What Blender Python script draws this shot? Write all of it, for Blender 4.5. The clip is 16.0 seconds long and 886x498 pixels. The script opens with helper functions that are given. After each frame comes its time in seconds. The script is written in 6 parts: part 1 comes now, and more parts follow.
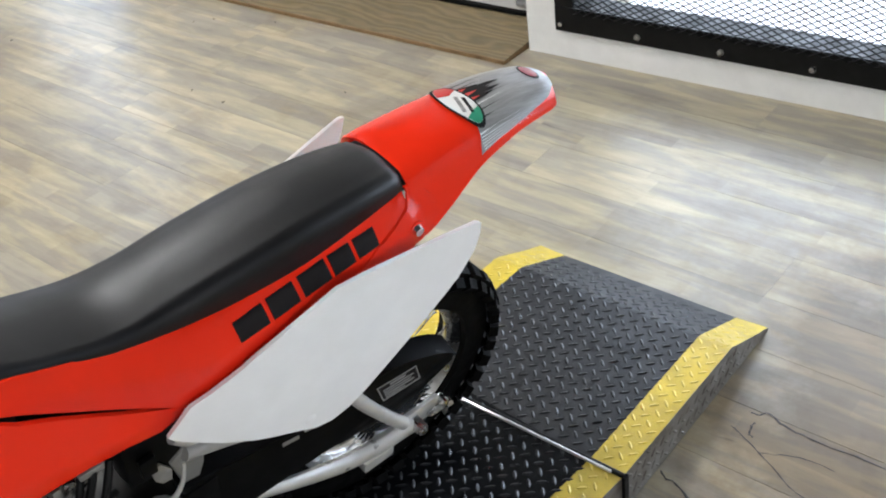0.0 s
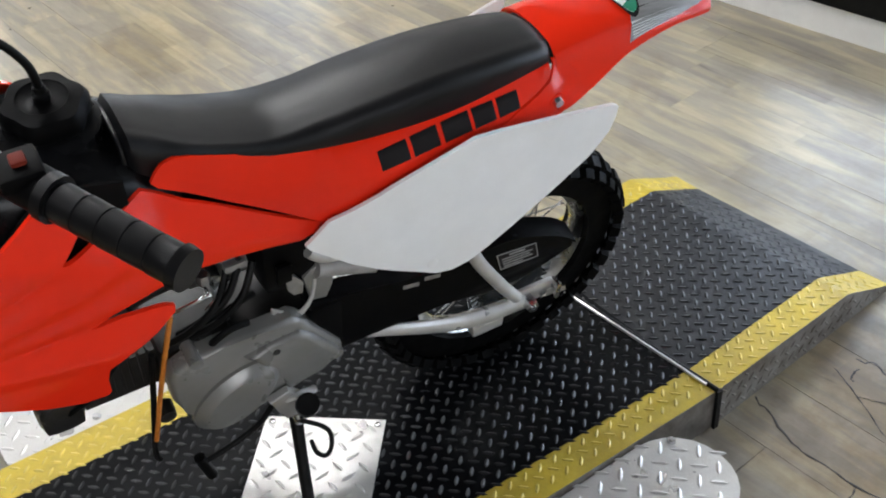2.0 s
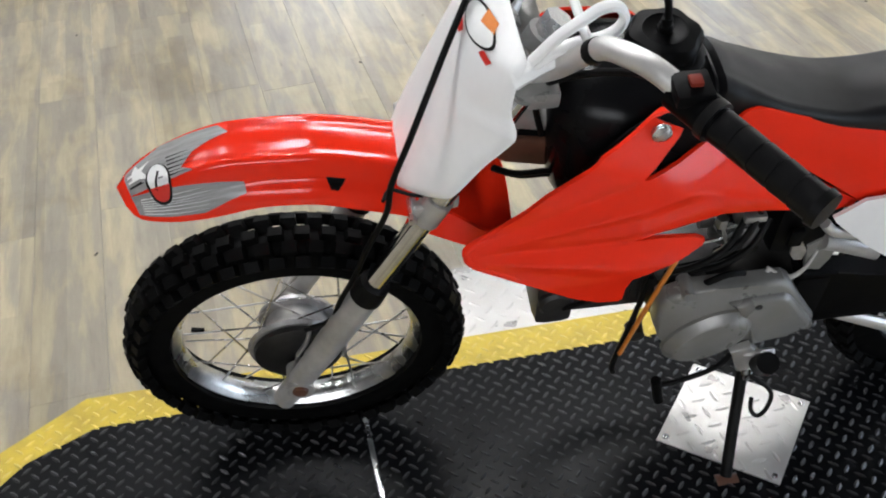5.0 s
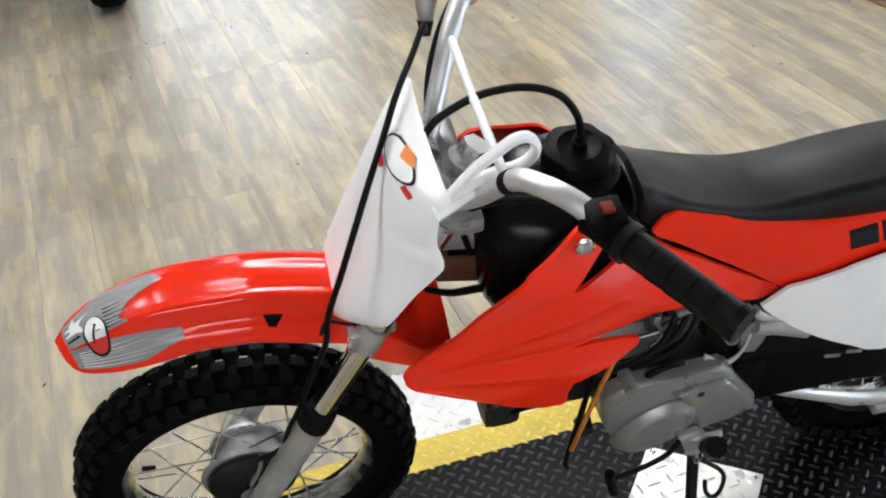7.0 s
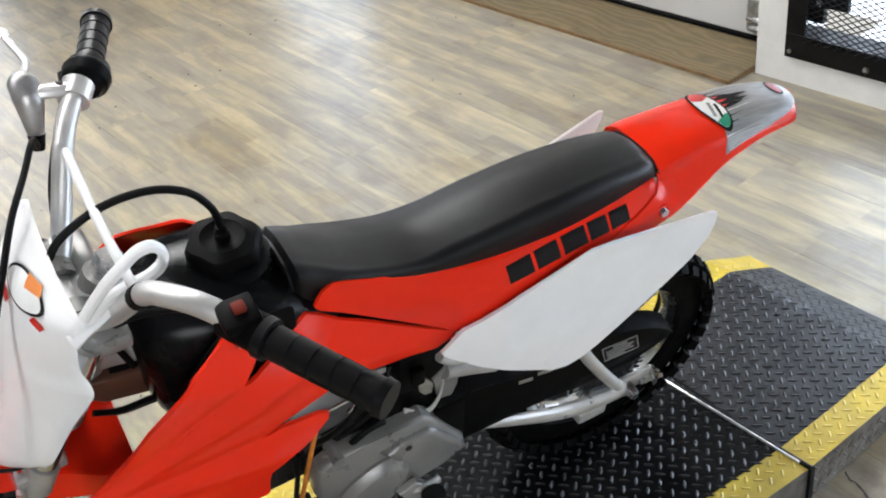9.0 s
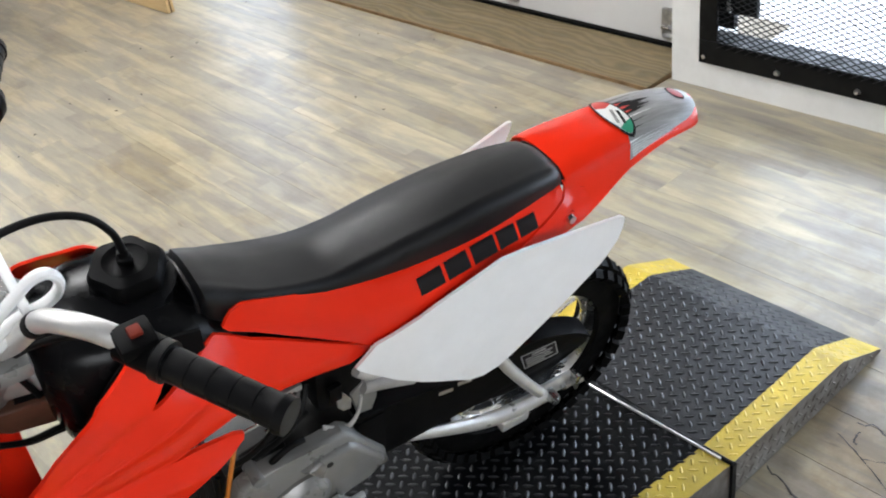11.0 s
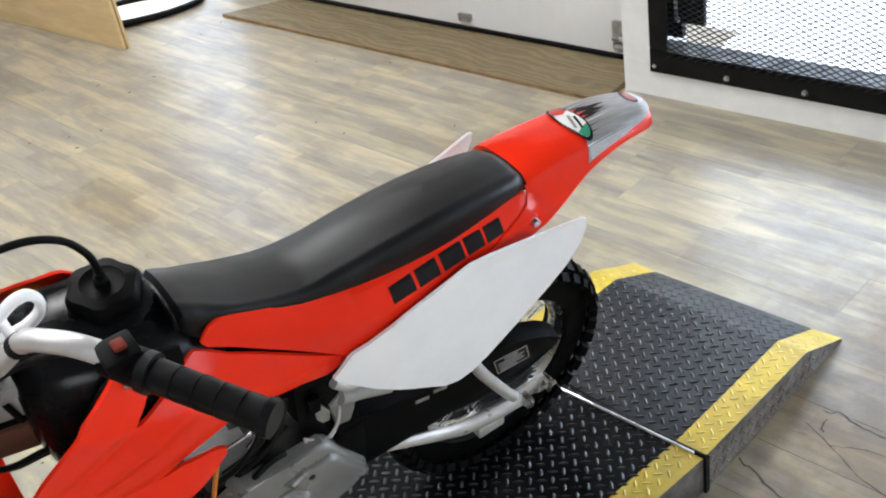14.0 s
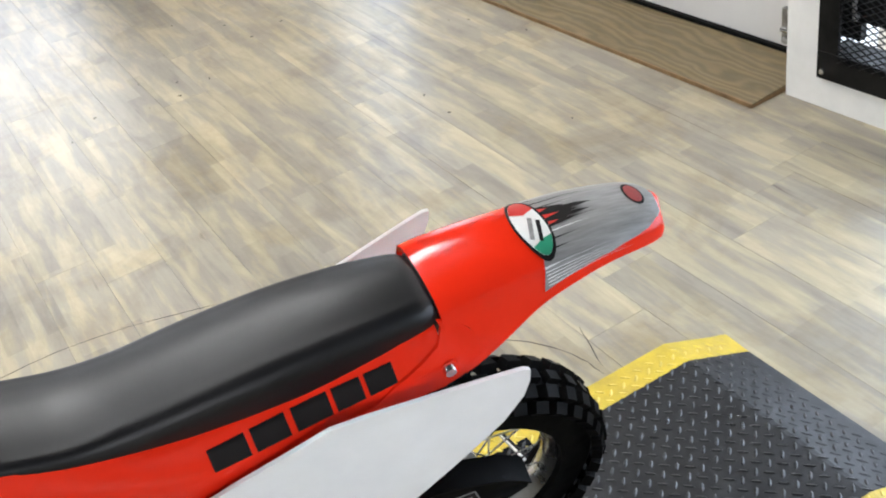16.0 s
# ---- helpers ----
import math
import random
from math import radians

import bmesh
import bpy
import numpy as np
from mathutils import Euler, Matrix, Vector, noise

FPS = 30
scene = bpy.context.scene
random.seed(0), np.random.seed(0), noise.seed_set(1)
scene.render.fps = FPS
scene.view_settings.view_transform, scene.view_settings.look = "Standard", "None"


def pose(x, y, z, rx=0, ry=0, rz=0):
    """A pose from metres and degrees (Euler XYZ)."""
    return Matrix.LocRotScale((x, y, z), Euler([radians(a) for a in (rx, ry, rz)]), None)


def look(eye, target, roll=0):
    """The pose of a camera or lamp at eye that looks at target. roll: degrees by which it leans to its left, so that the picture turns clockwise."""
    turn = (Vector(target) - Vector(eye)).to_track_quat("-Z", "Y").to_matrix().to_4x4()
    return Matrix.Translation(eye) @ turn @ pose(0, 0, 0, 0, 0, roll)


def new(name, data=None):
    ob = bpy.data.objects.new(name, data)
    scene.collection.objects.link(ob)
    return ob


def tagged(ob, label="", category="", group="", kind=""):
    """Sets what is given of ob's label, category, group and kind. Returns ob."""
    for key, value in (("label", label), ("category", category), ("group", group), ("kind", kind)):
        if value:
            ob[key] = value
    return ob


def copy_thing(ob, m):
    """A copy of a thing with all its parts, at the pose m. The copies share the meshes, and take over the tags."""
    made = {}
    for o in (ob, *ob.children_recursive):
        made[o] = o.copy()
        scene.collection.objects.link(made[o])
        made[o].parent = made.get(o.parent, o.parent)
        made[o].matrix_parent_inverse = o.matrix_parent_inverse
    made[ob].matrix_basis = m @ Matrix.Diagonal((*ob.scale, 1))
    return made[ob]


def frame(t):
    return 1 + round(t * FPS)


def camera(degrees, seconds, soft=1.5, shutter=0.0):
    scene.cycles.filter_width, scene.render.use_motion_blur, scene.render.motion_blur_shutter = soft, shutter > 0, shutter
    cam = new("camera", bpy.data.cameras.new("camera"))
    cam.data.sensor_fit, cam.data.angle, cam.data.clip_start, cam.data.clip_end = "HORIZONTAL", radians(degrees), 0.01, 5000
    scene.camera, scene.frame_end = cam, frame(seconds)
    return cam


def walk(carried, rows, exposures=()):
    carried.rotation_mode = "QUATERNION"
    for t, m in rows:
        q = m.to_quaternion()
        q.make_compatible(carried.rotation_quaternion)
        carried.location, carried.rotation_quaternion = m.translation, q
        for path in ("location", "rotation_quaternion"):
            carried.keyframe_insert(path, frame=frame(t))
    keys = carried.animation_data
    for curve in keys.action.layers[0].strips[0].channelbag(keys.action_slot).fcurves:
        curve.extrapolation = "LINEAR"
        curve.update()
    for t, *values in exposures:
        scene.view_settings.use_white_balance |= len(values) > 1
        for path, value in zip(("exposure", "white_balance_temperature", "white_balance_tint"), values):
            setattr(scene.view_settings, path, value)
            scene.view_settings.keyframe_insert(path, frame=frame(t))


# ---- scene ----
cam = camera(46.0, 16.0, soft=2.0)
PATH = [
    (0, (-0.988, -0.63, 1.426), (0.173, 0.502, 0.255), -8.4),
    (0.5, (-1.002, -0.71, 1.438), (0.081, 0.508, 0.279), -7.8),
    (1, (-0.951, -0.772, 1.407), (-0.031, 0.568, 0.241), -5.2),
    (1.5, (-0.998, -0.767, 1.38), (-0.097, 0.577, 0.204), -5.4),
    (2, (-1.09, -0.737, 1.388), (-0.151, 0.545, 0.174), -5.0),
    (2.5, (-1.151, -0.737, 1.392), (-0.302, 0.597, 0.168), -3.7),
    (3, (-1.217, -0.72, 1.389), (-0.519, 0.672, 0.134), -2.5),
    (3.5, (-1.281, -0.712, 1.393), (-0.695, 0.745, 0.154), -1.0),
    (4, (-1.327, -0.714, 1.399), (-0.818, 0.775, 0.165), -0.4),
    (4.2, (-1.339, -0.716, 1.408), (-0.872, 0.788, 0.175), -0.2),
    (6.3, (-1.368, -0.713, 1.474), (-1.046, 0.842, 0.258), -5.7),
    (6.5, (-1.362, -0.718, 1.479), (-0.982, 0.862, 0.313), -6.2),
    (7, (-1.327, -0.704, 1.505), (-0.828, 0.865, 0.37), -6.2),
    (7.5, (-1.283, -0.683, 1.533), (-0.636, 0.84, 0.41), -7.8),
    (8, (-1.258, -0.692, 1.534), (-0.489, 0.767, 0.401), -8.3),
    (8.5, (-1.235, -0.704, 1.524), (-0.382, 0.704, 0.389), -7.8),
    (9, (-1.207, -0.722, 1.523), (-0.277, 0.651, 0.405), -7.9),
    (9.5, (-1.195, -0.73, 1.519), (-0.195, 0.601, 0.41), -7.5),
    (9.7, (-1.176, -0.759, 1.523), (-0.192, 0.584, 0.415), -8.4),
    (12, (-1.183, -0.754, 1.519), (-0.127, 0.535, 0.414), -8.1),
    (12.5, (-1.185, -0.772, 1.521), (-0.124, 0.52, 0.423), -8.4),
    (13, (-1.191, -0.788, 1.52), (-0.129, 0.512, 0.432), -8.8),
    (13.5, (-1.194, -0.798, 1.523), (-0.128, 0.504, 0.441), -9.0),
    (14, (-1.213, -0.782, 1.521), (-0.117, 0.499, 0.445), -9.8),
    (14.5, (-1.234, -0.737, 1.517), (-0.119, 0.508, 0.418), -11.2),
    (14.8, (-1.167, -0.737, 1.496), (-0.094, 0.526, 0.376), -13.6),
    (15, (-1.079, -0.756, 1.497), (-0.071, 0.601, 0.429), -14.5),
    (15.5, (-0.832, -0.779, 1.494), (-0.007, 0.661, 0.378), -12.1),
    (16, (-0.612, -0.649, 1.441), (0.094, 0.838, 0.304), -11.3),
]
EXPOSURES = [(0.0, -0.04), (0.5, -0.07), (1.0, -0.13), (2.0, -0.26), (3.0, -0.26), (4.0, -0.23), (6.5, -0.08), (7.0, -0.09), (9.0, -0.03), (12.5, 0.04), (14.5, 0.04), (16.0, 0.06)]
walk(cam, [(t, look(eye, target, roll)) for t, eye, target, roll in PATH], EXPOSURES)
OUT_GLOW = 6.5
LAMPS = [(x, y) for y in (0.9, 2.7) for x in (-3.5, -2.7, -1.9, -1.1)]
PANEL_AT, PANEL_W = (-0.08, 2.0), 44.0
LAMP_W, WINDOW_W, GATE_W, SOUTH_FILL_W = 9.6, 15.0, 16.0, 140.0
LAMP_COLOUR = (0.935, 0.957, 1.0)
NORTH_W = 16.0
SKY_W = 520.0

# ---- light and exposure ----
world = bpy.data.worlds.new("world")
scene.world = world
world.use_nodes = True
wn = world.node_tree.nodes
sky = wn.new("ShaderNodeTexSky")
sky.sky_type, sky.sun_disc = "NISHITA", False
sky.sun_elevation, sky.sun_rotation = radians(35), radians(60)
wn["Background"].inputs[1].default_value = 0.12
world.node_tree.links.new(sky.outputs[0], wn["Background"].inputs[0])
CEIL = 3.0


def area(name, eye, target, w, h, watts, colour):
    d = bpy.data.lights.new(name, "AREA")
    d.shape, d.size, d.size_y, d.energy, d.color = "RECTANGLE", w, h, watts, colour
    ob = new(name, d)
    ob.matrix_world = look(eye, target)
    return ob


# ---- materials ----
def mat(name, base, rough=0.5, metal=0.0, vary=0.0, scale=40.0, bump=0.0, bscale=300.0, second=None, coat=0.0, rvary=0.0, rand=0.0, stretch=None, ior=1.5, spec=0.5):
    m = bpy.data.materials.new(name)
    m.use_nodes = True
    nt = m.node_tree
    bs = nt.nodes["Principled BSDF"]
    bs.inputs["Base Color"].default_value = (*base, 1)
    bs.inputs["Roughness"].default_value = rough
    bs.inputs["Metallic"].default_value = metal
    bs.inputs["Coat Weight"].default_value = coat
    bs.inputs["Coat Roughness"].default_value = 0.08
    bs.inputs["IOR"].default_value = ior
    bs.inputs["Specular IOR Level"].default_value = spec
    tc = nt.nodes.new("ShaderNodeTexCoord")
    src = tc.outputs["Object"]
    if stretch:
        mp = nt.nodes.new("ShaderNodeMapping")
        mp.inputs["Scale"].default_value = stretch
        nt.links.new(src, mp.inputs["Vector"])
        src = mp.outputs[0]
    if vary or second:
        n1 = nt.nodes.new("ShaderNodeTexNoise")
        n1.inputs["Scale"].default_value, n1.inputs["Detail"].default_value = scale, 6
        n1.inputs["Roughness"].default_value = 0.65
        nt.links.new(src, n1.inputs["Vector"])
        rp = nt.nodes.new("ShaderNodeValToRGB")
        rp.color_ramp.elements[0].position, rp.color_ramp.elements[1].position = 0.32, 0.68
        dark = second or tuple(c * (1 - vary) for c in base)
        light = base if second else tuple(min(1, c * (1 + vary * 0.6)) for c in base)
        rp.color_ramp.elements[0].color, rp.color_ramp.elements[1].color = (*dark, 1), (*light, 1)
        nt.links.new(n1.outputs["Fac"], rp.inputs["Fac"])
        out = rp.outputs[0]
        if rand:
            oi = nt.nodes.new("ShaderNodeObjectInfo")
            hs = nt.nodes.new("ShaderNodeHueSaturation")
            mr = nt.nodes.new("ShaderNodeMapRange")
            mr.inputs[3].default_value, mr.inputs[4].default_value = 1 - rand, 1 + rand
            nt.links.new(oi.outputs["Random"], mr.inputs[0])
            nt.links.new(mr.outputs[0], hs.inputs["Value"])
            nt.links.new(out, hs.inputs["Color"])
            out = hs.outputs[0]
        nt.links.new(out, bs.inputs["Base Color"])
    if rvary:
        n3 = nt.nodes.new("ShaderNodeTexNoise")
        n3.inputs["Scale"].default_value, n3.inputs["Detail"].default_value = 18, 5
        nt.links.new(src, n3.inputs["Vector"])
        mr2 = nt.nodes.new("ShaderNodeMapRange")
        mr2.inputs[1].default_value, mr2.inputs[2].default_value = 0.3, 0.7
        mr2.inputs[3].default_value, mr2.inputs[4].default_value = max(0.02, rough - rvary), min(1, rough + rvary)
        nt.links.new(n3.outputs["Fac"], mr2.inputs[0])
        nt.links.new(mr2.outputs[0], bs.inputs["Roughness"])
    if bump:
        n2 = nt.nodes.new("ShaderNodeTexNoise")
        n2.inputs["Scale"].default_value, n2.inputs["Detail"].default_value = bscale, 4
        nt.links.new(src, n2.inputs["Vector"])
        bp = nt.nodes.new("ShaderNodeBump")
        bp.inputs["Strength"].default_value, bp.inputs["Distance"].default_value = bump, 0.002
        nt.links.new(n2.outputs["Fac"], bp.inputs["Height"])
        nt.links.new(bp.outputs[0], bs.inputs["Normal"])
    return m


def glow(name, colour, strength):
    m = bpy.data.materials.new(name)
    m.use_nodes = True
    bs = m.node_tree.nodes["Principled BSDF"]
    bs.inputs["Base Color"].default_value = (*colour, 1)
    bs.inputs["Emission Color"].default_value = (*colour, 1)
    bs.inputs["Emission Strength"].default_value = strength
    return m


def plank_material(name):
    """Worn vinyl plank: cream streaks over grey-brown grain that runs along y, with scuffs."""
    m = bpy.data.materials.new(name)
    m.use_nodes = True
    nt = m.node_tree
    N, Lk = nt.nodes, nt.links
    bs = N["Principled BSDF"]
    geo, oi = N.new("ShaderNodeNewGeometry"), N.new("ShaderNodeObjectInfo")
    mul = N.new("ShaderNodeVectorMath")
    mul.operation = "MULTIPLY_ADD"
    off = N.new("ShaderNodeCombineXYZ")
    scl = N.new("ShaderNodeMath")
    scl.operation = "MULTIPLY"
    scl.inputs[1].default_value = 37.0
    Lk.new(oi.outputs["Random"], scl.inputs[0])
    Lk.new(scl.outputs[0], off.inputs[2])
    mul.inputs[1].default_value = (1.0, 0.16, 1.0)
    Lk.new(geo.outputs["Position"], mul.inputs[0])
    Lk.new(off.outputs[0], mul.inputs[2])

    def noise_at(scale, detail, rough=0.6, vec=mul.outputs[0], dist=0.0):
        n = N.new("ShaderNodeTexNoise")
        n.inputs["Scale"].default_value, n.inputs["Detail"].default_value, n.inputs["Roughness"].default_value = scale, detail, rough
        n.inputs["Distortion"].default_value = dist
        Lk.new(vec, n.inputs["Vector"])
        return n.outputs["Fac"]

    def ramp(fac, stops):
        r = N.new("ShaderNodeValToRGB")
        while len(r.color_ramp.elements) < len(stops):
            r.color_ramp.elements.new(0.5)
        for e, (p, c) in zip(r.color_ramp.elements, stops):
            e.position, e.color = p, (*c, 1)
        Lk.new(fac, r.inputs["Fac"])
        return r.outputs[0]

    def mix(a, b, fac, mode="MIX", amount=1.0):
        x = N.new("ShaderNodeMix")
        x.data_type, x.blend_type = "RGBA", mode
        if isinstance(fac, float):
            x.inputs[0].default_value = fac
        else:
            Lk.new(fac, x.inputs[0])
        Lk.new(a, x.inputs[6])
        Lk.new(b, x.inputs[7])
        return x.outputs[2]

    broad = ramp(noise_at(20, 5, 0.58, dist=0.3), [(0.29, PLANK_DARK), (0.43, PLANK_MID), (0.47, PLANK_MID), (0.55, PLANK_LIGHT), (0.7, PLANK_PALE)])
    sep = N.new("ShaderNodeSeparateXYZ")
    Lk.new(geo.outputs["Position"], sep.inputs[0])

    def calc(op, a, b=None):
        q = N.new("ShaderNodeMath")
        q.operation = op
        for k, v in enumerate((a, b)):
            if isinstance(v, (int, float)):
                q.inputs[k].default_value = v
            elif v is not None:
                Lk.new(v, q.inputs[k])
        return q.outputs[0]

    strip = calc("FLOOR", calc("DIVIDE", sep.outputs[0], STRIP_W))
    hop = calc("FRACT", calc("MULTIPLY", calc("SINE", calc("MULTIPLY", strip, 12.9898)), 437.58))
    cell = N.new("ShaderNodeCombineXYZ")
    Lk.new(strip, cell.inputs[0])
    Lk.new(calc("FLOOR", calc("ADD", calc("DIVIDE", sep.outputs[1], STRIP_L), calc("MULTIPLY", hop, 7.0))), cell.inputs[1])
    wnz = N.new("ShaderNodeTexWhiteNoise")
    wnz.noise_dimensions = "2D"
    Lk.new(cell.outputs[0], wnz.inputs["Vector"])
    block = ramp(wnz.outputs["Value"], [(0.0, (0.8, 0.79, 0.78)), (0.5, (0.97, 0.965, 0.95)), (1.0, (1.1, 1.09, 1.04))])
    broad = mix(broad, block, 0.85, "MULTIPLY")
    fine = ramp(noise_at(55, 5, 0.7), [(0.3, (0.8, 0.79, 0.78)), (0.6, (1, 1, 1))])
    col = mix(broad, fine, 0.5, "MULTIPLY")
    knots = ramp(noise_at(34, 2, 0.5, dist=0.6), [(0.2, (0.35, 0.32, 0.3)), (0.27, (1, 1, 1))])
    col = mix(col, knots, 0.6, "MULTIPLY")
    smudge = ramp(noise_at(2.6, 6, 0.68, vec=geo.outputs["Position"], dist=0.4), [(0.3, (0.66, 0.57, 0.44)), (0.5, (1, 1, 1))])
    col = mix(col, smudge, 0.6, "MULTIPLY")
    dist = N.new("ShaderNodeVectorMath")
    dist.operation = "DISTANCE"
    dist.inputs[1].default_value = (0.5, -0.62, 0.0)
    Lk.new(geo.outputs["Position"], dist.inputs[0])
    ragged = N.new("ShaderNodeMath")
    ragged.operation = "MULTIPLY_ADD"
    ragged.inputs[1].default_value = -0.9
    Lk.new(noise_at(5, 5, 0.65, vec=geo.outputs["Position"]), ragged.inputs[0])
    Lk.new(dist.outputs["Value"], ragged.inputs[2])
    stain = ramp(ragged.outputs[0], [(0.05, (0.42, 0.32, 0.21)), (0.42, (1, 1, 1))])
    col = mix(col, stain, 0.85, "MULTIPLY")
    hs = N.new("ShaderNodeHueSaturation")
    mr = N.new("ShaderNodeMapRange")
    mr.inputs[3].default_value, mr.inputs[4].default_value = 0.93, 1.07
    Lk.new(oi.outputs["Random"], mr.inputs[0])
    Lk.new(mr.outputs[0], hs.inputs["Value"])
    Lk.new(col, hs.inputs["Color"])
    Lk.new(hs.outputs[0], bs.inputs["Base Color"])
    wear = noise_at(2.4, 2, 0.5, vec=geo.outputs["Position"])
    rr = N.new("ShaderNodeMapRange")
    rr.inputs[1].default_value, rr.inputs[2].default_value = 0.3, 0.7
    rr.inputs[3].default_value, rr.inputs[4].default_value = FLOOR_ROUGH
    Lk.new(wear, rr.inputs[0])
    Lk.new(rr.outputs[0], bs.inputs["Roughness"])
    bp = N.new("ShaderNodeBump")
    bp.inputs["Strength"].default_value, bp.inputs["Distance"].default_value = 0.25, 0.0015
    Lk.new(noise_at(60, 5, 0.6), bp.inputs["Height"])
    Lk.new(bp.outputs[0], bs.inputs["Normal"])
    return m


PLANK_DARK, PLANK_MID, PLANK_LIGHT, PLANK_PALE = (0.27, 0.247, 0.215), (0.34, 0.309, 0.255), (0.42, 0.37, 0.268), (0.5, 0.442, 0.31)
STRIP_W, STRIP_L = 0.0507, 0.42
FLOOR_ROUGH = (0.285, 0.33)
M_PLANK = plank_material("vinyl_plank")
M_SUB = mat("floor_joint", (0.21, 0.18, 0.135), 0.8, vary=0.3)
M_WHITEWALL = mat("white_paint", (0.78, 0.78, 0.76), 0.45, vary=0.07, scale=9, bump=0.1, bscale=120)
M_CEIL = mat("ceiling_grey", (0.09, 0.09, 0.09), 0.85, vary=0.1)
M_DARKWALL = mat("dull_wall", (0.2, 0.19, 0.18), 0.8, vary=0.1, scale=4)
M_DOORPANEL = mat("garage_panel", (0.74, 0.74, 0.73), 0.4, vary=0.05, scale=5, bump=0.08, bscale=200)
M_RUBBER = mat("rubber", (0.004, 0.004, 0.004), 0.5, spec=0.12, vary=0.4, scale=60, bump=0.15, bscale=500, rvary=0.12)
M_TYRE = mat("tyre_rubber", (0.003, 0.003, 0.003), 0.6, spec=0.06, vary=0.5, scale=45, bump=0.2, bscale=400, rvary=0.15)
M_BLACKSTEEL = mat("black_steel", (0.006, 0.006, 0.006), 0.5, spec=0.15, vary=0.5, scale=25, bump=0.15, bscale=180, rvary=0.15)
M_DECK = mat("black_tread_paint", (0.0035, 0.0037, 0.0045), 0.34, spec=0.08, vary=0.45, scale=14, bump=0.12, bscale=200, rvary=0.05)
# Worn tail paint, lighter than M_DECK: reflected gate daylight put into the colour.
M_TAIL = mat("worn_lit_tail_paint", (0.017, 0.0175, 0.02), 0.4, second=(0.007, 0.0072, 0.0085), scale=22, spec=0.35, bump=0.12, bscale=200, rvary=0.1)
M_YELLOW = mat("yellow_tread_paint", (0.68, 0.5, 0.04), 0.42, second=(0.46, 0.33, 0.04), scale=16, bump=0.15, bscale=160, rvary=0.12)
M_LUG = mat("worn_lug_black", (0.016, 0.0165, 0.018), 0.35, vary=0.7, scale=30, spec=0.5, rvary=0.1)
M_LUGY = mat("worn_lug_yellow", (0.72, 0.56, 0.1), 0.36, vary=0.25, scale=30, rvary=0.1)
M_ALU = mat("aluminium_tread", (0.74, 0.73, 0.71), 0.32, metal=0.6, second=(0.69, 0.67, 0.64), scale=22, bump=0.12, bscale=250, rvary=0.07)
M_RUSTY = mat("side_steel", (0.3, 0.29, 0.27), 0.45, metal=0.6, second=(0.12, 0.1, 0.085), scale=20, bump=0.15)
M_STEEL = mat("bright_steel", (0.6, 0.6, 0.6), 0.25, metal=1.0, vary=0.2, scale=60, rvary=0.1)
M_BRIGHT = mat("highlight_edge", (0.75, 0.74, 0.72), 0.3, metal=0.5, vary=0.25, scale=40)
M_PLY = mat("plywood_face", (0.74, 0.56, 0.31), 0.5, second=(0.6, 0.42, 0.2), scale=9, stretch=(1, 0.35, 2.2), bump=0.1)
M_PLYWORN = mat("worn_plywood", (0.235, 0.178, 0.094), 0.5, second=(0.158, 0.118, 0.061), scale=9, stretch=(2.2, 0.4, 1), bump=0.25, bscale=90, rvary=0.15)
nt = M_PLYWORN.node_tree
wave, wmap, wmix, wgeo = nt.nodes.new("ShaderNodeTexWave"), nt.nodes.new("ShaderNodeMapRange"), nt.nodes.new("ShaderNodeMix"), nt.nodes.new("ShaderNodeNewGeometry")
wave.bands_direction = "X"
wave.inputs["Scale"].default_value, wave.inputs["Distortion"].default_value, wave.inputs["Detail"].default_value, wave.inputs["Detail Scale"].default_value = 11, 16, 3, 1.0
wsq = nt.nodes.new("ShaderNodeVectorMath")
wsq.operation = "MULTIPLY"
wsq.inputs[1].default_value = (1.0, 0.3, 1.0)
nt.links.new(wgeo.outputs["Position"], wsq.inputs[0])
nt.links.new(wsq.outputs[0], wave.inputs["Vector"])
wmap.inputs[3].default_value, wmap.inputs[4].default_value = 0.7, 1.1
nt.links.new(wave.outputs["Fac"], wmap.inputs[0])
wmix.data_type, wmix.blend_type = "RGBA", "MULTIPLY"
wmix.inputs[0].default_value = 0.85
nt.links.new(nt.nodes["Principled BSDF"].inputs["Base Color"].links[0].from_socket, wmix.inputs[6])
nt.links.new(wmap.outputs[0], wmix.inputs[7])
nt.links.new(wmix.outputs[2], nt.nodes["Principled BSDF"].inputs["Base Color"])
M_PLYEDGE = mat("plywood_edge", (0.3, 0.19, 0.09), 0.6, second=(0.15, 0.09, 0.04), scale=60, stretch=(3, 0.2, 0.2))
M_GALV = mat("galvanised", (0.45, 0.45, 0.44), 0.4, metal=0.9, vary=0.4, scale=30)
M_GREYBOX = mat("grey_cabinet", (0.22, 0.225, 0.23), 0.5, vary=0.12, scale=6, bump=0.05)
M_SKYPANE = glow("overcast_sky", (0.92, 0.95, 1.0), 2.6)
M_OUTSIDE = glow("bright_daylight", (0.76, 0.86, 1.0), OUT_GLOW)
M_BRICKRED = mat("outside_post", (0.5, 0.2, 0.12), 0.7, vary=0.3, scale=12)
M_OUTGROUND = mat("snowy_ground", (0.85, 0.85, 0.86), 0.8, second=(0.7, 0.69, 0.68), scale=3)
M_LAMP = glow("lamp_diffuser", (1.0, 0.97, 0.92), 14.0)
M_CRACK = mat("floor_scuff", (0.05, 0.045, 0.04), 0.7, vary=0.5, scale=30)


from mathutils.geometry import delaunay_2d_cdt

# ---- mesh tools ----
def empty(name):
    ob = new(name)
    ob.empty_display_size = 0.1
    return ob


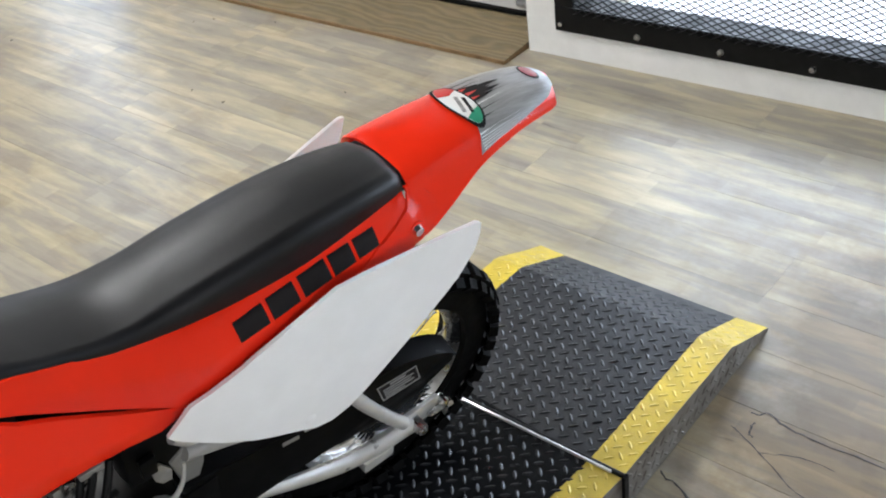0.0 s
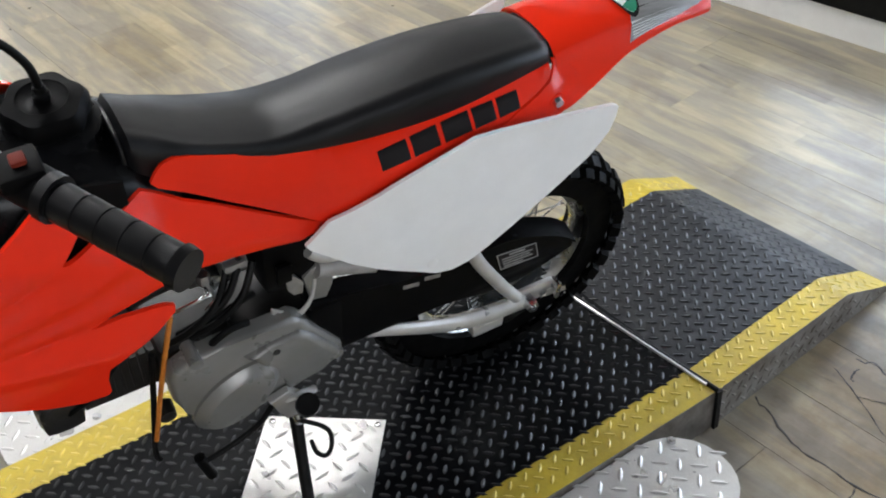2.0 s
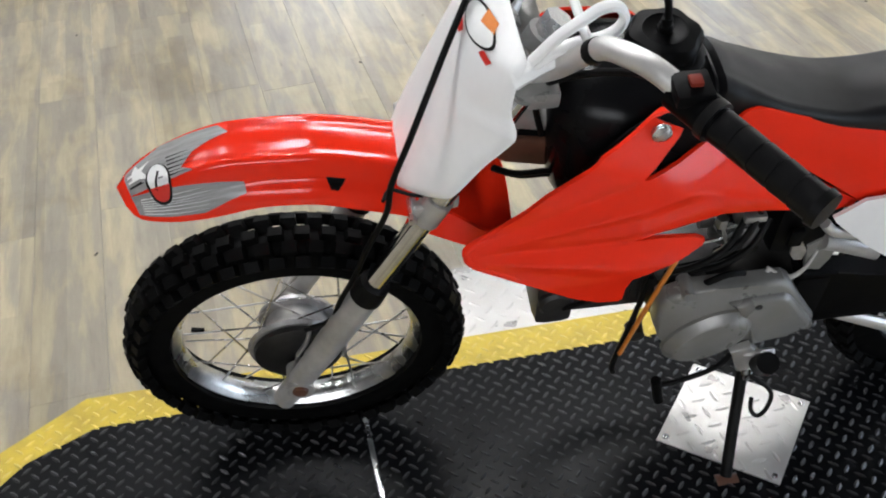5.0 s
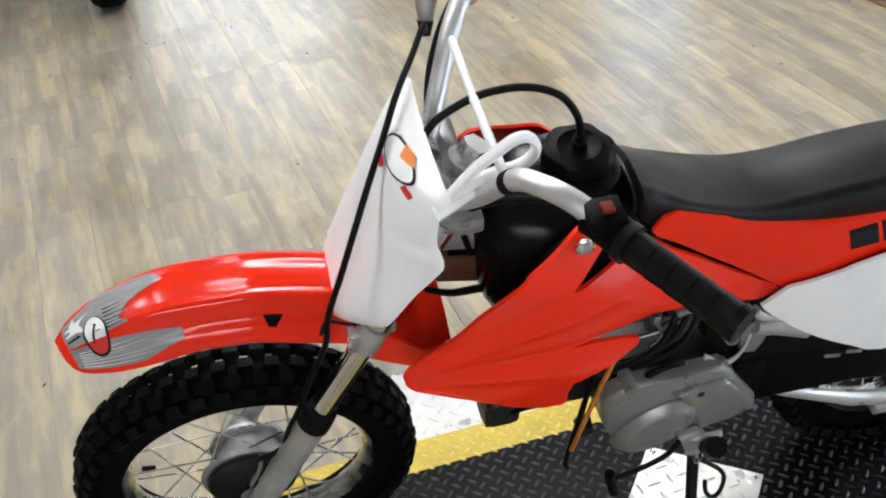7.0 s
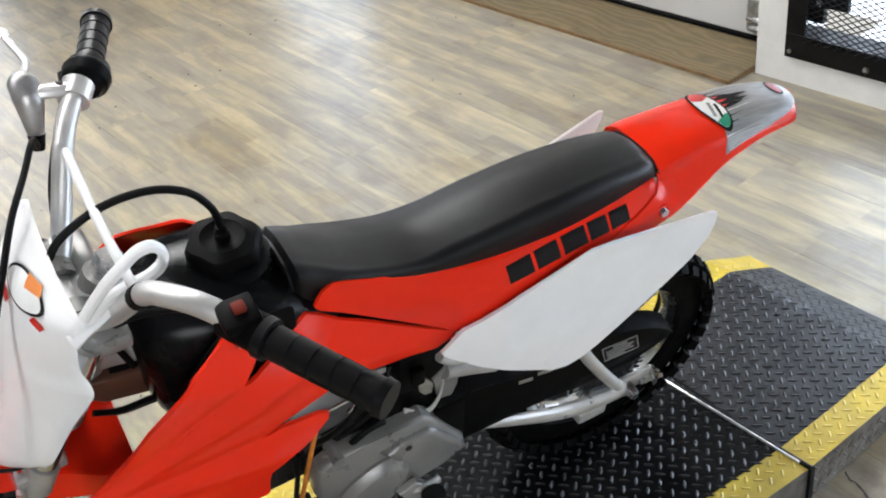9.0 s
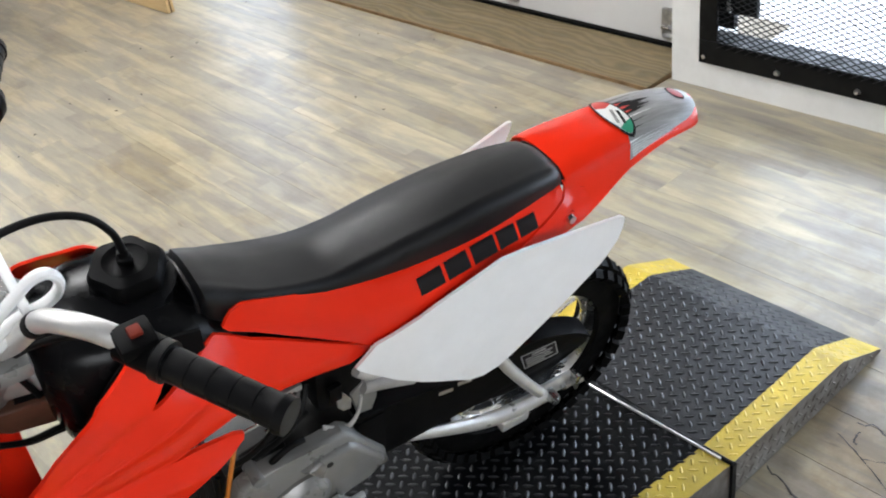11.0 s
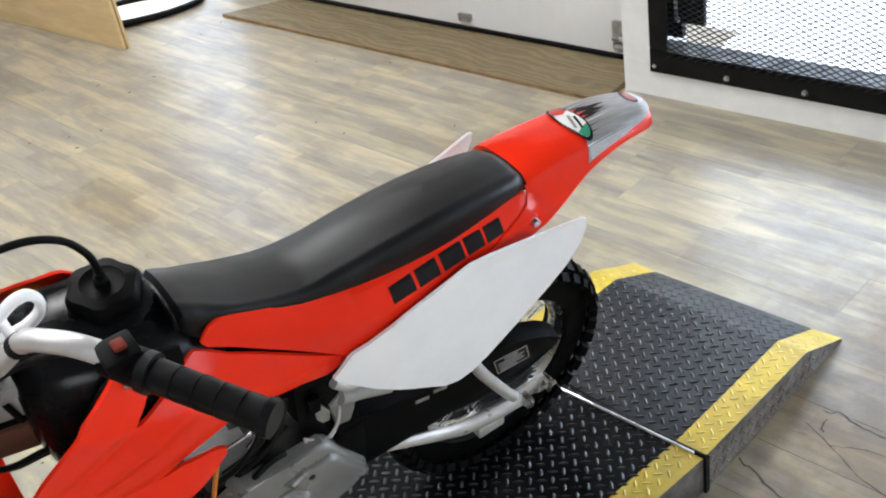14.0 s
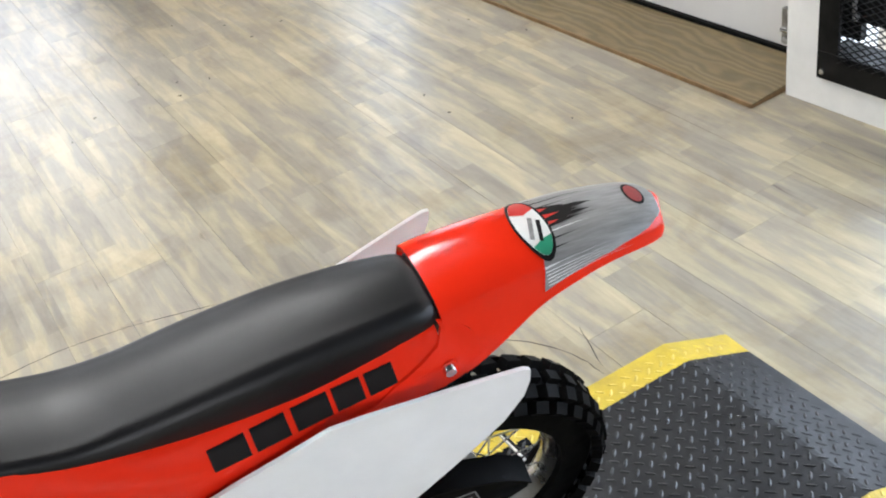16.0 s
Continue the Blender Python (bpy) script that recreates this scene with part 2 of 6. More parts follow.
def mesh_of(bm, name, smooth=True, angle=38):
    bmesh.ops.recalc_face_normals(bm, faces=bm.faces)
    lim = radians(angle)
    for f in bm.faces:
        f.smooth = smooth
    if smooth:
        for e in bm.edges:
            e.smooth = e.is_boundary or (len(e.link_faces) == 2 and e.calc_face_angle(0) < lim)
    me = bpy.data.meshes.new(name)
    bm.to_mesh(me)
    bm.free()
    return me


def part(name, bm, material, parent=None, label="", smooth=True, angle=38):
    ob = new(name, mesh_of(bm, name, smooth, angle))
    for m in material if isinstance(material, (list, tuple)) else [material]:
        ob.data.materials.append(m)
    if parent is not None:
        ob.parent = parent
    if label:
        ob["label"] = label
    return ob


def box(bm, x0, x1, y0, y1, z0, z1, bev=0.0, mi=0):
    v = [bm.verts.new(p) for p in ((x0, y0, z0), (x1, y0, z0), (x1, y1, z0), (x0, y1, z0), (x0, y0, z1), (x1, y0, z1), (x1, y1, z1), (x0, y1, z1))]
    fs = [bm.faces.new([v[i] for i in q]) for q in ((3, 2, 1, 0), (4, 5, 6, 7), (0, 1, 5, 4), (1, 2, 6, 5), (2, 3, 7, 6), (3, 0, 4, 7))]
    for f in fs:
        f.material_index = mi
    if bev:
        bmesh.ops.bevel(bm, geom=list({e for f in fs for e in f.edges}), offset=bev, segments=2, affect="EDGES", profile=0.6)
    return bm


def boxm(*a, **k):
    return box(bmesh.new(), *a, **k)


def smooth_path(pts, n=8, closed=False):
    """Catmull-Rom through pts."""
    P = [Vector(p) for p in pts]
    out = []
    m = len(P)
    for i in range(m if closed else m - 1):
        a, b, c, d = (P[(i + k) % m] if closed else P[min(max(i + k, 0), m - 1)] for k in (-1, 0, 1, 2))
        for j in range(n):
            t = j / n
            out.append(0.5 * (2 * b + (c - a) * t + (2 * a - 5 * b + 4 * c - d) * t * t + (3 * b - a - 3 * c + d) * t ** 3))
    if not closed:
        out.append(P[-1])
    return out


def tube(bm, pts, r, seg=10, n=6, smooth=True, closed=False, flat=1.0, mi=0):
    """A round bar along pts; r is one radius or one for each given point."""
    path = smooth_path(pts, n, closed) if smooth else [Vector(p) for p in pts]
    m = len(path)
    rad = [r] * m if not isinstance(r, (list, tuple)) else [float(np.interp(i / max(1, m - 1) * (len(r) - 1), range(len(r)), r)) for i in range(m)]
    rings, up = [], None
    for i, p in enumerate(path):
        d = (path[(i + 1) % m] - path[i - 1]) if closed else (path[min(i + 1, m - 1)] - path[max(i - 1, 0)])
        d.normalize()
        if up is None:
            up = Vector((0, 0, 1)) if abs(d.z) < 0.9 else Vector((0, 1, 0))
        s = d.cross(up).normalized()
        up = s.cross(d).normalized()
        rings.append([bm.verts.new(p + (s * math.cos(a) + up * math.sin(a) * flat) * rad[i]) for a in (2 * math.pi * k / seg for k in range(seg))])
    for i in range(m if closed else m - 1):
        A, B = rings[i], rings[(i + 1) % m]
        for k in range(seg):
            f = bm.faces.new((A[k], A[(k + 1) % seg], B[(k + 1) % seg], B[k]))
            f.material_index = mi
    if not closed:
        for R in (rings[0][::-1], rings[-1]):
            bm.faces.new(R).material_index = mi
    return bm


def tubem(*a, **k):
    return tube(bmesh.new(), *a, **k)


def lathe(bm, prof, centre, axis="y", seg=32, mi=0, closed=False):
    """Turn a profile of (radius, offset along the axis) round the axis through centre."""
    c = Vector(centre)
    rings = []
    for r, o in prof:
        ring = []
        for k in range(seg):
            a = 2 * math.pi * k / seg
            u, w = r * math.cos(a), r * math.sin(a)
            q = {"y": (u, o, w), "z": (u, w, o), "x": (o, u, w)}[axis]
            ring.append(bm.verts.new(c + Vector(q)))
        rings.append(ring)
    n = len(rings)
    for i in range(n if closed else n - 1):
        A, B = rings[i], rings[(i + 1) % n]
        for k in range(seg):
            bm.faces.new((A[k], A[(k + 1) % seg], B[(k + 1) % seg], B[k])).material_index = mi
    if not closed:
        for R in (rings[0], rings[-1]):
            if prof[rings.index(R)][0] > 1e-5:
                bm.faces.new(R).material_index = mi
    return bm


def lathem(*a, **k):
    return lathe(bmesh.new(), *a, **k)


def loft(bm, rings, closed=True, cap=True, mi=0):
    V = [[bm.verts.new(p) for p in r] for r in rings]
    n = len(V[0])
    for A, B in zip(V, V[1:]):
        for k in range(n if closed else n - 1):
            bm.faces.new((A[k], A[(k + 1) % n], B[(k + 1) % n], B[k])).material_index = mi
    if cap and closed:
        bm.faces.new(V[0][::-1]).material_index = mi
        bm.faces.new(V[-1]).material_index = mi
    return bm


def resample(pts, n):
    path = smooth_path(pts, 12)
    L = [0.0]
    for a, b in zip(path, path[1:]):
        L.append(L[-1] + (b - a).length)
    out = []
    for i in range(n):
        s = L[-1] * i / (n - 1)
        j = min(len(L) - 2, max(0, int(np.searchsorted(L, s)) - 1))
        t = (s - L[j]) / max(1e-9, L[j + 1] - L[j])
        out.append(path[j].lerp(path[j + 1], min(1, max(0, t))))
    return out


def sheet(bm, edge_a, edge_b, nu=24, nv=8, bulge=None, thick=0.004, inward=(0, 1, 0), mi=0):
    """A moulded shell between two edge curves; bulge(u, v) moves it along -inward."""
    A, B = resample(edge_a, nu), resample(edge_b, nu)
    w = Vector(inward)
    front, back = [], []
    for i in range(nu):
        u = i / (nu - 1)
        rf, rb = [], []
        for j in range(nv):
            v = j / (nv - 1)
            p = A[i].lerp(B[i], v) - w * (bulge(u, v) if bulge else 0.0)
            rf.append(bm.verts.new(p))
            rb.append(bm.verts.new(p + w * thick))
        front.append(rf)
        back.append(rb)
    for i in range(nu - 1):
        for j in range(nv - 1):
            bm.faces.new((front[i][j], front[i + 1][j], front[i + 1][j + 1], front[i][j + 1])).material_index = mi
            bm.faces.new((back[i][j], back[i][j + 1], back[i + 1][j + 1], back[i + 1][j])).material_index = mi
    rim = [(i, 0) for i in range(nu)] + [(nu - 1, j) for j in range(1, nv)] + [(i, nv - 1) for i in range(nu - 2, -1, -1)] + [(0, j) for j in range(nv - 2, 0, -1)]
    for (a, b), (c, d) in zip(rim, rim[1:] + rim[:1]):
        if (front[a][b].co - front[c][d].co).length > 1e-7:
            bm.faces.new((front[a][b], back[a][b], back[c][d], front[c][d])).material_index = mi
    bmesh.ops.remove_doubles(bm, verts=bm.verts, dist=1e-6)
    return bm


def sheetm(*a, **k):
    return sheet(bmesh.new(), *a, **k)


def slab(bm, outline, y0, y1, mi=0, bev=0.0):
    """Extrude an outline of (x, z) from y0 to y1."""
    a = [bm.verts.new((x, y0, z)) for x, z in outline]
    b = [bm.verts.new((x, y1, z)) for x, z in outline]
    n = len(a)
    fs = [bm.faces.new(a), bm.faces.new(b[::-1])]
    for k in range(n):
        fs.append(bm.faces.new((a[k], b[k], b[(k + 1) % n], a[(k + 1) % n])))
    for f in fs:
        f.material_index = mi
    if bev:
        bmesh.ops.bevel(bm, geom=list(fs[0].edges), offset=bev, segments=3, affect="EDGES", profile=0.5)
    return bm


def slabm(*a, **k):
    return slab(bmesh.new(), *a, **k)


def flat_plate(bm, outline, z0, z1, mi=0):
    a = [bm.verts.new((x, y, z0)) for x, y in outline]
    b = [bm.verts.new((x, y, z1)) for x, y in outline]
    n = len(a)
    for f in [bm.faces.new(a[::-1]), bm.faces.new(b)] + [bm.faces.new((a[k], a[(k + 1) % n], b[(k + 1) % n], b[k])) for k in range(n)]:
        f.material_index = mi
    return bm


def lug_mesh(bm, place, inside, x0, x1, y0, y1, pitch=0.03, length=0.0215, width=0.0062, height=0.0016, tint=None):
    """Raised lugs of tread plate: each lies across its neighbours. place(x, y) gives (point, along x, along y, up)."""
    nx, ny = int((x1 - x0) / pitch) + 1, int((y1 - y0) / pitch) + 1
    ends = ((-0.5, 0, 0), (-0.2, -0.5, 0), (0.2, -0.5, 0), (0.5, 0, 0), (0.2, 0.5, 0), (-0.2, 0.5, 0), (-0.25, 0, 1), (0.25, 0, 1))
    faces = ((0, 1, 6), (1, 2, 7, 6), (2, 3, 7), (3, 4, 7), (4, 5, 6, 7), (5, 0, 6))
    for i in range(nx):
        for j in range(ny):
            for s in (1, -1):
                x, y = x0 + (i + 0.5 + 0.25 * s) * pitch, y0 + (j + 0.5 + 0.25 * s) * pitch
                if not inside(x, y):
                    continue
                c, ex, ey, up = place(x, y)
                d = (ex + ey * s).normalized()
                w = up.cross(d)
                vs = [bm.verts.new(c + d * a * length + w * b * width + up * (h * height)) for a, b, h in ends]
                k = tint(x, y) if tint else 0
                for q in faces:
                    bm.faces.new([vs[n] for n in q]).material_index = k
    return bm


def moulded(bm, outline, depth, thick, step=0.009, mi=0):
    """A moulded panel: an outline of (x, z) filled with a fine net, at y = depth(x, z), thick towards +y."""
    dense = []
    for (xa, za), (xb, zb) in zip(outline, outline[1:] + outline[:1]):
        k = max(1, int(math.hypot(xb - xa, zb - za) / step))
        dense += [Vector((xa + (xb - xa) * i / k, za + (zb - za) * i / k)) for i in range(k)]
    n = len(dense)
    test = inside_poly([(p.x, p.y) for p in dense])
    xs_, zs_ = [p.x for p in dense], [p.y for p in dense]
    pts = list(dense)
    for i in range(int((max(xs_) - min(xs_)) / step) + 1):
        for j in range(int((max(zs_) - min(zs_)) / step) + 1):
            p = Vector((min(xs_) + (i + 0.5 + 0.5 * (j % 2)) * step, min(zs_) + (j + 0.5) * step))
            if test(p.x, p.y) and min((p - d).length for d in dense) > step * 0.6:
                pts.append(p)
    vs2, _, fs, *_ = delaunay_2d_cdt(pts, [(k, (k + 1) % n) for k in range(n)], [], 1, 1e-6)
    front = [bm.verts.new((p.x, depth(p.x, p.y), p.y)) for p in vs2]
    back_ = [bm.verts.new((p.x, depth(p.x, p.y) + thick, p.y)) for p in vs2]
    edge_use = {}
    for t in fs:
        c = sum((vs2[k] for k in t), Vector((0, 0))) / len(t)
        if not test(c.x, c.y):
            continue
        bm.faces.new([front[k] for k in t]).material_index = mi
        bm.faces.new([back_[k] for k in t][::-1]).material_index = mi
        for a, b in zip(t, t[1:] + t[:1]):
            edge_use.setdefault((min(a, b), max(a, b)), []).append((a, b))
    for use in edge_use.values():
        if len(use) == 1:
            a, b = use[0]
            bm.faces.new((front[a], back_[a], back_[b], front[b])).material_index = mi
    loose = [v for v in bm.verts if not v.link_faces]
    bmesh.ops.delete(bm, geom=loose, context="VERTS")
    return bm


def rounded(pts, n=5, closed=True):
    return [(p.x, p.y) for p in smooth_path([(x, z, 0) for x, z in pts], n, closed)]


def inside_poly(poly):
    def test(x, y):
        c = False
        for (x0, y0), (x1, y1) in zip(poly, poly[1:] + poly[:1]):
            if (y0 > y) != (y1 > y) and x < (x1 - x0) * (y - y0) / (y1 - y0) + x0:
                c = not c
        return c
    return test


# ---- the room ----
X_WALL, Y_PIER = 1.60, 3.2
floor = part("floor", boxm(-5.2, X_WALL + 0.35, -4.6, 7.4, -0.12, -0.006), M_SUB, smooth=False)
tagged(floor, "worn cream and grey wood-look vinyl plank floor", "floor", kind="structure")

ceiling = part("ceiling", boxm(-5.2, X_WALL + 0.35, -4.6, 7.4, CEIL, CEIL + 0.12), M_CEIL, smooth=False)
tagged(ceiling, "plain dark grey workshop ceiling", "ceiling", kind="structure")
for nm, a in (("wall_west", (-5.35, -5.2, -4.6, 7.4, -0.1, CEIL)),):
    tagged(part(nm, boxm(*a), M_DARKWALL, smooth=False), "plain dull grey painted workshop wall", "wall", kind="structure")

ws = bmesh.new()
for a in ((-5.2, -4.8, -0.1, CEIL), (-1.6, X_WALL + 0.35, -0.1, CEIL), (-4.8, -1.6, -0.1, 1.3), (-4.8, -1.6, 2.85, CEIL)):
    box(ws, a[0], a[1], -4.75, -4.6, a[2], a[3])
tagged(part("wall_south", ws, M_DARKWALL, smooth=False), "dull grey workshop wall with an added unseen window opening", "wall", kind="structure")
wn = bmesh.new()
for a in ((-5.2, -1.0, -0.1, CEIL), (0.7, X_WALL + 0.35, -0.1, CEIL), (-1.0, 0.7, -0.1, 0.7), (-1.0, 0.7, 2.75, CEIL)):
    box(wn, a[0], a[1], 7.4, 7.55, a[2], a[3])
tagged(part("wall_north", wn, M_DARKWALL, smooth=False), "dull grey workshop wall with a tall window", "wall", kind="structure")
win3 = empty("window_3")
tagged(win3, "tall daylit window in the far wall", "window", kind="structure")
for x in (-1.0, 0.65):
    part("window_frame", boxm(x, x + 0.05, 7.44, 7.5, 0.7, 2.75, bev=0.004), M_WHITEWALL, win3)
for z in (0.7, 2.7):
    part("window_sill", boxm(-0.95, 0.65, 7.435, 7.505, z, z + 0.05, bev=0.004), M_WHITEWALL, win3)
tagged(part("backdrop", boxm(-3.0, 3.0, 8.4, 8.5, 0.0, 4.5), M_SKYPANE, smooth=False), "bright overcast daylight outside", "backdrop", kind="structure")
# Unseen window, added as an opening for the south fill light.
win2 = empty("window_2")
tagged(win2, "unseen window added behind the lift for fill light", "window", kind="structure")
for k in range(5):
    x = -4.8 + k * 0.7875
    part("window_frame", boxm(x, x + 0.05, -4.72, -4.66, 1.3, 2.85, bev=0.004), M_WHITEWALL, win2)
for z in (1.3, 2.8):
    part("window_sill", boxm(-4.75, -1.65, -4.72, -4.66, z, z + 0.05, bev=0.004), M_WHITEWALL, win2)

# east wall: a mesh gate, a garage door, a pier, and a bright window beyond it
GATE = Matrix.Translation((1.374, 1.174, 0)) @ Matrix.Rotation(radians(3.0), 4, "Z")
DOOR = Matrix.Translation((1.502, 1.3, 0)) @ Matrix.Rotation(radians(2.6), 4, "Z") @ Matrix.Translation((-1.6, -1.3, 0))
we = bmesh.new()
box(we, 1.6, 1.84, 1.172, 1.215, -0.1, CEIL)
box(we, 1.66, 1.84, 1.215, 3.05, 2.15, CEIL)
bmesh.ops.transform(we, matrix=DOOR, verts=we.verts)
box(we, 1.45, 1.84, 3.05, 3.55, -0.1, CEIL)
box(we, 1.72, 1.84, 3.55, 4.75, -0.1, 0.12)
box(we, 1.72, 1.84, 3.55, 4.75, 2.1, CEIL)
box(we, 1.72, 1.84, 4.75, 7.4, -0.1, CEIL)
wall_east = tagged(part("wall_east", we, M_WHITEWALL, smooth=False), "white painted wall with a garage door and openings", "wall", kind="structure")
GATE_H = 1.25
wb = bmesh.new()
box(wb, 0, 0.11, -4.4, 0, GATE_H, CEIL)
wall_gate = part("wall_gate_head", wb, M_WHITEWALL, smooth=False)
wall_gate.matrix_world = GATE
tagged(wall_gate, "white painted wall above the mesh opening", "wall", kind="structure")

# mesh gate: white boards round a black steel frame with expanded metal
gate = empty("mesh_gate")
gate.matrix_world = GATE
tagged(gate, "white wooden half wall with black expanded metal mesh", "mesh panel")
part("side_board", boxm(-0.004, 0.113, -0.125, 0, 0.1185, GATE_H), M_WHITEWALL, gate, smooth=False)
part("bottom_board", boxm(-0.004, 0.113, -4.4, 0, 0, 0.118), M_WHITEWALL, gate, smooth=False)
part("frame_rail", boxm(-0.018, -0.007, -4.38, -0.108, 0.092, 0.168, bev=0.002), M_BLACKSTEEL, gate, "black steel angle rail with bolts")
part("frame_stile", boxm(-0.018, -0.007, -0.17, -0.108, 0.17, GATE_H - 0.01, bev=0.002), M_BLACKSTEEL, gate)
part("rail_flange", boxm(-0.0065, 0.075, -4.38, -0.126, 0.158, 0.168), M_BLACKSTEEL, gate, smooth=False)
for k in range(9):
    part("bolt", lathem([(0.0001, -0.027), (0.007, -0.026), (0.0095, -0.02), (0.0095, -0.018)], (0, -0.128 - k * 0.25, 0.115), "x", 12), M_STEEL, gate, "domed steel bolt")
for k in range(4):
    part("bolt", lathem([(0.0001, -0.027), (0.007, -0.026), (0.0095, -0.02), (0.0095, -0.018)], (0, -0.14, 0.36 + k * 0.24), "x", 12), M_STEEL, gate)
em = bmesh.new()
PX, PZ = 0.0165, 0.0088
for i in range(156):
    for j in range(125):
        y, z = -0.172 - i * PX, 0.152 + j * PZ
        if (i + j) % 2 == 0:
            for dy, dz in ((PX, PZ), (PX, -PZ)):
                if z + dz > 0.145:
                    tube(em, [(-0.021, y, z), (-0.0195, y - dy, z + dz)], 0.0021, 3, smooth=False)
part("expanded_mesh", em, M_BLACKSTEEL, gate, "black diamond expanded metal", smooth=False)
latch = empty("gate_latch")
latch.matrix_world = GATE
tagged(latch, "dark steel latch plate and bent handle behind mesh", "latch")
part("plate", boxm(0.03, 0.05, -0.275, -0.115, 0.25, 0.75, bev=0.003), M_BLACKSTEEL, latch)
part("handle", tubem([(0.028, -0.19, 0.5), (0.012, -0.19, 0.48), (0.012, -0.19, 0.28), (0.028, -0.19, 0.265)], 0.006, 8), M_GALV, latch)
part("bracket_arm", boxm(0.029, 0.052, -0.2, -0.116, 0.2, 0.249), M_BLACKSTEEL, latch)

# garage door with rubber seal and rollers
garage = empty("garage_door")
garage.matrix_world = DOOR
tagged(garage, "closed white sectional garage door with black rubber seal", "garage door")
for k in range(4):
    part("door_panel", boxm(1.615, 1.655, 1.25, 3.02, 0.046 + k * 0.53, 0.57 + k * 0.53, bev=0.005), M_DOORPANEL, garage)
part("rubber_seal", boxm(1.604, 1.66, 1.245, 3.04, 0.031, 0.045, bev=0.005), M_RUBBER, garage, "black rubber bottom seal")
for y in (1.285, 2.0):
    part("hinge_bracket", boxm(1.598, 1.614, y - 0.03, y + 0.03, 0.07, 0.17 if y < 1.4 else 0.1, bev=0.002), M_GALV, garage, "galvanised hinge bracket")
part("roller", tubem([(1.592, 1.3, 0.08), (1.592, 1.225, 0.08)], 0.012, 10, smooth=False), M_GALV, garage)
part("hinge_knuckle", tubem([(1.592, 1.31, 0.11), (1.592, 1.25, 0.11)], 0.008, 8, smooth=False), M_STEEL, garage)
part("door_track", boxm(1.63, 1.66, 1.22, 1.24, 0.0, 2.1, bev=0.002), M_GALV, garage, "galvanised door track")

# plywood ramp in front of the garage door
ramp_root = empty("threshold_ramp")
tagged(ramp_root, "worn brown plywood threshold ramp before the garage door", "ramp")


def ramp_piece(name, sec, m, label=""):
    """A wedge along the door: sec gives (0 at the front edge to 1 at the door, height)."""
    bm = bmesh.new()
    pa = [bm.verts.new((1.252 + 0.252 * u, 1.185, z)) for u, z in sec]
    pb = [bm.verts.new((1.183 + 0.235 * u, 3.25 - 0.2 * min(1, u), z)) for u, z in sec]
    bm.faces.new(pa)
    bm.faces.new(pb[::-1])
    for k in range(len(sec)):
        bm.faces.new((pa[k], pb[k], pb[(k + 1) % len(sec)], pa[(k + 1) % len(sec)]))
    return part(name, bm, m, ramp_root, label, smooth=False)


ramp_piece("top_sheet", [(0.022, 0.008), (0.022, 0.0124), (0.995, 0.03), (0.995, 0.026)], M_PLYWORN, "worn plywood face")
ramp_piece("sill_board", [(1.0, 0.0), (1.0, 0.03), (1.4, 0.03), (1.4, 0.0)], M_PLYWORN)
ramp_piece("front_edge", [(0.0, 0.0), (0.0, 0.012), (0.021, 0.0124), (0.021, 0.0)], M_PLYEDGE, "layered plywood edge")
ramp_piece("wedge_core", [(0.024, 0.0), (0.024, 0.0075), (0.995, 0.0255), (0.995, 0.0)], M_PLYEDGE)

# window opening beyond the pier
win = empty("window_1")
tagged(win, "tall bright glazed opening in the wall", "window", kind="structure")
for a in ((1.75, 1.8, 3.55, 3.61, 0.12, 2.1), (1.75, 1.8, 4.69, 4.75, 0.12, 2.1), (1.75, 1.8, 3.61, 4.69, 0.12, 0.2), (1.75, 1.8, 3.61, 4.69, 2.03, 2.1)):
    part("window_frame", boxm(*a, bev=0.004), M_WHITEWALL, win)
bd = bmesh.new()
box(bd, 6.5, 6.6, -9, 9, -0.6, 7)
back = tagged(part("backdrop", bd, M_OUTSIDE, smooth=False), "bright overcast daylight outside", "backdrop", kind="structure")
og = part("ground", boxm(1.96, 6.5, -9, 9, -0.3, -0.04), M_OUTGROUND, smooth=False)
tagged(og, "pale snowy ground outside the mesh", "ground", kind="structure")
sill = part("ground", boxm(0.116, 0.62, -4.4, -0.12, -0.04, 0.004), M_OUTGROUND, smooth=False)
sill.matrix_world = GATE
tagged(sill, "bright snowy ground just behind the mesh", "ground", kind="structure")
post = empty("outside_post")
tagged(post, "reddish brown post standing outside", "post")
part("shaft", boxm(3.0, 3.09, 0.30, 0.42, -0.04, 1.6, bev=0.004), M_BRICKRED, post)
part("foot_plate", boxm(2.95, 3.14, 0.25, 0.47, -0.04, 0.0, bev=0.004), M_BRICKRED, post)
pallet = empty("outside_pallet")
tagged(pallet, "grey and pink weathered boards lying outside", "boards")
for k in range(4):
    part("board", boxm(2.5 + k * 0.16, 2.62 + k * 0.16, 0.95, 2.0, -0.038, 0.0, bev=0.004), M_BRICKRED if k % 2 else M_GREYBOX, pallet)

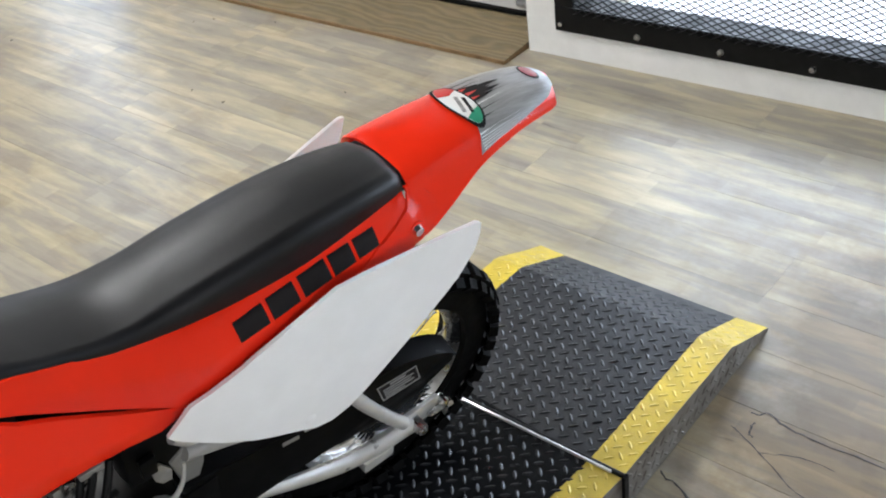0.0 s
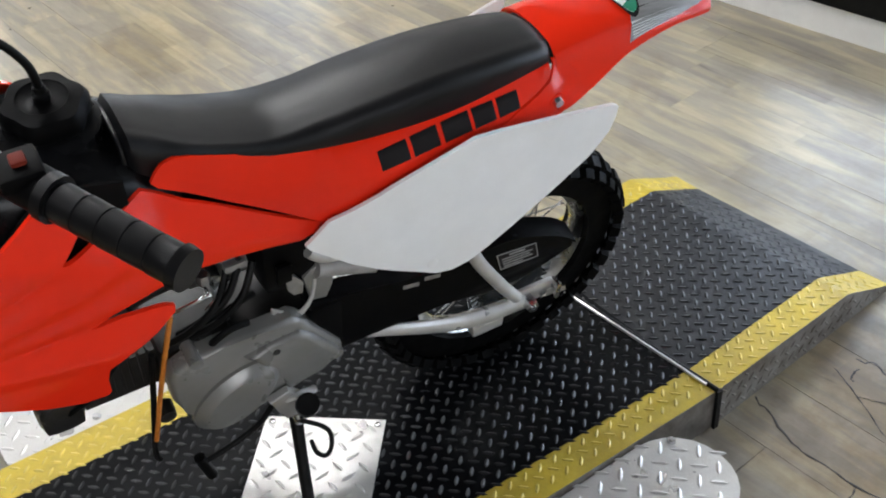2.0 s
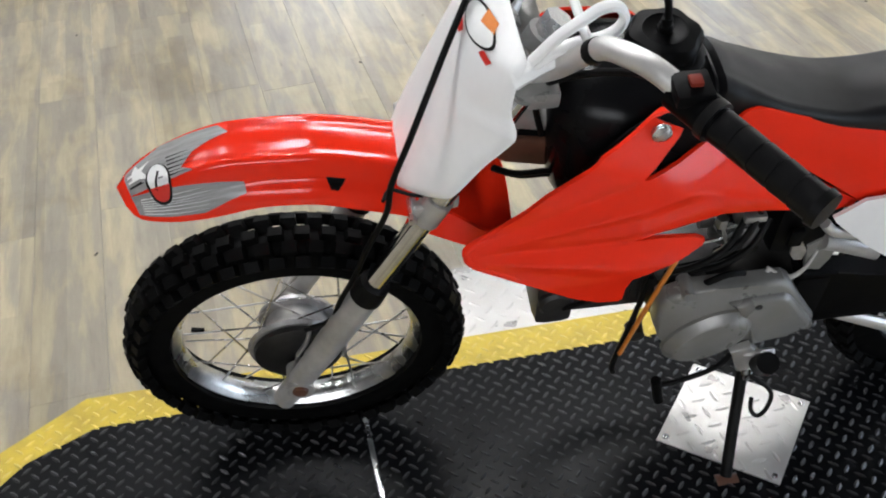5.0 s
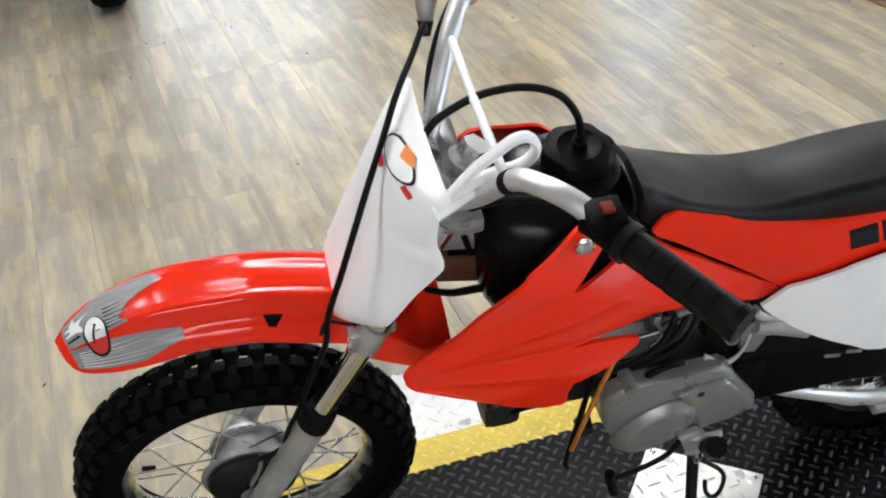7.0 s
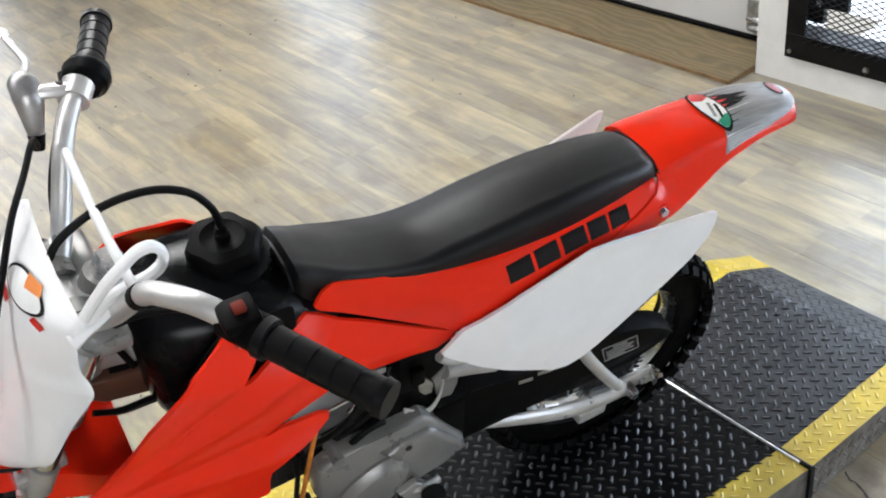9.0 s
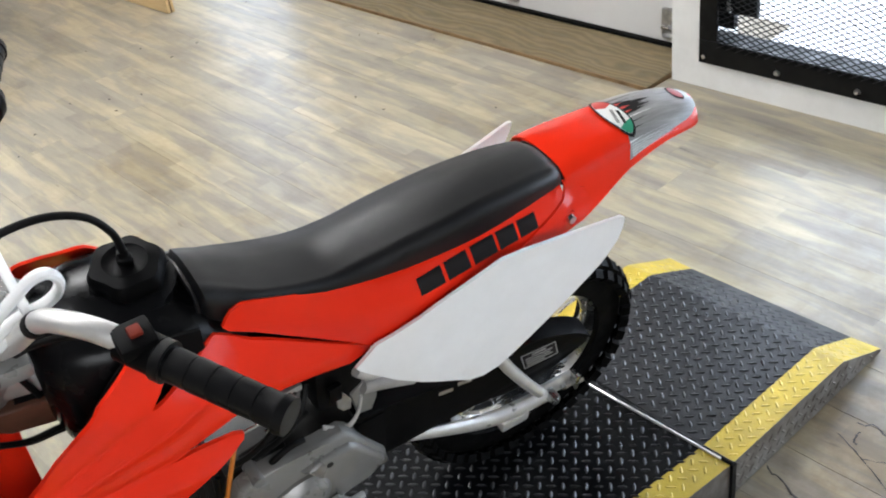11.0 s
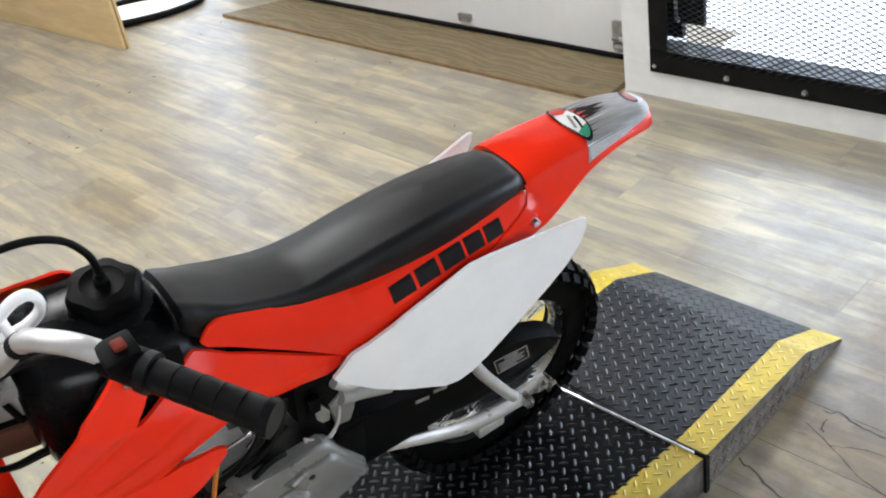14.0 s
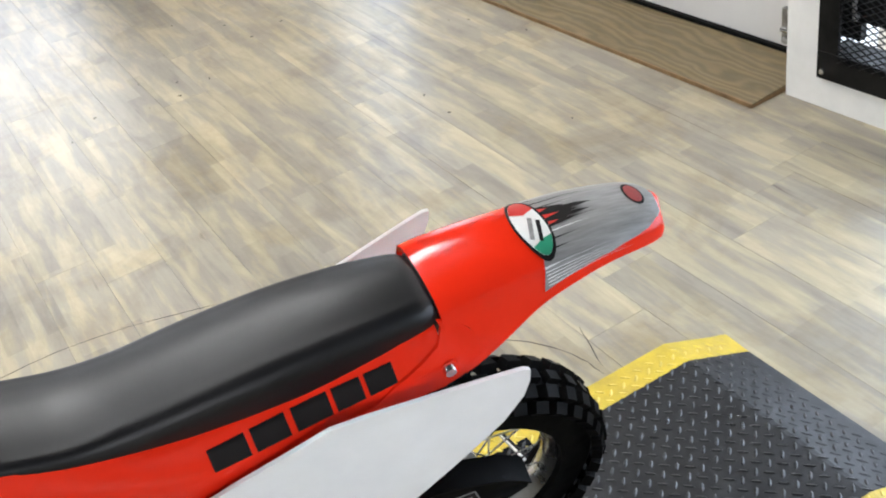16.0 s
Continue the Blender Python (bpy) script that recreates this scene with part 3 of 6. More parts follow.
# plywood sheet, hoop, cabinet, parked tyre
ply = empty("plywood_partition")
ply.matrix_world = Matrix.Translation((0.735, 3.35, 0)) @ Matrix.Rotation(radians(4.2), 4, "Z")
tagged(ply, "pale plywood partition sheet standing on the floor", "plywood")
part("sheet_face", boxm(-0.012, 0.0, 0.0, 1.6, 0.002, 1.2), M_PLY, ply, smooth=False)
part("edge_ply", boxm(0.001, 0.008, 0.0, 1.6, 0.002, 1.2), M_PLYEDGE, ply, smooth=False)
part("sheet_back", boxm(0.009, 0.02, 0.0, 1.6, 0.002, 1.2), M_PLY, ply, smooth=False)
hoop = empty("oval_mat")
tagged(hoop, "white oval panel with thick black rubber rim", "panel")
ov = [(1.02 + 0.27 * math.cos(a) - 0.05 * math.sin(a), 3.72 + 0.2 * math.sin(a) - 0.08 * math.cos(a), 0.018) for a in (2 * math.pi * k / 20 for k in range(20))]
part("rim", tubem(ov, 0.016, 8, 3, closed=True), M_RUBBER, hoop)
part("face", flat_plate(bmesh.new(), [(x, y) for x, y, z in ov], 0.004, 0.012), M_WHITEWALL, hoop)
cab = empty("grey_cabinet")
tagged(cab, "pale grey cabinet over a black block standing for its shadow", "cabinet")
part("body", boxm(-3.1, -1.8, 2.88, 3.55, 0.1, 1.0, bev=0.008), M_GREYBOX, cab)
part("end_panel", boxm(-1.799, -1.775, 2.87, 3.56, 0.095, 1.0, bev=0.004), M_WHITEWALL, cab, "white end panel")
# Shadow under the cabinet, built as a black block.
part("base", boxm(-3.05, -1.93, 3.0, 3.5, 0.0, 0.099), M_BLACKSTEEL, cab)
tagged(part("floor_platform", boxm(-3.6, -2.02, 1.9, 2.84, 0.0, 0.03, bev=0.006), [M_BLACKSTEEL]), "dark steel platform lying on the floor", "platform")
tagged(part("platform_trim", boxm(-2.018, -1.995, 1.9, 3.0, 0.0, 0.032, bev=0.004), M_WHITEWALL), "pale trim strip along the dark platform", "trim", kind="structure")


# ---- lift table ----
DECK0, SLOPE, TURN_D = 0.0895, 0.0262, -3.7
lift = empty("motorcycle_lift")
tagged(lift, "low motorcycle lift table of black tread plate with yellow edges", "lift table")
DM = Matrix.Rotation(radians(TURN_D), 4, "Z")
W_IN0, W_IN1, W_OUT1 = 0.066, 0.515, 0.59


def deck_z(x):
    return DECK0 - SLOPE * x


def main_outline(inset):
    return [(-0.004, inset), (-0.004, W_OUT1 - inset), (-1.70 + 0.3 * inset, W_OUT1 - inset), (-1.84 + 0.8 * inset, 0.49 - 0.5 * inset), (-1.94 + inset, 0.38), (-1.94 + inset, 0.12), (-1.8 + inset, inset)]


def tilted(bm, poly_top, z_low):
    """A slab whose top follows the deck's slope and whose foot is level; skirt material 1."""
    a = [bm.verts.new((x, y, z_low)) for x, y in poly_top]
    b = [bm.verts.new((x, y, deck_z(x))) for x, y in poly_top]
    n = len(a)
    bm.faces.new(b)
    bm.faces.new(a[::-1])
    for k in range(n):
        bm.faces.new((a[k], a[(k + 1) % n], b[(k + 1) % n], b[k])).material_index = 1
    return bm


inner = main_outline(0.0)
inner_black = [(-0.004, W_IN0), (-0.004, W_IN1), (-1.68, W_IN1), (-1.79, 0.46), (-1.88, 0.36), (-1.88, 0.13), (-1.78, W_IN0)]
yb = tilted(bmesh.new(), inner, 0.004)
main = part("main_deck", yb, [M_YELLOW, M_RUSTY], lift, "yellow painted deck edges over bare steel skirts", smooth=False)
main.matrix_local = DM
bb = bmesh.new()
a = [bb.verts.new((x, y, deck_z(x) + 0.0006)) for x, y in inner_black]
bb.faces.new(a)
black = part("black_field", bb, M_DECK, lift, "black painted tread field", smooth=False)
black.matrix_local = DM
Ex, Ey, Up = Vector((1, 0, -SLOPE)).normalized(), Vector((0, 1, 0)), Vector((SLOPE, 0, 1)).normalized()
test_b, test_o = inside_poly(inner_black), inside_poly([(x + (0.012 if x < -1 else -0.012), min(max(y, 0.012), W_OUT1 - 0.012)) for x, y in inner])
lg = lug_mesh(bmesh.new(), lambda x, y: (Vector((x, y, deck_z(x) + 0.0006)), Ex, Ey, Up), test_o, -1.93, -0.012, 0.0, W_OUT1, tint=lambda x, y: 0 if test_b(x, y) else 1)
lugs = part("tread_relief", lg, [M_LUG, M_LUGY], lift, "raised tread pattern", smooth=False)
lugs.matrix_local = DM
lugs["kind"] = "stuff"

# tail section: flat top that bends down to the floor
TOPS = [(0.006, 0.0895), (0.374, 0.0815), (0.383, 0.0798), (0.535, 0.012)]


def tail_z(x):
    return float(np.interp(x, [p[0] for p in TOPS], [p[1] for p in TOPS]))


def tail_frame(x, y):
    s = (tail_z(x + 0.004) - tail_z(x - 0.004)) / 0.008
    ex = Vector((1, 0, s)).normalized()
    return Vector((x, y, tail_z(x) + 0.0006)), ex, Vector((0, 1, 0)), Vector((-s, 0, 1)).normalized()


T0, T1 = 0.0, 0.548
tl = bmesh.new()
bands = ((T0, W_IN0, 0), (W_IN0, 0.482, 1), (0.482, T1, 0))
xs = [0.006, 0.2, 0.374, 0.3785, 0.383] + [0.383 + 0.152 * k / 8 for k in range(1, 9)]
grid = {}
for x in xs:
    for y in (T0, W_IN0, 0.482, T1):
        grid[x, y] = tl.verts.new((x + (0.004 if y in (T0, T1) and x > 0.5 else 0), y, tail_z(x)))
for xa, xb in zip(xs, xs[1:]):
    for y0, y1, mi in bands:
        tl.faces.new((grid[xa, y0], grid[xb, y0], grid[xb, y1], grid[xa, y1])).material_index = mi
for y in (T0, T1):
    feet = [tl.verts.new((v.co.x, v.co.y, 0.003)) for v in (grid[x, y] for x in xs)]
    tops = [grid[x, y] for x in xs]
    for k in range(len(xs) - 1):
        tl.faces.new((tops[k], tops[k + 1], feet[k + 1], feet[k])).material_index = 2
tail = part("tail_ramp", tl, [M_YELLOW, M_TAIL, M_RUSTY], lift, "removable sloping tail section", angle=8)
sol = lug_mesh(bmesh.new(), tail_frame, lambda x, y: x < 0.512 and y < T1 - 0.012, 0.012, 0.52, 0.004, T1 - 0.006, tint=lambda x, y: 0 if W_IN0 < y < 0.482 else 1)
tlug = part("tail_relief", sol, [M_LUG, M_LUGY], lift, "raised tread pattern", smooth=False)
tlug["kind"] = "stuff"
sl = lug_mesh(bmesh.new(), lambda x, y: (Vector((x, -0.0004, y)), Vector((1, 0, 0)), Vector((0, 0, 1)), Vector((0, -1, 0))), lambda x, y: y < tail_z(x) - 0.012, 0.012, 0.5, 0.008, 0.09)
slug = part("skirt_relief", sl, M_RUSTY, lift, "raised tread on the side skirt", smooth=False)
slug["kind"] = "stuff"
part("joint_rod", tubem([(-0.001, -0.003, DECK0 + 0.001), (-0.001, T1, DECK0 + 0.001)], 0.0052, 10, smooth=False), M_BLACKSTEEL, lift, "black hinge rod")
# The rod's side highlight, put in as a thin pale bar.
part("joint_highlight", tubem([(-0.0055, 0.02, DECK0 + 0.0035), (-0.0055, T1, DECK0 + 0.0035)], 0.0028, 8, smooth=False), M_BRIGHT, lift, "steel edge made pale for the hinge rod's highlight")
part("joint_gap", boxm(-0.006, 0.006, -0.006, 0.0, 0.002, 0.091), M_BLACKSTEEL, lift, smooth=False)
seam = part("front_seam", boxm(-1.236, -1.228, 0.1, 0.46, deck_z(-1.232) - 0.002, deck_z(-1.232) + 0.0022, bev=0.0008), M_STEEL, lift, "worn bright steel seam strip")
seam.matrix_local = DM


def round_plate(x0, x1, y0, y1, r):
    out = []
    for cx, cy, a0 in ((x1 - r, y1 - r, 0), (x0 + r, y1 - r, 90), (x0 + r, y0 + r, 180), (x1 - r, y0 + r, 270)):
        out += [(cx + r * math.cos(radians(a0 + k * 15)), cy + r * math.sin(radians(a0 + k * 15))) for k in range(7)]
    return out


def side_plate(name, poly, z, bolts, m):
    root = empty(name)
    root.matrix_world = m
    tagged(root, "aluminium tread plate bolted beside the lift deck", "side plate", group="lift side plates")
    part("plate", flat_plate(bmesh.new(), poly, z - 0.004, z), M_ALU, root, smooth=False)
    xs_, ys_ = [p[0] for p in poly], [p[1] for p in poly]
    t = inside_poly(poly)
    lb = lug_mesh(bmesh.new(), lambda x, y: (Vector((x, y, z)), Vector((1, 0, 0)), Vector((0, 1, 0)), Vector((0, 0, 1))), t, min(xs_), max(xs_), min(ys_), max(ys_), pitch=0.043, length=0.03, width=0.008)
    o = part("tread_relief", lb, M_ALU, root, smooth=False)
    o["kind"] = "stuff"
    for x, y in bolts:
        part("bolt", lathem([(0.0001, 0.006), (0.006, 0.0055), (0.0075, 0.001), (0.0075, 0)], (x, y, z), "z", 12), M_STEEL, root)
    part("support_leg", boxm(min(xs_) + 0.1, min(xs_) + 0.13, min(ys_) + 0.05, max(ys_) - 0.05, 0.0, z - 0.0045), M_BLACKSTEEL, root)
    part("support_leg", boxm(max(xs_) - 0.13, max(xs_) - 0.1, min(ys_) + 0.05, max(ys_) - 0.05, 0.0, z - 0.0045), M_BLACKSTEEL, root)
    return root


side_plate("side_plate", round_plate(-1.1, -0.1, -0.19, -0.004, 0.09), 0.086, [(-0.14, -0.03), (-0.38, -0.03), (-0.62, -0.03)], DM)
side_plate("side_plate", round_plate(-1.03, -0.12, W_OUT1 + 0.004, 0.81, 0.03), 0.1, [(-0.87, 0.62), (-0.6, 0.62)], DM)

# aluminium patch under the side stand
patch = empty("kickstand_patch")
PZ_ = deck_z(-0.607) + 0.0035
patch.matrix_world = Matrix.Translation((-0.608, 0.32, PZ_)) @ Matrix.Rotation(math.atan(SLOPE), 4, "Y") @ Matrix.Rotation(radians(-44.5), 4, "Z")
tagged(patch, "small bare aluminium tread square screwed to the deck", "tread patch")
part("plate", boxm(-0.102, 0.102, -0.101, 0.101, -0.0025, 0.0), M_ALU, patch, smooth=False)
pl = lug_mesh(bmesh.new(), lambda x, y: (Vector((x, y, 0)), Vector((1, 0, 0)), Vector((0, 1, 0)), Vector((0, 0, 1))), lambda x, y: abs(x) < 0.09 and abs(y) < 0.09, -0.1, 0.1, -0.1, 0.1, pitch=0.0425, length=0.03, width=0.008, height=0.0018)
plug = part("tread_relief", pl, M_ALU, patch, smooth=False)
plug["kind"] = "stuff"
for sx, sy in ((-1, -1), (-1, 1), (1, -1), (1, 1)):
    part("screw", lathem([(0.0001, 0.003), (0.005, 0.0027), (0.0062, 0.0004), (0.0062, 0)], (sx * 0.09, sy * 0.089, 0.0003), "z", 10), M_STEEL, patch)

def ease(x, xs, ys):
    """Smooth curve through a few key values, without overshoot."""
    n = len(xs)
    if x <= xs[0]:
        return ys[0]
    if x >= xs[-1]:
        return ys[-1]
    d = [(ys[k + 1] - ys[k]) / (xs[k + 1] - xs[k]) for k in range(n - 1)]
    m = [d[0]] + [0.0 if d[k - 1] * d[k] <= 0 else 2 * d[k - 1] * d[k] / (d[k - 1] + d[k]) for k in range(1, n - 1)] + [d[-1]]
    k = max(i for i in range(n - 1) if xs[i] <= x)
    h = xs[k + 1] - xs[k]
    t = (x - xs[k]) / h
    return ys[k] * (1 + 2 * t) * (1 - t) ** 2 + m[k] * h * t * (1 - t) ** 2 + ys[k + 1] * t * t * (3 - 2 * t) + m[k + 1] * h * t * t * (t - 1)


# ---- the motorcycle: x to its rear, y to its right, z up, leaning on its side stand ----
M_RED = mat("red_plastic", (0.84, 0.027, 0.008), 0.15, spec=0.3, vary=0.05, scale=8, coat=0.0, rvary=0.04)
M_WHITE = mat("white_plastic", (0.87, 0.87, 0.86), 0.34, vary=0.05, scale=10, bump=0.04, bscale=90)
M_PANEL = mat("thin_white_plastic", (0.87, 0.87, 0.86), 0.34, vary=0.05, scale=10, bump=0.04, bscale=90)
nt = M_PANEL.node_tree
trn, mx = nt.nodes.new("ShaderNodeBsdfTranslucent"), nt.nodes.new("ShaderNodeMixShader")
trn.inputs["Color"].default_value = (0.85, 0.85, 0.84, 1)
mx.inputs[0].default_value = 0.45
nt.links.new(nt.nodes["Principled BSDF"].outputs[0], mx.inputs[1])
nt.links.new(trn.outputs[0], mx.inputs[2])
nt.links.new(mx.outputs[0], nt.nodes["Material Output"].inputs["Surface"])
M_SEAT = mat("seat_vinyl", (0.004, 0.004, 0.0048), 0.42, spec=0.38, vary=0.25, scale=20, bump=0.08, bscale=900, rvary=0.06)
M_BLACKP = mat("black_plastic", (0.003, 0.003, 0.0033), 0.4, spec=0.06, vary=0.3, scale=18, bump=0.1, bscale=350, rvary=0.1)
M_TANK = mat("black_tank", (0.005, 0.005, 0.0055), 0.24, spec=0.12, vary=0.3, scale=12, bump=0.05, bscale=200, rvary=0.08)
M_GREYCASE = mat("grey_engine_paint", (0.23, 0.225, 0.213), 0.32, metal=0.3, vary=0.15, scale=14, bump=0.06, bscale=260, rvary=0.08)
M_ENGINE = mat("cast_engine", (0.024, 0.023, 0.022), 0.45, metal=0.25, vary=0.5, scale=30, bump=0.2, bscale=140)
M_FORK = mat("grey_fork_paint", (0.42, 0.41, 0.39), 0.42, metal=0.4, vary=0.2, scale=20, bump=0.08, bscale=200)
M_SILVERBAR = mat("silver_bar", (0.66, 0.65, 0.63), 0.34, metal=0.55, vary=0.1, scale=30, rvary=0.08)
M_CHROME = mat("chrome", (0.75, 0.75, 0.74), 0.1, metal=1.0, vary=0.12, scale=40, rvary=0.05)
M_RIM = mat("rim_chrome", (0.5, 0.5, 0.49), 0.28, metal=1.0, vary=0.25, scale=40, rvary=0.1)
M_HUB = mat("hub_casting", (0.42, 0.41, 0.4), 0.38, metal=0.7, vary=0.3, scale=30, bump=0.1)
M_HUBDARK = mat("brake_plate", (0.03, 0.029, 0.028), 0.45, metal=0.5, vary=0.4, scale=30, bump=0.1)
M_CARB = mat("carb_casting", (0.16, 0.155, 0.15), 0.4, metal=0.7, vary=0.5, scale=40, bump=0.2, bscale=200)
M_ORANGE = mat("orange_tube", (0.6, 0.2, 0.03), 0.3, vary=0.25, scale=60)
M_BRONZE = mat("brown_horn", (0.1, 0.045, 0.028), 0.35, vary=0.3, scale=30)
M_INK = mat("black_ink", (0.007, 0.005, 0.005), 0.6, spec=0.2, vary=0.15, scale=60)
M_GREYINK = mat("grey_film", (0.27, 0.265, 0.26), 0.3, vary=0.3, scale=60, stretch=(0.3, 3, 1))
M_WHITEINK = mat("white_film", (0.8, 0.8, 0.78), 0.3, vary=0.05)
M_REDINK = mat("red_film", (0.6, 0.03, 0.02), 0.3, vary=0.1)
M_GREENINK = mat("green_film", (0.03, 0.28, 0.16), 0.3, vary=0.1)
M_ORANGEINK = mat("orange_film", (0.75, 0.22, 0.03), 0.3, vary=0.1)
M_GRIP = mat("grip_rubber", (0.004, 0.004, 0.0045), 0.34, spec=0.25, vary=0.3, scale=60, bump=0.1, bscale=500)
M_DEEPRED = mat("deep_red_film", (0.3, 0.02, 0.02), 0.35, vary=0.3, scale=200)
M_SWITCH = mat("switch_red", (0.17, 0.024, 0.014), 0.5, spec=0.1, vary=0.2, scale=80)

bike = empty("dirt_bike")
bike.matrix_world = Matrix.Translation((-0.245, 0.376, 0.092)) @ Matrix.Rotation(radians(-9.4), 4, "Z") @ Matrix.Rotation(radians(15.3), 4, "X")
tagged(bike, "small red, white and black dirt bike leaning on its side stand", "motorcycle")
RC, RR, RRIM = Vector((0.035, 0, 0.243)), 0.238, 0.165
FC, FR, FRIM = Vector((-1.048, 0.003, 0.298)), 0.25, 0.187


def wheel(name, c, R, rim, half, label, nspoke, drum, knob):
    w = empty(name)
    w.parent = bike
    w["label"] = label
    # tyre: carcass and rows of knobs
    r0 = R - 0.011
    prof = []
    for k in range(15):
        a = math.pi * (k / 14)
        prof.append((rim - 0.002 + (r0 - rim + 0.002) * math.sin(a) ** 0.62, -half * 0.93 * math.cos(a) * (1.0 if 0.15 < k / 14 < 0.85 else 0.86)))
    part("tyre", lathem(prof, c, "y", 72, closed=True), M_TYRE, w, "black off-road tyre")
    t = bmesh.new()
    rows = [(-0.92, -0.26, -0.011, 0), (-0.55, -0.10, 0.0, 1), (0.0, 0.0, 0.0, 0), (0.55, 0.10, 0.0, 1), (0.92, 0.26, -0.011, 0)]
    for off, tilt_, dr, par in rows:
        for k in range(knob):
            a = 2 * math.pi * (k + 0.5 * par) / knob
            er, et, ey = Vector((math.cos(a), 0, math.sin(a))), Vector((-math.sin(a), 0, math.cos(a))), Vector((0, 1, 0))
            ang = off * 0.75
            nrm = (er * math.cos(ang) + ey * math.sin(ang)).normalized()
            lat = (ey * math.cos(ang) - er * math.sin(ang)).normalized()
            base = c + er * (r0 + dr * 0.9 - 0.006) + ey * (half * off * 0.98)
            lt, lw, h = math.pi * R / knob * 1.15, half * 0.42 * (1 + 0.15 * par), 0.017 if abs(off) < 0.8 else 0.015
            lo = [t.verts.new(base + et * sx * lt * 0.56 + lat * sy * lw * 0.56) for sx, sy in ((-1, -1), (1, -1), (1, 1), (-1, 1))]
            hi = [t.verts.new(base + et * sx * lt * 0.47 + lat * sy * lw * 0.47 + nrm * h) for sx, sy in ((-1, -1), (1, -1), (1, 1), (-1, 1))]
            t.faces.new(hi)
            for q in range(4):
                t.faces.new((lo[q], lo[(q + 1) % 4], hi[(q + 1) % 4], hi[q]))
    tread = part("tyre_tread", t, M_TYRE, w, "rows of rubber knobs")
    tread["kind"] = "stuff"
    rp = [(rim - 0.004, -0.0205), (rim, -0.0198), (rim + 0.001, -0.0175), (rim - 0.006, -0.016), (rim - 0.01, -0.0099), (rim - 0.0135, -0.0061), (rim - 0.0135, 0.0061), (rim - 0.01, 0.0099), (rim - 0.006, 0.016), (rim + 0.001, 0.0175), (rim, 0.0198), (rim - 0.004, 0.0205), (rim - 0.01, 0.0137), (rim - 0.0165, 0.0053), (rim - 0.0165, -0.0053), (rim - 0.01, -0.0137)]
    part("rim", lathem(rp, c, "y", 72, closed=True), M_RIM, w, "chrome steel rim")
    hub = [(0.012, -0.05), (0.028, -0.05), (0.03, -0.034), (0.05, -0.032), (0.052, -0.026), (0.034, -0.022), (0.03, 0.0), (0.034, 0.016), (0.052, 0.02), (0.052, 0.028), (0.03, 0.032), (0.026, 0.05), (0.012, 0.05)]
    if drum:
        hub = [(0.012, -0.03), (0.07, -0.03), (0.074, -0.024), (0.066, -0.02), (0.058, -0.008), (0.05, 0.004), (0.046, 0.02), (0.058, 0.024), (0.058, 0.03), (0.04, 0.034), (0.02, 0.046), (0.012, 0.048)]
    part("hub", lathem(hub, c, "y", 36), M_HUB, w, "cast wheel hub")
    for k in range(nspoke):
        side = -1 if k % 2 else 1
        a = 2 * math.pi * k / nspoke
        cross = (1 if (k // 2) % 2 else -1) * radians(58)
        p = c + Vector((math.cos(a) * (rim - 0.02), side * 0.006, math.sin(a) * (rim - 0.02)))
        rh = (0.068 if side < 0 else 0.055) if drum else 0.049
        q = c + Vector((math.cos(a + cross) * rh, side * (0.024 if side > 0 else 0.026), math.sin(a + cross) * rh))
        part("spoke", tubem([p, q], 0.0015, 5, smooth=False), M_STEEL, w)
    return w


fw = wheel("front_wheel", FC, FR, FRIM, 0.036, "spoked front wheel with knobbly tyre", 28, True, 44)
part("brake_plate", lathem([(0.006, -0.047), (0.02, -0.046), (0.05, -0.043), (0.064, -0.038), (0.066, -0.031)], FC, "y", 36), M_HUBDARK, fw, "dark drum brake plate")
part("brake_arm", tubem([FC + Vector((0.0, -0.052, 0.02)), FC + Vector((0.018, -0.056, 0.06)), FC + Vector((0.028, -0.062, 0.11))], 0.006, 8, flat=0.5), M_FORK, fw)
part("plate_boss", lathem([(0.001, -0.058), (0.012, -0.057), (0.014, -0.044)], FC + Vector((0.022, 0, 0.012)), "y", 14), M_FORK, fw)
part("valve", tubem([FC + Vector((-0.15, -0.004, 0.045)), FC + Vector((-0.132, -0.004, 0.04))], 0.0036, 8, smooth=False), M_RUBBER, fw, "black valve cap")
rw = wheel("rear_wheel", RC, RR, RRIM, 0.04, "spoked rear wheel with knobbly tyre", 28, False, 38)
sp = bmesh.new()
for k in range(35):
    a = 2 * math.pi * k / 35
    for r0, r1, wd in ((0.06, 0.078, 0.5),):
        v = [sp.verts.new(RC + Vector((math.cos(a + d) * r, y, math.sin(a + d) * r))) for y in (-0.052, -0.048) for r, d in ((r0, -0.09), (r1, -0.03), (r1, 0.03), (r0, 0.09))]
        sp.faces.new(v[:4]); sp.faces.new(v[4:][::-1])
        for q in range(4):
            sp.faces.new((v[q], v[4 + q], v[4 + (q + 1) % 4], v[(q + 1) % 4]))
part("sprocket", sp, M_STEEL, rw, smooth=False)
part("sprocket_disc", lathem([(0.02, -0.0515), (0.066, -0.0515), (0.066, -0.0485), (0.02, -0.0485)], RC, "y", 36, closed=True), M_STEEL, rw)

# fork
AX, DIRF = Vector((-1.048, 0, 0.297)), Vector((0.48, 0, 0.877)).normalized()


def fork_pt(z, y):
    s = (z - AX.z) / DIRF.z
    return Vector((AX.x + DIRF.x * s, y, z))


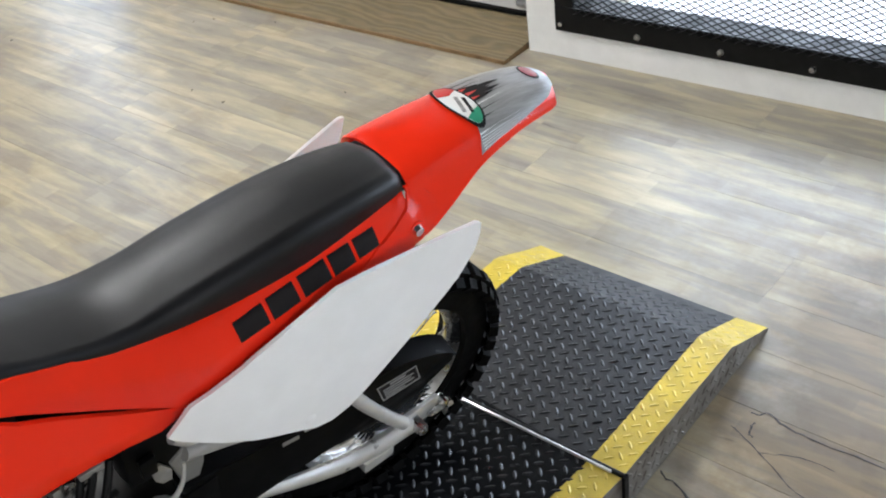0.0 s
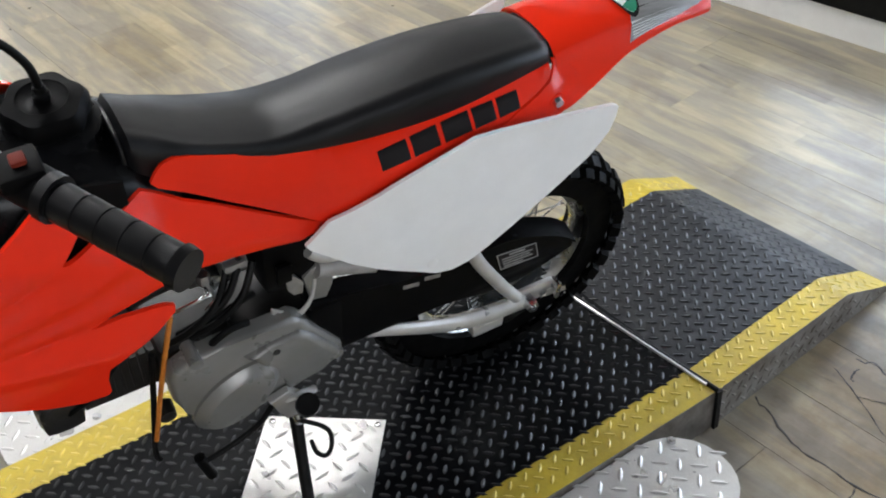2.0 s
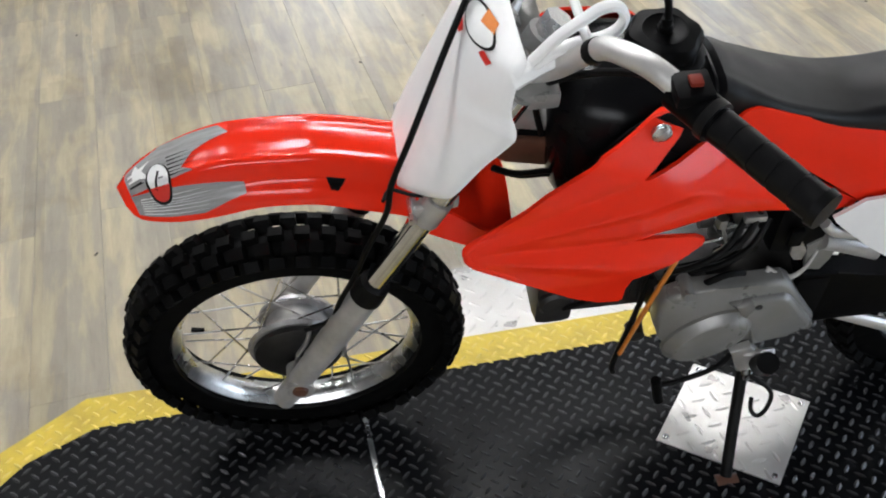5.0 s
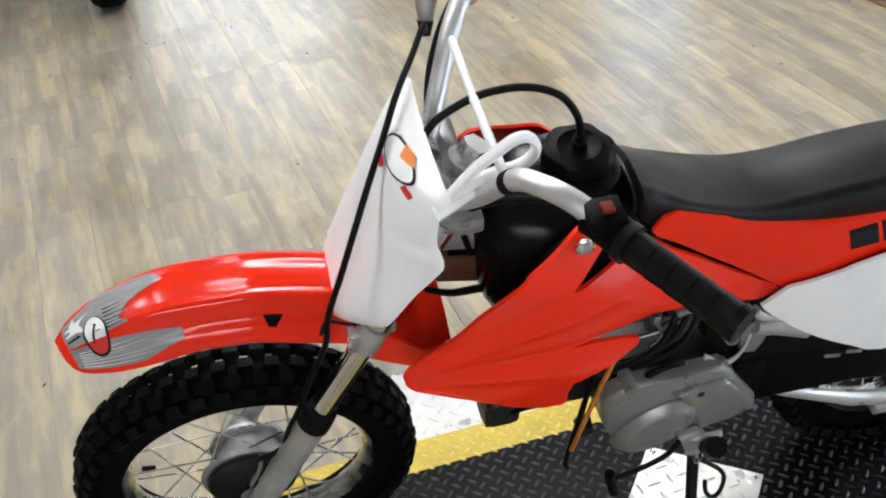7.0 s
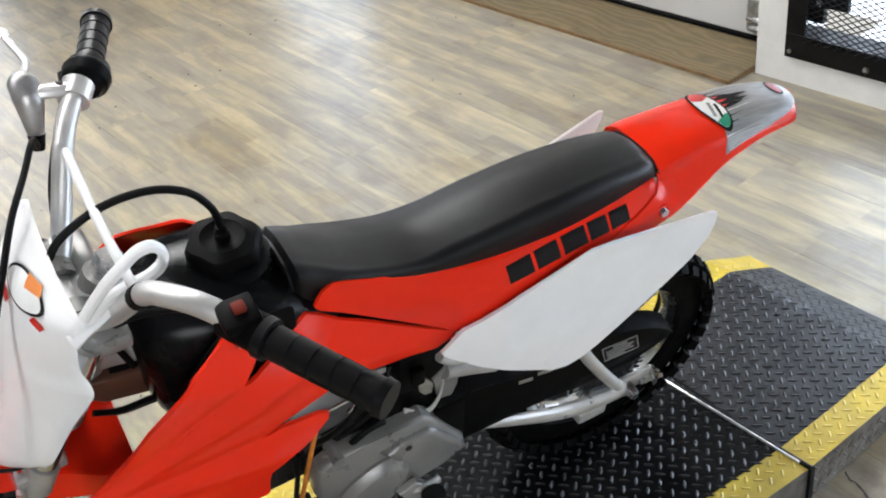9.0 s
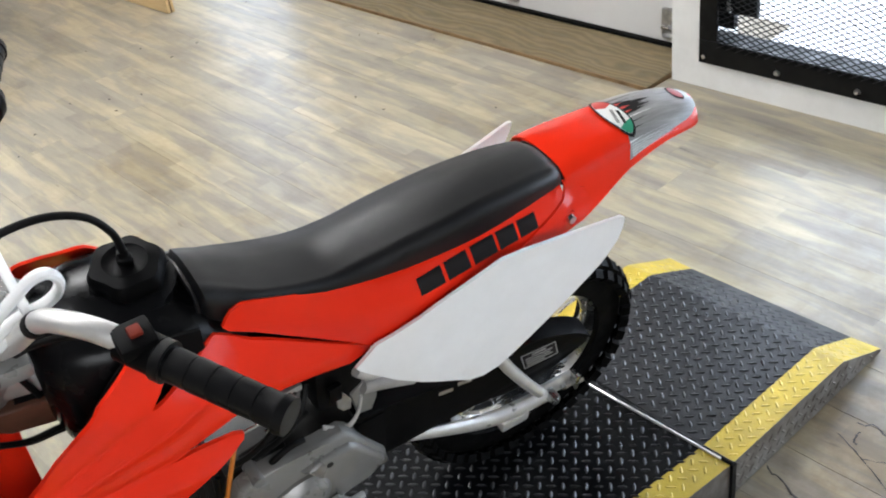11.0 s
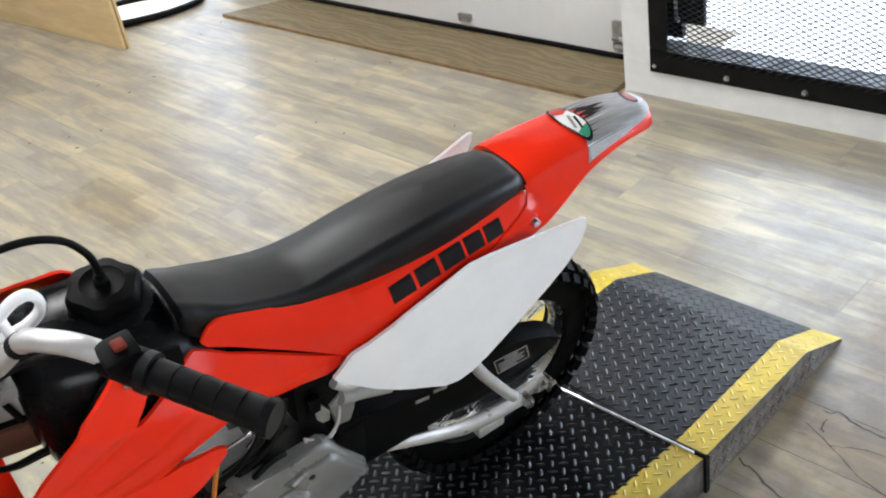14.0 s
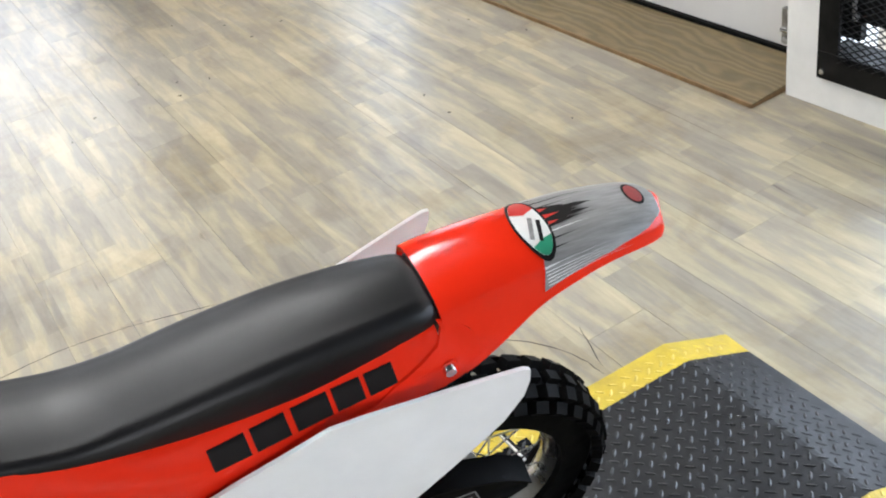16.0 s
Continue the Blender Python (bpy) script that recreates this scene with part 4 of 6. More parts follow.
fork = empty("front_fork")
fork.parent = bike
fork["label"] = "grey telescopic front fork with chrome tubes"
for sy in (-1, 1):
    y = 0.08 * sy
    part("stanchion", tubem([fork_pt(0.46, y), fork_pt(0.84, y)], 0.0155, 16, smooth=False), M_CHROME, fork, "chrome fork tube")
    part("slider", tubem([fork_pt(0.25, y) + Vector((-0.003, 0, 0)), fork_pt(0.33, y), fork_pt(0.40, y), fork_pt(0.5, y)], [0.017, 0.0185, 0.0205, 0.0215], 18), M_FORK, fork, "grey painted fork slider")
    part("dust_seal", tubem([fork_pt(0.498, y), fork_pt(0.525, y)], [0.0235, 0.0215], 18, smooth=False), M_RUBBER, fork, "black rubber dust seal")
    part("axle_lug", tubem([FC + Vector((0.0, y * 0.72, -0.004)), FC + Vector((0, y * 1.25, -0.004))], 0.02, 18, smooth=False), M_FORK, fork)
    part("axle_nut", lathem([(0.0001, 0.106 * sy), (0.011, 0.105 * sy), (0.0125, 0.099 * sy)], FC, "y", 6), M_BRONZE if sy < 0 else M_STEEL, fork)
    part("lower_clamp", tubem([fork_pt(0.647, y), fork_pt(0.682, y)], 0.0185, 16, smooth=False), M_FORK, fork)
    part("clamp_ear", boxm(*(lambda p: (p.x - 0.026, p.x - 0.008, y - 0.01, y + 0.01, p.z - 0.01, p.z + 0.01))(fork_pt(0.667, y)), bev=0.003), M_FORK, fork)
    part("clamp_bolt", tubem([fork_pt(0.663, y) + Vector((-0.024, -0.018, 0)), fork_pt(0.663, y) + Vector((-0.024, 0.018, 0))], 0.005, 8, smooth=False), M_STEEL, fork)
part("triple_bridge", boxm(*(lambda p: (p.x - 0.018, p.x + 0.03, -0.08, 0.08, p.z - 0.012, p.z + 0.014))(fork_pt(0.67, 0)), bev=0.006), M_FORK, fork)
part("axle", tubem([FC + Vector((0, -0.1, 0)), FC + Vector((0, 0.1, 0))], 0.006, 10, smooth=False), M_STEEL, fork)
part("top_bridge", boxm(*(lambda p: (p.x - 0.016, p.x + 0.05, -0.088, 0.088, p.z - 0.012, p.z + 0.012))(fork_pt(0.832, 0)), bev=0.008), M_GREYCASE, fork, "grey upper fork bridge")
part("steering_stem", tubem([fork_pt(0.645, 0) + Vector((0.04, 0, 0)), fork_pt(0.85, 0) + Vector((0.04, 0, 0))], 0.024, 16, smooth=False), M_FORK, fork)
part("head_nut", tubem([fork_pt(0.845, 0) + Vector((0.04, 0.0, 0)), fork_pt(0.872, 0) + Vector((0.04, 0.0, 0))], 0.017, 6, smooth=False), M_STEEL, fork)

# front fender: a long ridged red blade, and its rear tongue
fen = empty("front_fender")
fen.parent = bike
fen["label"] = "glossy red front fender with a grey graphic"


def fender_pt(u, v, lift_=0.0):
    """u along from the tip (0) to the back (1); v across from left (-1) to right (1)."""
    x = -1.22 + u * 0.357
    zt = (ease(u, [0, 0.06, 0.18, 0.4, 0.65, 1.0], [0.676, 0.694, 0.717, 0.738, 0.735, 0.704]))
    zb = (ease(u, [0, 0.05, 0.25, 0.5, 0.62, 0.8, 1.0], [0.674, 0.667, 0.672, 0.688, 0.686, 0.667, 0.642]))
    w = (ease(u, [0, 0.03, 0.08, 0.2, 0.5, 1.0], [0.03, 0.043, 0.052, 0.061, 0.067, 0.07]))
    s = abs(v)
    z = zt - (zt - zb) * (s ** 2.6)
    ridge = 0.008 * math.exp(-((s - 0.52) / 0.13) ** 2) * min(1, u * 4) - 0.007 * math.exp(-((s - 0.72) / 0.1) ** 2) * min(1, u * 5)
    yy = v * w * (1.0 - 0.06 * s)
    return Vector((x + 0.012 * s * (1 - u), yy - 0.006, z + ridge + lift_))


def fender_shell(fn, nu, nv, thick):
    bm = bmesh.new()
    top = [[bm.verts.new(fn(i / (nu - 1), -1 + 2 * j / (nv - 1))) for j in range(nv)] for i in range(nu)]
    low = [[bm.verts.new(fn(i / (nu - 1), -1 + 2 * j / (nv - 1)) - Vector((0, 0, thick))) for j in range(nv)] for i in range(nu)]
    for G, flip in ((top, False), (low, True)):
        for i in range(nu - 1):
            for j in range(nv - 1):
                q = (G[i][j], G[i + 1][j], G[i + 1][j + 1], G[i][j + 1])
                bm.faces.new(q[::-1] if flip else q)
    ring = [(i, 0) for i in range(nu)] + [(nu - 1, j) for j in range(1, nv)] + [(i, nv - 1) for i in range(nu - 2, -1, -1)] + [(0, j) for j in range(nv - 2, 0, -1)]
    for (a, b), (c, d) in zip(ring, ring[1:] + ring[:1]):
        bm.faces.new((top[a][b], low[a][b], low[c][d], top[c][d]))
    return bm


def decal(fn, poly, lift_=0.0012, nu=6):
    """A thin film laid on a fender, from an outline in its (u, v)."""
    bm = bmesh.new()
    vs = [bm.verts.new((u, v, 0)) for u, v in poly]
    bm.faces.new(vs)
    bmesh.ops.triangulate(bm, faces=bm.faces)
    bmesh.ops.subdivide_edges(bm, edges=bm.edges, cuts=nu, use_grid_fill=True)
    bmesh.ops.triangulate(bm, faces=bm.faces)
    for v in bm.verts:
        v.co = fn(v.co.x, v.co.y, lift_)
    return bm


def oval(cu, cv, ru, rv, n=24, a0=0, a1=360, rot=0.0):
    out = []
    for k in range(n if a1 - a0 >= 360 else n + 1):
        a = radians(a0 + (a1 - a0) * k / n)
        x, y = math.cos(a) * ru, math.sin(a) * rv
        out.append((cu + x * math.cos(rot) - y * math.sin(rot) * ru / rv, cv + x * math.sin(rot) * rv / ru + y * math.cos(rot)))
    return out


part("blade", fender_shell(fender_pt, 40, 33, 0.003), M_RED, fen, angle=60)
rear_t = [(-0.866, -0.072, 0.676), (-0.82, -0.074, 0.646), (-0.78, -0.068, 0.601), (-0.75, -0.055, 0.596)]
rear_l = [(-0.88, -0.072, 0.634), (-0.83, -0.075, 0.601), (-0.79, -0.07, 0.571), (-0.765, -0.06, 0.566)]
for sy in (1, -1):
    part("tongue_side", sheetm([(x, y * sy - 0.006, z) for x, y, z in rear_t], [(x, y * sy - 0.006, z) for x, y, z in rear_l], 16, 5, thick=0.004 * sy), M_RED, fen)
part("tongue", sheetm([(-0.866, -0.076, 0.678), (-0.82, -0.078, 0.648), (-0.78, -0.072, 0.603), (-0.745, -0.06, 0.598)], [(-0.866, 0.064, 0.678), (-0.82, 0.066, 0.648), (-0.78, 0.06, 0.603), (-0.745, 0.05, 0.598)], 18, 9, bulge=lambda u, v: 0.035 * (1 - (2 * v - 1) ** 2) * (1 - 0.3 * u), inward=(0.02, 0.0, -0.964), thick=0.004), M_RED, fen)
part("graphic", decal(fender_pt, [(0.05, -0.965), (0.28, -0.965), (0.43, -0.86), (0.43, -0.7), (0.2, -0.625), (0.04, -0.6)]), M_GREYINK, fen, "grey streaked film")
part("graphic", decal(fender_pt, [(0.04, -0.58), (0.27, -0.52), (0.235, -0.36), (0.28, -0.1), (0.4, 0.2), (0.36, 0.42), (0.15, 0.45), (0.03, 0.2)]), M_GREYINK, fen, "grey streaked film")
for k in range(7):
    v0 = -0.945 + k * 0.042
    part("streak", decal(fender_pt, [(0.07, v0), (0.3 + 0.02 * (k % 3), v0 + 0.008), (0.07, v0 + 0.014)], 0.0018, 3), M_WHITEINK, fen, "thin pale streak")
for k in range(6):
    v0 = -0.5 + k * 0.09
    part("streak", decal(fender_pt, [(0.19, v0), (0.27 + 0.012 * ((k * 5) % 4), v0 + 0.02), (0.19, v0 + 0.035)], 0.0018, 3), M_INK, fen, "thin dark streak")
for k in range(3):
    v0 = -0.45 + k * 0.16
    part("streak", decal(fender_pt, [(0.045, v0), (0.1, v0 + 0.03), (0.09, v0 + 0.1), (0.045, v0 + 0.06)], 0.0018, 3), M_WHITEINK if k else M_INK, fen)
part("badge", decal(fender_pt, oval(0.15, -0.46, 0.045, 0.36), 0.002), M_INK, fen)
part("badge_top", decal(fender_pt, oval(0.15, -0.44, 0.037, 0.32), 0.0026), M_WHITEINK, fen)
part("badge_bar", decal(fender_pt, [(0.132, -0.62), (0.14, -0.63), (0.16, -0.3), (0.152, -0.28)], 0.0034, 3), M_INK, fen)
part("badge_bar", decal(fender_pt, [(0.15, -0.5), (0.17, -0.5), (0.17, -0.46), (0.152, -0.46)], 0.0034, 3), M_GREYINK, fen)
part("badge_foot", decal(fender_pt, oval(0.15, -0.5, 0.037, 0.27, a0=200, a1=340), 0.0031), M_REDINK, fen)
part("splash", decal(fender_pt, [(0.06, -0.2), (0.12, -0.35), (0.1, -0.1), (0.13, 0.1), (0.09, 0.0), (0.07, 0.2)], 0.0016, 3), M_WHITEINK, fen)
part("vent_hole", decal(fender_pt, [(0.7, -0.7), (0.765, -0.7), (0.735, -0.87), (0.71, -0.87)], 0.0015, 3), M_BLACKP, fen, "dark triangular vent")

# number plate
npl = empty("number_plate_shield")
npl.parent = bike
npl["label"] = "white plastic front number shield"


def shield_pt(u, v, lift_=0.0):
    """u from the foot (0) to the top (1); v across."""
    s = abs(v)
    keys = [0, 0.35, 0.7, 0.85, 1.0]
    xc, zc = ease(u, keys, [-0.9, -0.853, -0.812, -0.79, -0.756]), ease(u, keys, [0.668, 0.775, 0.865, 0.895, 0.91])
    w = ease(u, [0, 0.08, 0.25, 0.45, 0.5, 0.58, 0.75, 0.92, 1.0], [0.094, 0.112, 0.121, 0.129, 0.131, 0.117, 0.11, 0.102, 0.094])
    back = ease(u, [0, 0.3, 0.48, 0.52, 0.6, 0.85, 1.0], [0.058, 0.062, 0.07, 0.068, 0.055, 0.03, 0.004])
    return Vector((xc + back * s ** 2.2 - lift_, v * w - 0.003 - lift_ * v, zc + 0.034 * s ** 1.5 * (1 - u) - 0.006 * s * s * u + lift_ * u))


bm = bmesh.new()
NU, NV = 44, 25
fr_ = [[bm.verts.new(shield_pt(i / (NU - 1), -1 + 2 * j / (NV - 1))) for j in range(NV)] for i in range(NU)]
bk_ = [[bm.verts.new(shield_pt(i / (NU - 1), -1 + 2 * j / (NV - 1)) + Vector((0.0035, 0, 0))) for j in range(NV)] for i in range(NU)]
for i in range(NU - 1):
    for j in range(NV - 1):
        bm.faces.new((fr_[i][j], fr_[i + 1][j], fr_[i + 1][j + 1], fr_[i][j + 1]))
        bm.faces.new((bk_[i][j], bk_[i][j + 1], bk_[i + 1][j + 1], bk_[i + 1][j]))
ring = [(i, 0) for i in range(NU)] + [(NU - 1, j) for j in range(1, NV)] + [(i, NV - 1) for i in range(NU - 2, -1, -1)] + [(0, j) for j in range(NV - 2, 0, -1)]
for (a, b), (c, d) in zip(ring, ring[1:] + ring[:1]):
    bm.faces.new((fr_[a][b], bk_[a][b], bk_[c][d], fr_[c][d]))
part("shield", bm, M_WHITE, npl, angle=60)
bd_ = lambda poly, l: decal(shield_pt, poly, l, 4)
part("crest_ring", bd_(oval(0.86, -0.24, 0.07, 0.4), 0.0012), M_INK, npl)
part("crest_field", bd_(oval(0.86, -0.24, 0.06, 0.36), 0.0018), M_WHITEINK, npl)
part("crest_flash", bd_([(0.93, -0.12), (0.95, -0.4), (0.91, -0.5), (0.88, -0.24)], 0.0024), M_ORANGEINK, npl)
part("crest_flash", bd_([(0.8, 0.02), (0.77, 0.08), (0.75, -0.12), (0.78, -0.16)], 0.0024), M_REDINK, npl)
part("crest_flash", bd_([(0.82, -0.58), (0.8, -0.74), (0.77, -0.7), (0.79, -0.54)], 0.0024), M_REDINK, npl)
part("loop_strut", tubem([(x, -0.1, z) for x, z in ((-0.745, 0.905), (-0.72, 0.935), (-0.696, 0.955), (-0.679, 0.967), (-0.664, 0.967), (-0.656, 0.953), (-0.661, 0.938), (-0.676, 0.929), (-0.697, 0.926), (-0.72, 0.917), (-0.745, 0.898))], 0.0075, 10, 5, flat=0.7), M_WHITE, npl, "white moulded loop behind the shield")
part("loop_arm", tubem([(-0.762, -0.1, 0.885), (-0.74, -0.1, 0.896), (-0.72, -0.098, 0.9)], [0.016, 0.012, 0.006], 10, flat=0.6), M_WHITE, npl)

# handlebar
hb = empty("handlebar")
hb.parent = bike
hb["label"] = "silver handlebar with cross brace and black grips"
half_bar = [(-0.748, 0.035, 0.839), (-0.735, 0.06, 0.852), (-0.716, 0.09, 0.884), (-0.69, 0.138, 0.95), (-0.672, 0.165, 0.966), (-0.648, 0.195, 0.9684), (-0.618, 0.23, 0.9555), (-0.58, 0.29, 0.948), (-0.545, 0.348, 0.946)]
right_bar = [(-0.748, 0.035, 0.839), (-0.735, 0.06, 0.852), (-0.718, 0.09, 0.882), (-0.694, 0.128, 0.928), (-0.678, 0.155, 0.9428), (-0.66, 0.185, 0.9463), (-0.64, 0.22, 0.942), (-0.615, 0.27, 0.938), (-0.594, 0.322, 0.938)]
full = [(x, -y, z) for x, y, z in half_bar[::-1]] + [(-0.75, 0, 0.837)] + right_bar
part("bar", tubem(full, 0.0118, 14, 6), M_SILVERBAR, hb)
part("cross_brace", tubem([(-0.693, -0.128, 0.938), (-0.696, 0.0, 0.938), (-0.694, 0.118, 0.929)], 0.0052, 10), M_WHITE, hb, "pale cross brace")
part("cable_band", tubem([(-0.694, -0.132, 0.941), (-0.69, -0.139, 0.95)], 0.0132, 14, smooth=False), M_RUBBER, hb)
for sy in (-1, 1):
    g0, g1 = Vector((-0.61, 0.243 * sy, 0.952)), Vector((-0.543, 0.352 * sy, 0.946))
    if sy > 0:
        g0, g1 = Vector((-0.634, 0.228, 0.938)), Vector((-0.594, 0.322, 0.938))
    d = g1 - g0
    prof = [(0.0, 0.0168)]
    for k in range(5):
        prof += [(0.06 + k * 0.18, 0.0168), (0.062 + k * 0.18, 0.0158), (0.078 + k * 0.18, 0.0158), (0.08 + k * 0.18, 0.0172)]
    prof += [(0.93, 0.0172), (0.96, 0.0178), (1.0, 0.0178)]
    gr = bmesh.new()
    tube(gr, [g0 + d * a for a, r in prof], [r for a, r in prof], 18, smooth=False)
    tube(gr, [g0 - d.normalized() * 0.004, g0 + d.normalized() * 0.006], 0.026 if sy > 0 else 0.021, 20, smooth=False)
    tube(gr, [g1 - d.normalized() * 0.006, g1 + d.normalized() * 0.003], [0.0195, 0.0185], 18, smooth=False)
    part("grip", gr, M_GRIP, hb, "ribbed black rubber grip")
    part("bar_clamp", tubem([(-0.748, 0.045 * sy, 0.839), (-0.748, 0.022 * sy, 0.838)], 0.0185, 14, smooth=False), M_GREYCASE, hb)
sw = bmesh.new()
tube(sw, [(-0.632, -0.205, 0.955), (-0.612, -0.238, 0.953)], 0.0195, 16, smooth=False)
part("switch_body", sw, M_BLACKP, hb, "black engine stop switch housing")
part("switch_top", boxm(-0.643, -0.607, -0.238, -0.203, 0.962, 0.977, bev=0.004), M_BLACKP, hb)
part("switch_key", boxm(-0.63, -0.617, -0.228, -0.214, 0.9775, 0.983, bev=0.003), M_SWITCH, hb, "red rocker switch")
part("throttle_housing", tubem([(-0.647, 0.204, 0.935), (-0.643, 0.213, 0.937), (-0.636, 0.224, 0.938), (-0.632, 0.232, 0.938)], [0.019, 0.027, 0.029, 0.023], 18), M_BLACKP, hb, "black throttle housing")
part("housing_lug", boxm(-0.668, -0.64, 0.205, 0.23, 0.938, 0.952, bev=0.005), M_BLACKP, hb)
part("lever_perch", tubem([(-0.664, 0.179, 0.943), (-0.651, 0.2, 0.9475)], 0.0185, 16, smooth=False), M_SILVERBAR, hb, "silver brake lever perch")
part("perch_bolt", lathem([(0.0001, 0.006), (0.0045, 0.005), (0.005, 0.0)], (-0.672, 0.19, 0.96), "z", 6), M_HUBDARK, hb)
part("perch_arm", tubem([(-0.658, 0.19, 0.951), (-0.682, 0.188, 0.959), (-0.702, 0.19, 0.962)], [0.013, 0.0115, 0.01], 10, flat=0.7), M_SILVERBAR, hb)
part("lever_cover", tubem([(-0.714, 0.168, 0.919), (-0.712, 0.174, 0.933), (-0.708, 0.188, 0.958), (-0.708, 0.203, 0.97), (-0.706, 0.216, 0.969)], [0.008, 0.0115, 0.0175, 0.0165, 0.008], 14, flat=0.8), M_HUB, hb, "grey rubber lever cover")
part("lever_boot", tubem([(-0.714, 0.17, 0.921), (-0.717, 0.162, 0.905)], [0.0105, 0.0065], 12), M_RUBBER, hb)
part("brake_lever", tubem([(-0.705, 0.212, 0.969), (-0.695, 0.245, 0.961), (-0.694, 0.262, 0.959), (-0.699, 0.295, 0.955), (-0.702, 0.325, 0.952), (-0.703, 0.336, 0.951)], [0.0055, 0.005, 0.005, 0.0048, 0.006, 0.008], 10, flat=0.7), M_SILVERBAR, hb, "polished brake lever")

# cables
cab_b = tubem([(-0.717, 0.163, 0.907), (-0.722, 0.14, 0.938), (-0.744, 0.1, 0.93), (-0.772, 0.05, 0.922), (-0.8, 0.0, 0.9), (-0.824, -0.036, 0.874), (-0.848, -0.062, 0.832), (-0.872, -0.08, 0.78), (-0.894, -0.082, 0.715), (-0.902, -0.085, 0.67), (-0.93, -0.083, 0.6), (-0.95, -0.08, 0.54), (-0.972, -0.077, 0.487), (-0.985, -0.075, 0.442)], 0.0038, 10, 6)
part("brake_cable", cab_b, M_RUBBER, bike, "black front brake cable")
part("cable_guide", tubem([(-0.905, -0.095, 0.705), (-0.895, -0.075, 0.7), (-0.87, -0.075, 0.687), (-0.845, -0.075, 0.68)], 0.0024, 8), M_BLACKSTEEL, bike)
part("cable_end", tubem([(-0.984, -0.075, 0.444), (-1.0, -0.072, 0.428), (-1.026, -0.068, 0.412)], 0.004, 8), M_BLACKSTEEL, bike)
part("breather_hose", tubem([(-0.753, -0.005, 0.904), (-0.735, 0.0, 0.921), (-0.69, 0.005, 0.938), (-0.64, 0.005, 0.939), (-0.6, 0.002, 0.922), (-0.578, 0, 0.89), (-0.572, -0.002, 0.862), (-0.572, -0.002, 0.84)], 0.0046, 10, 6), M_RUBBER, bike, "arched black breather hose")
part("throttle_cable", tubem([(-0.655, 0.218, 0.94), (-0.7, 0.175, 0.89), (-0.73, 0.1, 0.85), (-0.72, 0.05, 0.76), (-0.64, 0.06, 0.66), (-0.5, 0.03, 0.58), (-0.42, 0.0, 0.55)], 0.0042, 8), M_RUBBER, bike)
part("switch_wire", tubem([(-0.62, -0.215, 0.955), (-0.66, -0.17, 0.945), (-0.7, -0.1, 0.88), (-0.725, -0.05, 0.81), (-0.71, -0.03, 0.72)], 0.004, 8), M_RUBBER, bike)
part("lower_loom", tubem([(-0.77, -0.05, 0.692), (-0.74, -0.05, 0.677), (-0.7, -0.05, 0.676), (-0.66, -0.06, 0.68)], 0.004, 8), M_RUBBER, bike)
part("lower_loom", tubem([(-0.77, -0.045, 0.686), (-0.738, -0.045, 0.667), (-0.7, -0.045, 0.664), (-0.66, -0.055, 0.668)], 0.0035, 8), M_RUBBER, bike)

# frame: head tube, backbone and stays
fr = empty("steel_frame")
fr.parent = bike
fr["label"] = "black steel frame tubes"
part("head_tube", tubem([fork_pt(0.655, 0) + Vector((0.045, 0, 0)), fork_pt(0.785, 0) + Vector((0.045, 0, 0))], 0.032, 18, smooth=False), M_GREYCASE, fr, "grey head tube")
part("backbone", tubem([(-0.74, 0, 0.713), (-0.64, 0, 0.68), (-0.5, 0, 0.61), (-0.35, 0, 0.52), (-0.3, 0, 0.42)], 0.03, 14, 6), M_BLACKP, fr)
part("frame_gusset_front", slabm([(-0.772, 0.728), (-0.69, 0.71), (-0.69, 0.664), (-0.754, 0.681), (-0.775, 0.7)], -0.036, 0.036, bev=0.006), M_BRONZE, fr, "brown steel gusset behind the head tube")
part("backbone_front", tubem([(-0.768, 0, 0.75), (-0.68, 0, 0.73)], 0.029, 20, smooth=False), M_FORK, fr, "pale grey backbone tube")
for sy in (-1, 1):
    part("seat_rail", tubem([(-0.36, 0.05 * sy, 0.6), (-0.2, 0.055 * sy, 0.63), (0.0, 0.05 * sy, 0.66)], 0.012, 10), M_BLACKP, fr)
    part("down_stay", tubem([(-0.33, 0.055 * sy, 0.58), (-0.31, 0.06 * sy, 0.5), (-0.3, 0.055 * sy, 0.42)], 0.012, 10), M_BLACKP, fr)
    part("rear_stay", tubem([(-0.31, 0.06 * sy, 0.52), (-0.22, 0.075 * sy, 0.54), (-0.1, 0.07 * sy, 0.58)], 0.012, 10), M_BLACKP, fr)

# fuel tank and cap
tk = empty("fuel_tank")
tk.parent = bike
tk["label"] = "black plastic fuel tank with ribbed cap"
rings = []
for x, zt, zb, w in ((-0.705, 0.782, 0.675, 0.04), (-0.697, 0.807, 0.64, 0.062), (-0.672, 0.819, 0.595, 0.088), (-0.63, 0.822, 0.56, 0.1), (-0.58, 0.817, 0.555, 0.103), (-0.53, 0.79, 0.6, 0.09), (-0.49, 0.768, 0.64, 0.08), (-0.47, 0.748, 0.66, 0.07)):
    zc, h = (zt + zb) / 2, (zt - zb) / 2
    ring_ = []
    for k in range(28):
        a = 2 * math.pi * k / 28
        ca, sa = math.cos(a), math.sin(a)
        ring_.append((x, math.copysign(abs(ca) ** 0.62, ca) * w - 0.004, zc + math.copysign(abs(sa) ** 0.62, sa) * h))
    rings.append(ring_)
part("tank_body", loft(bmesh.new(), rings), M_TANK, tk, angle=50)
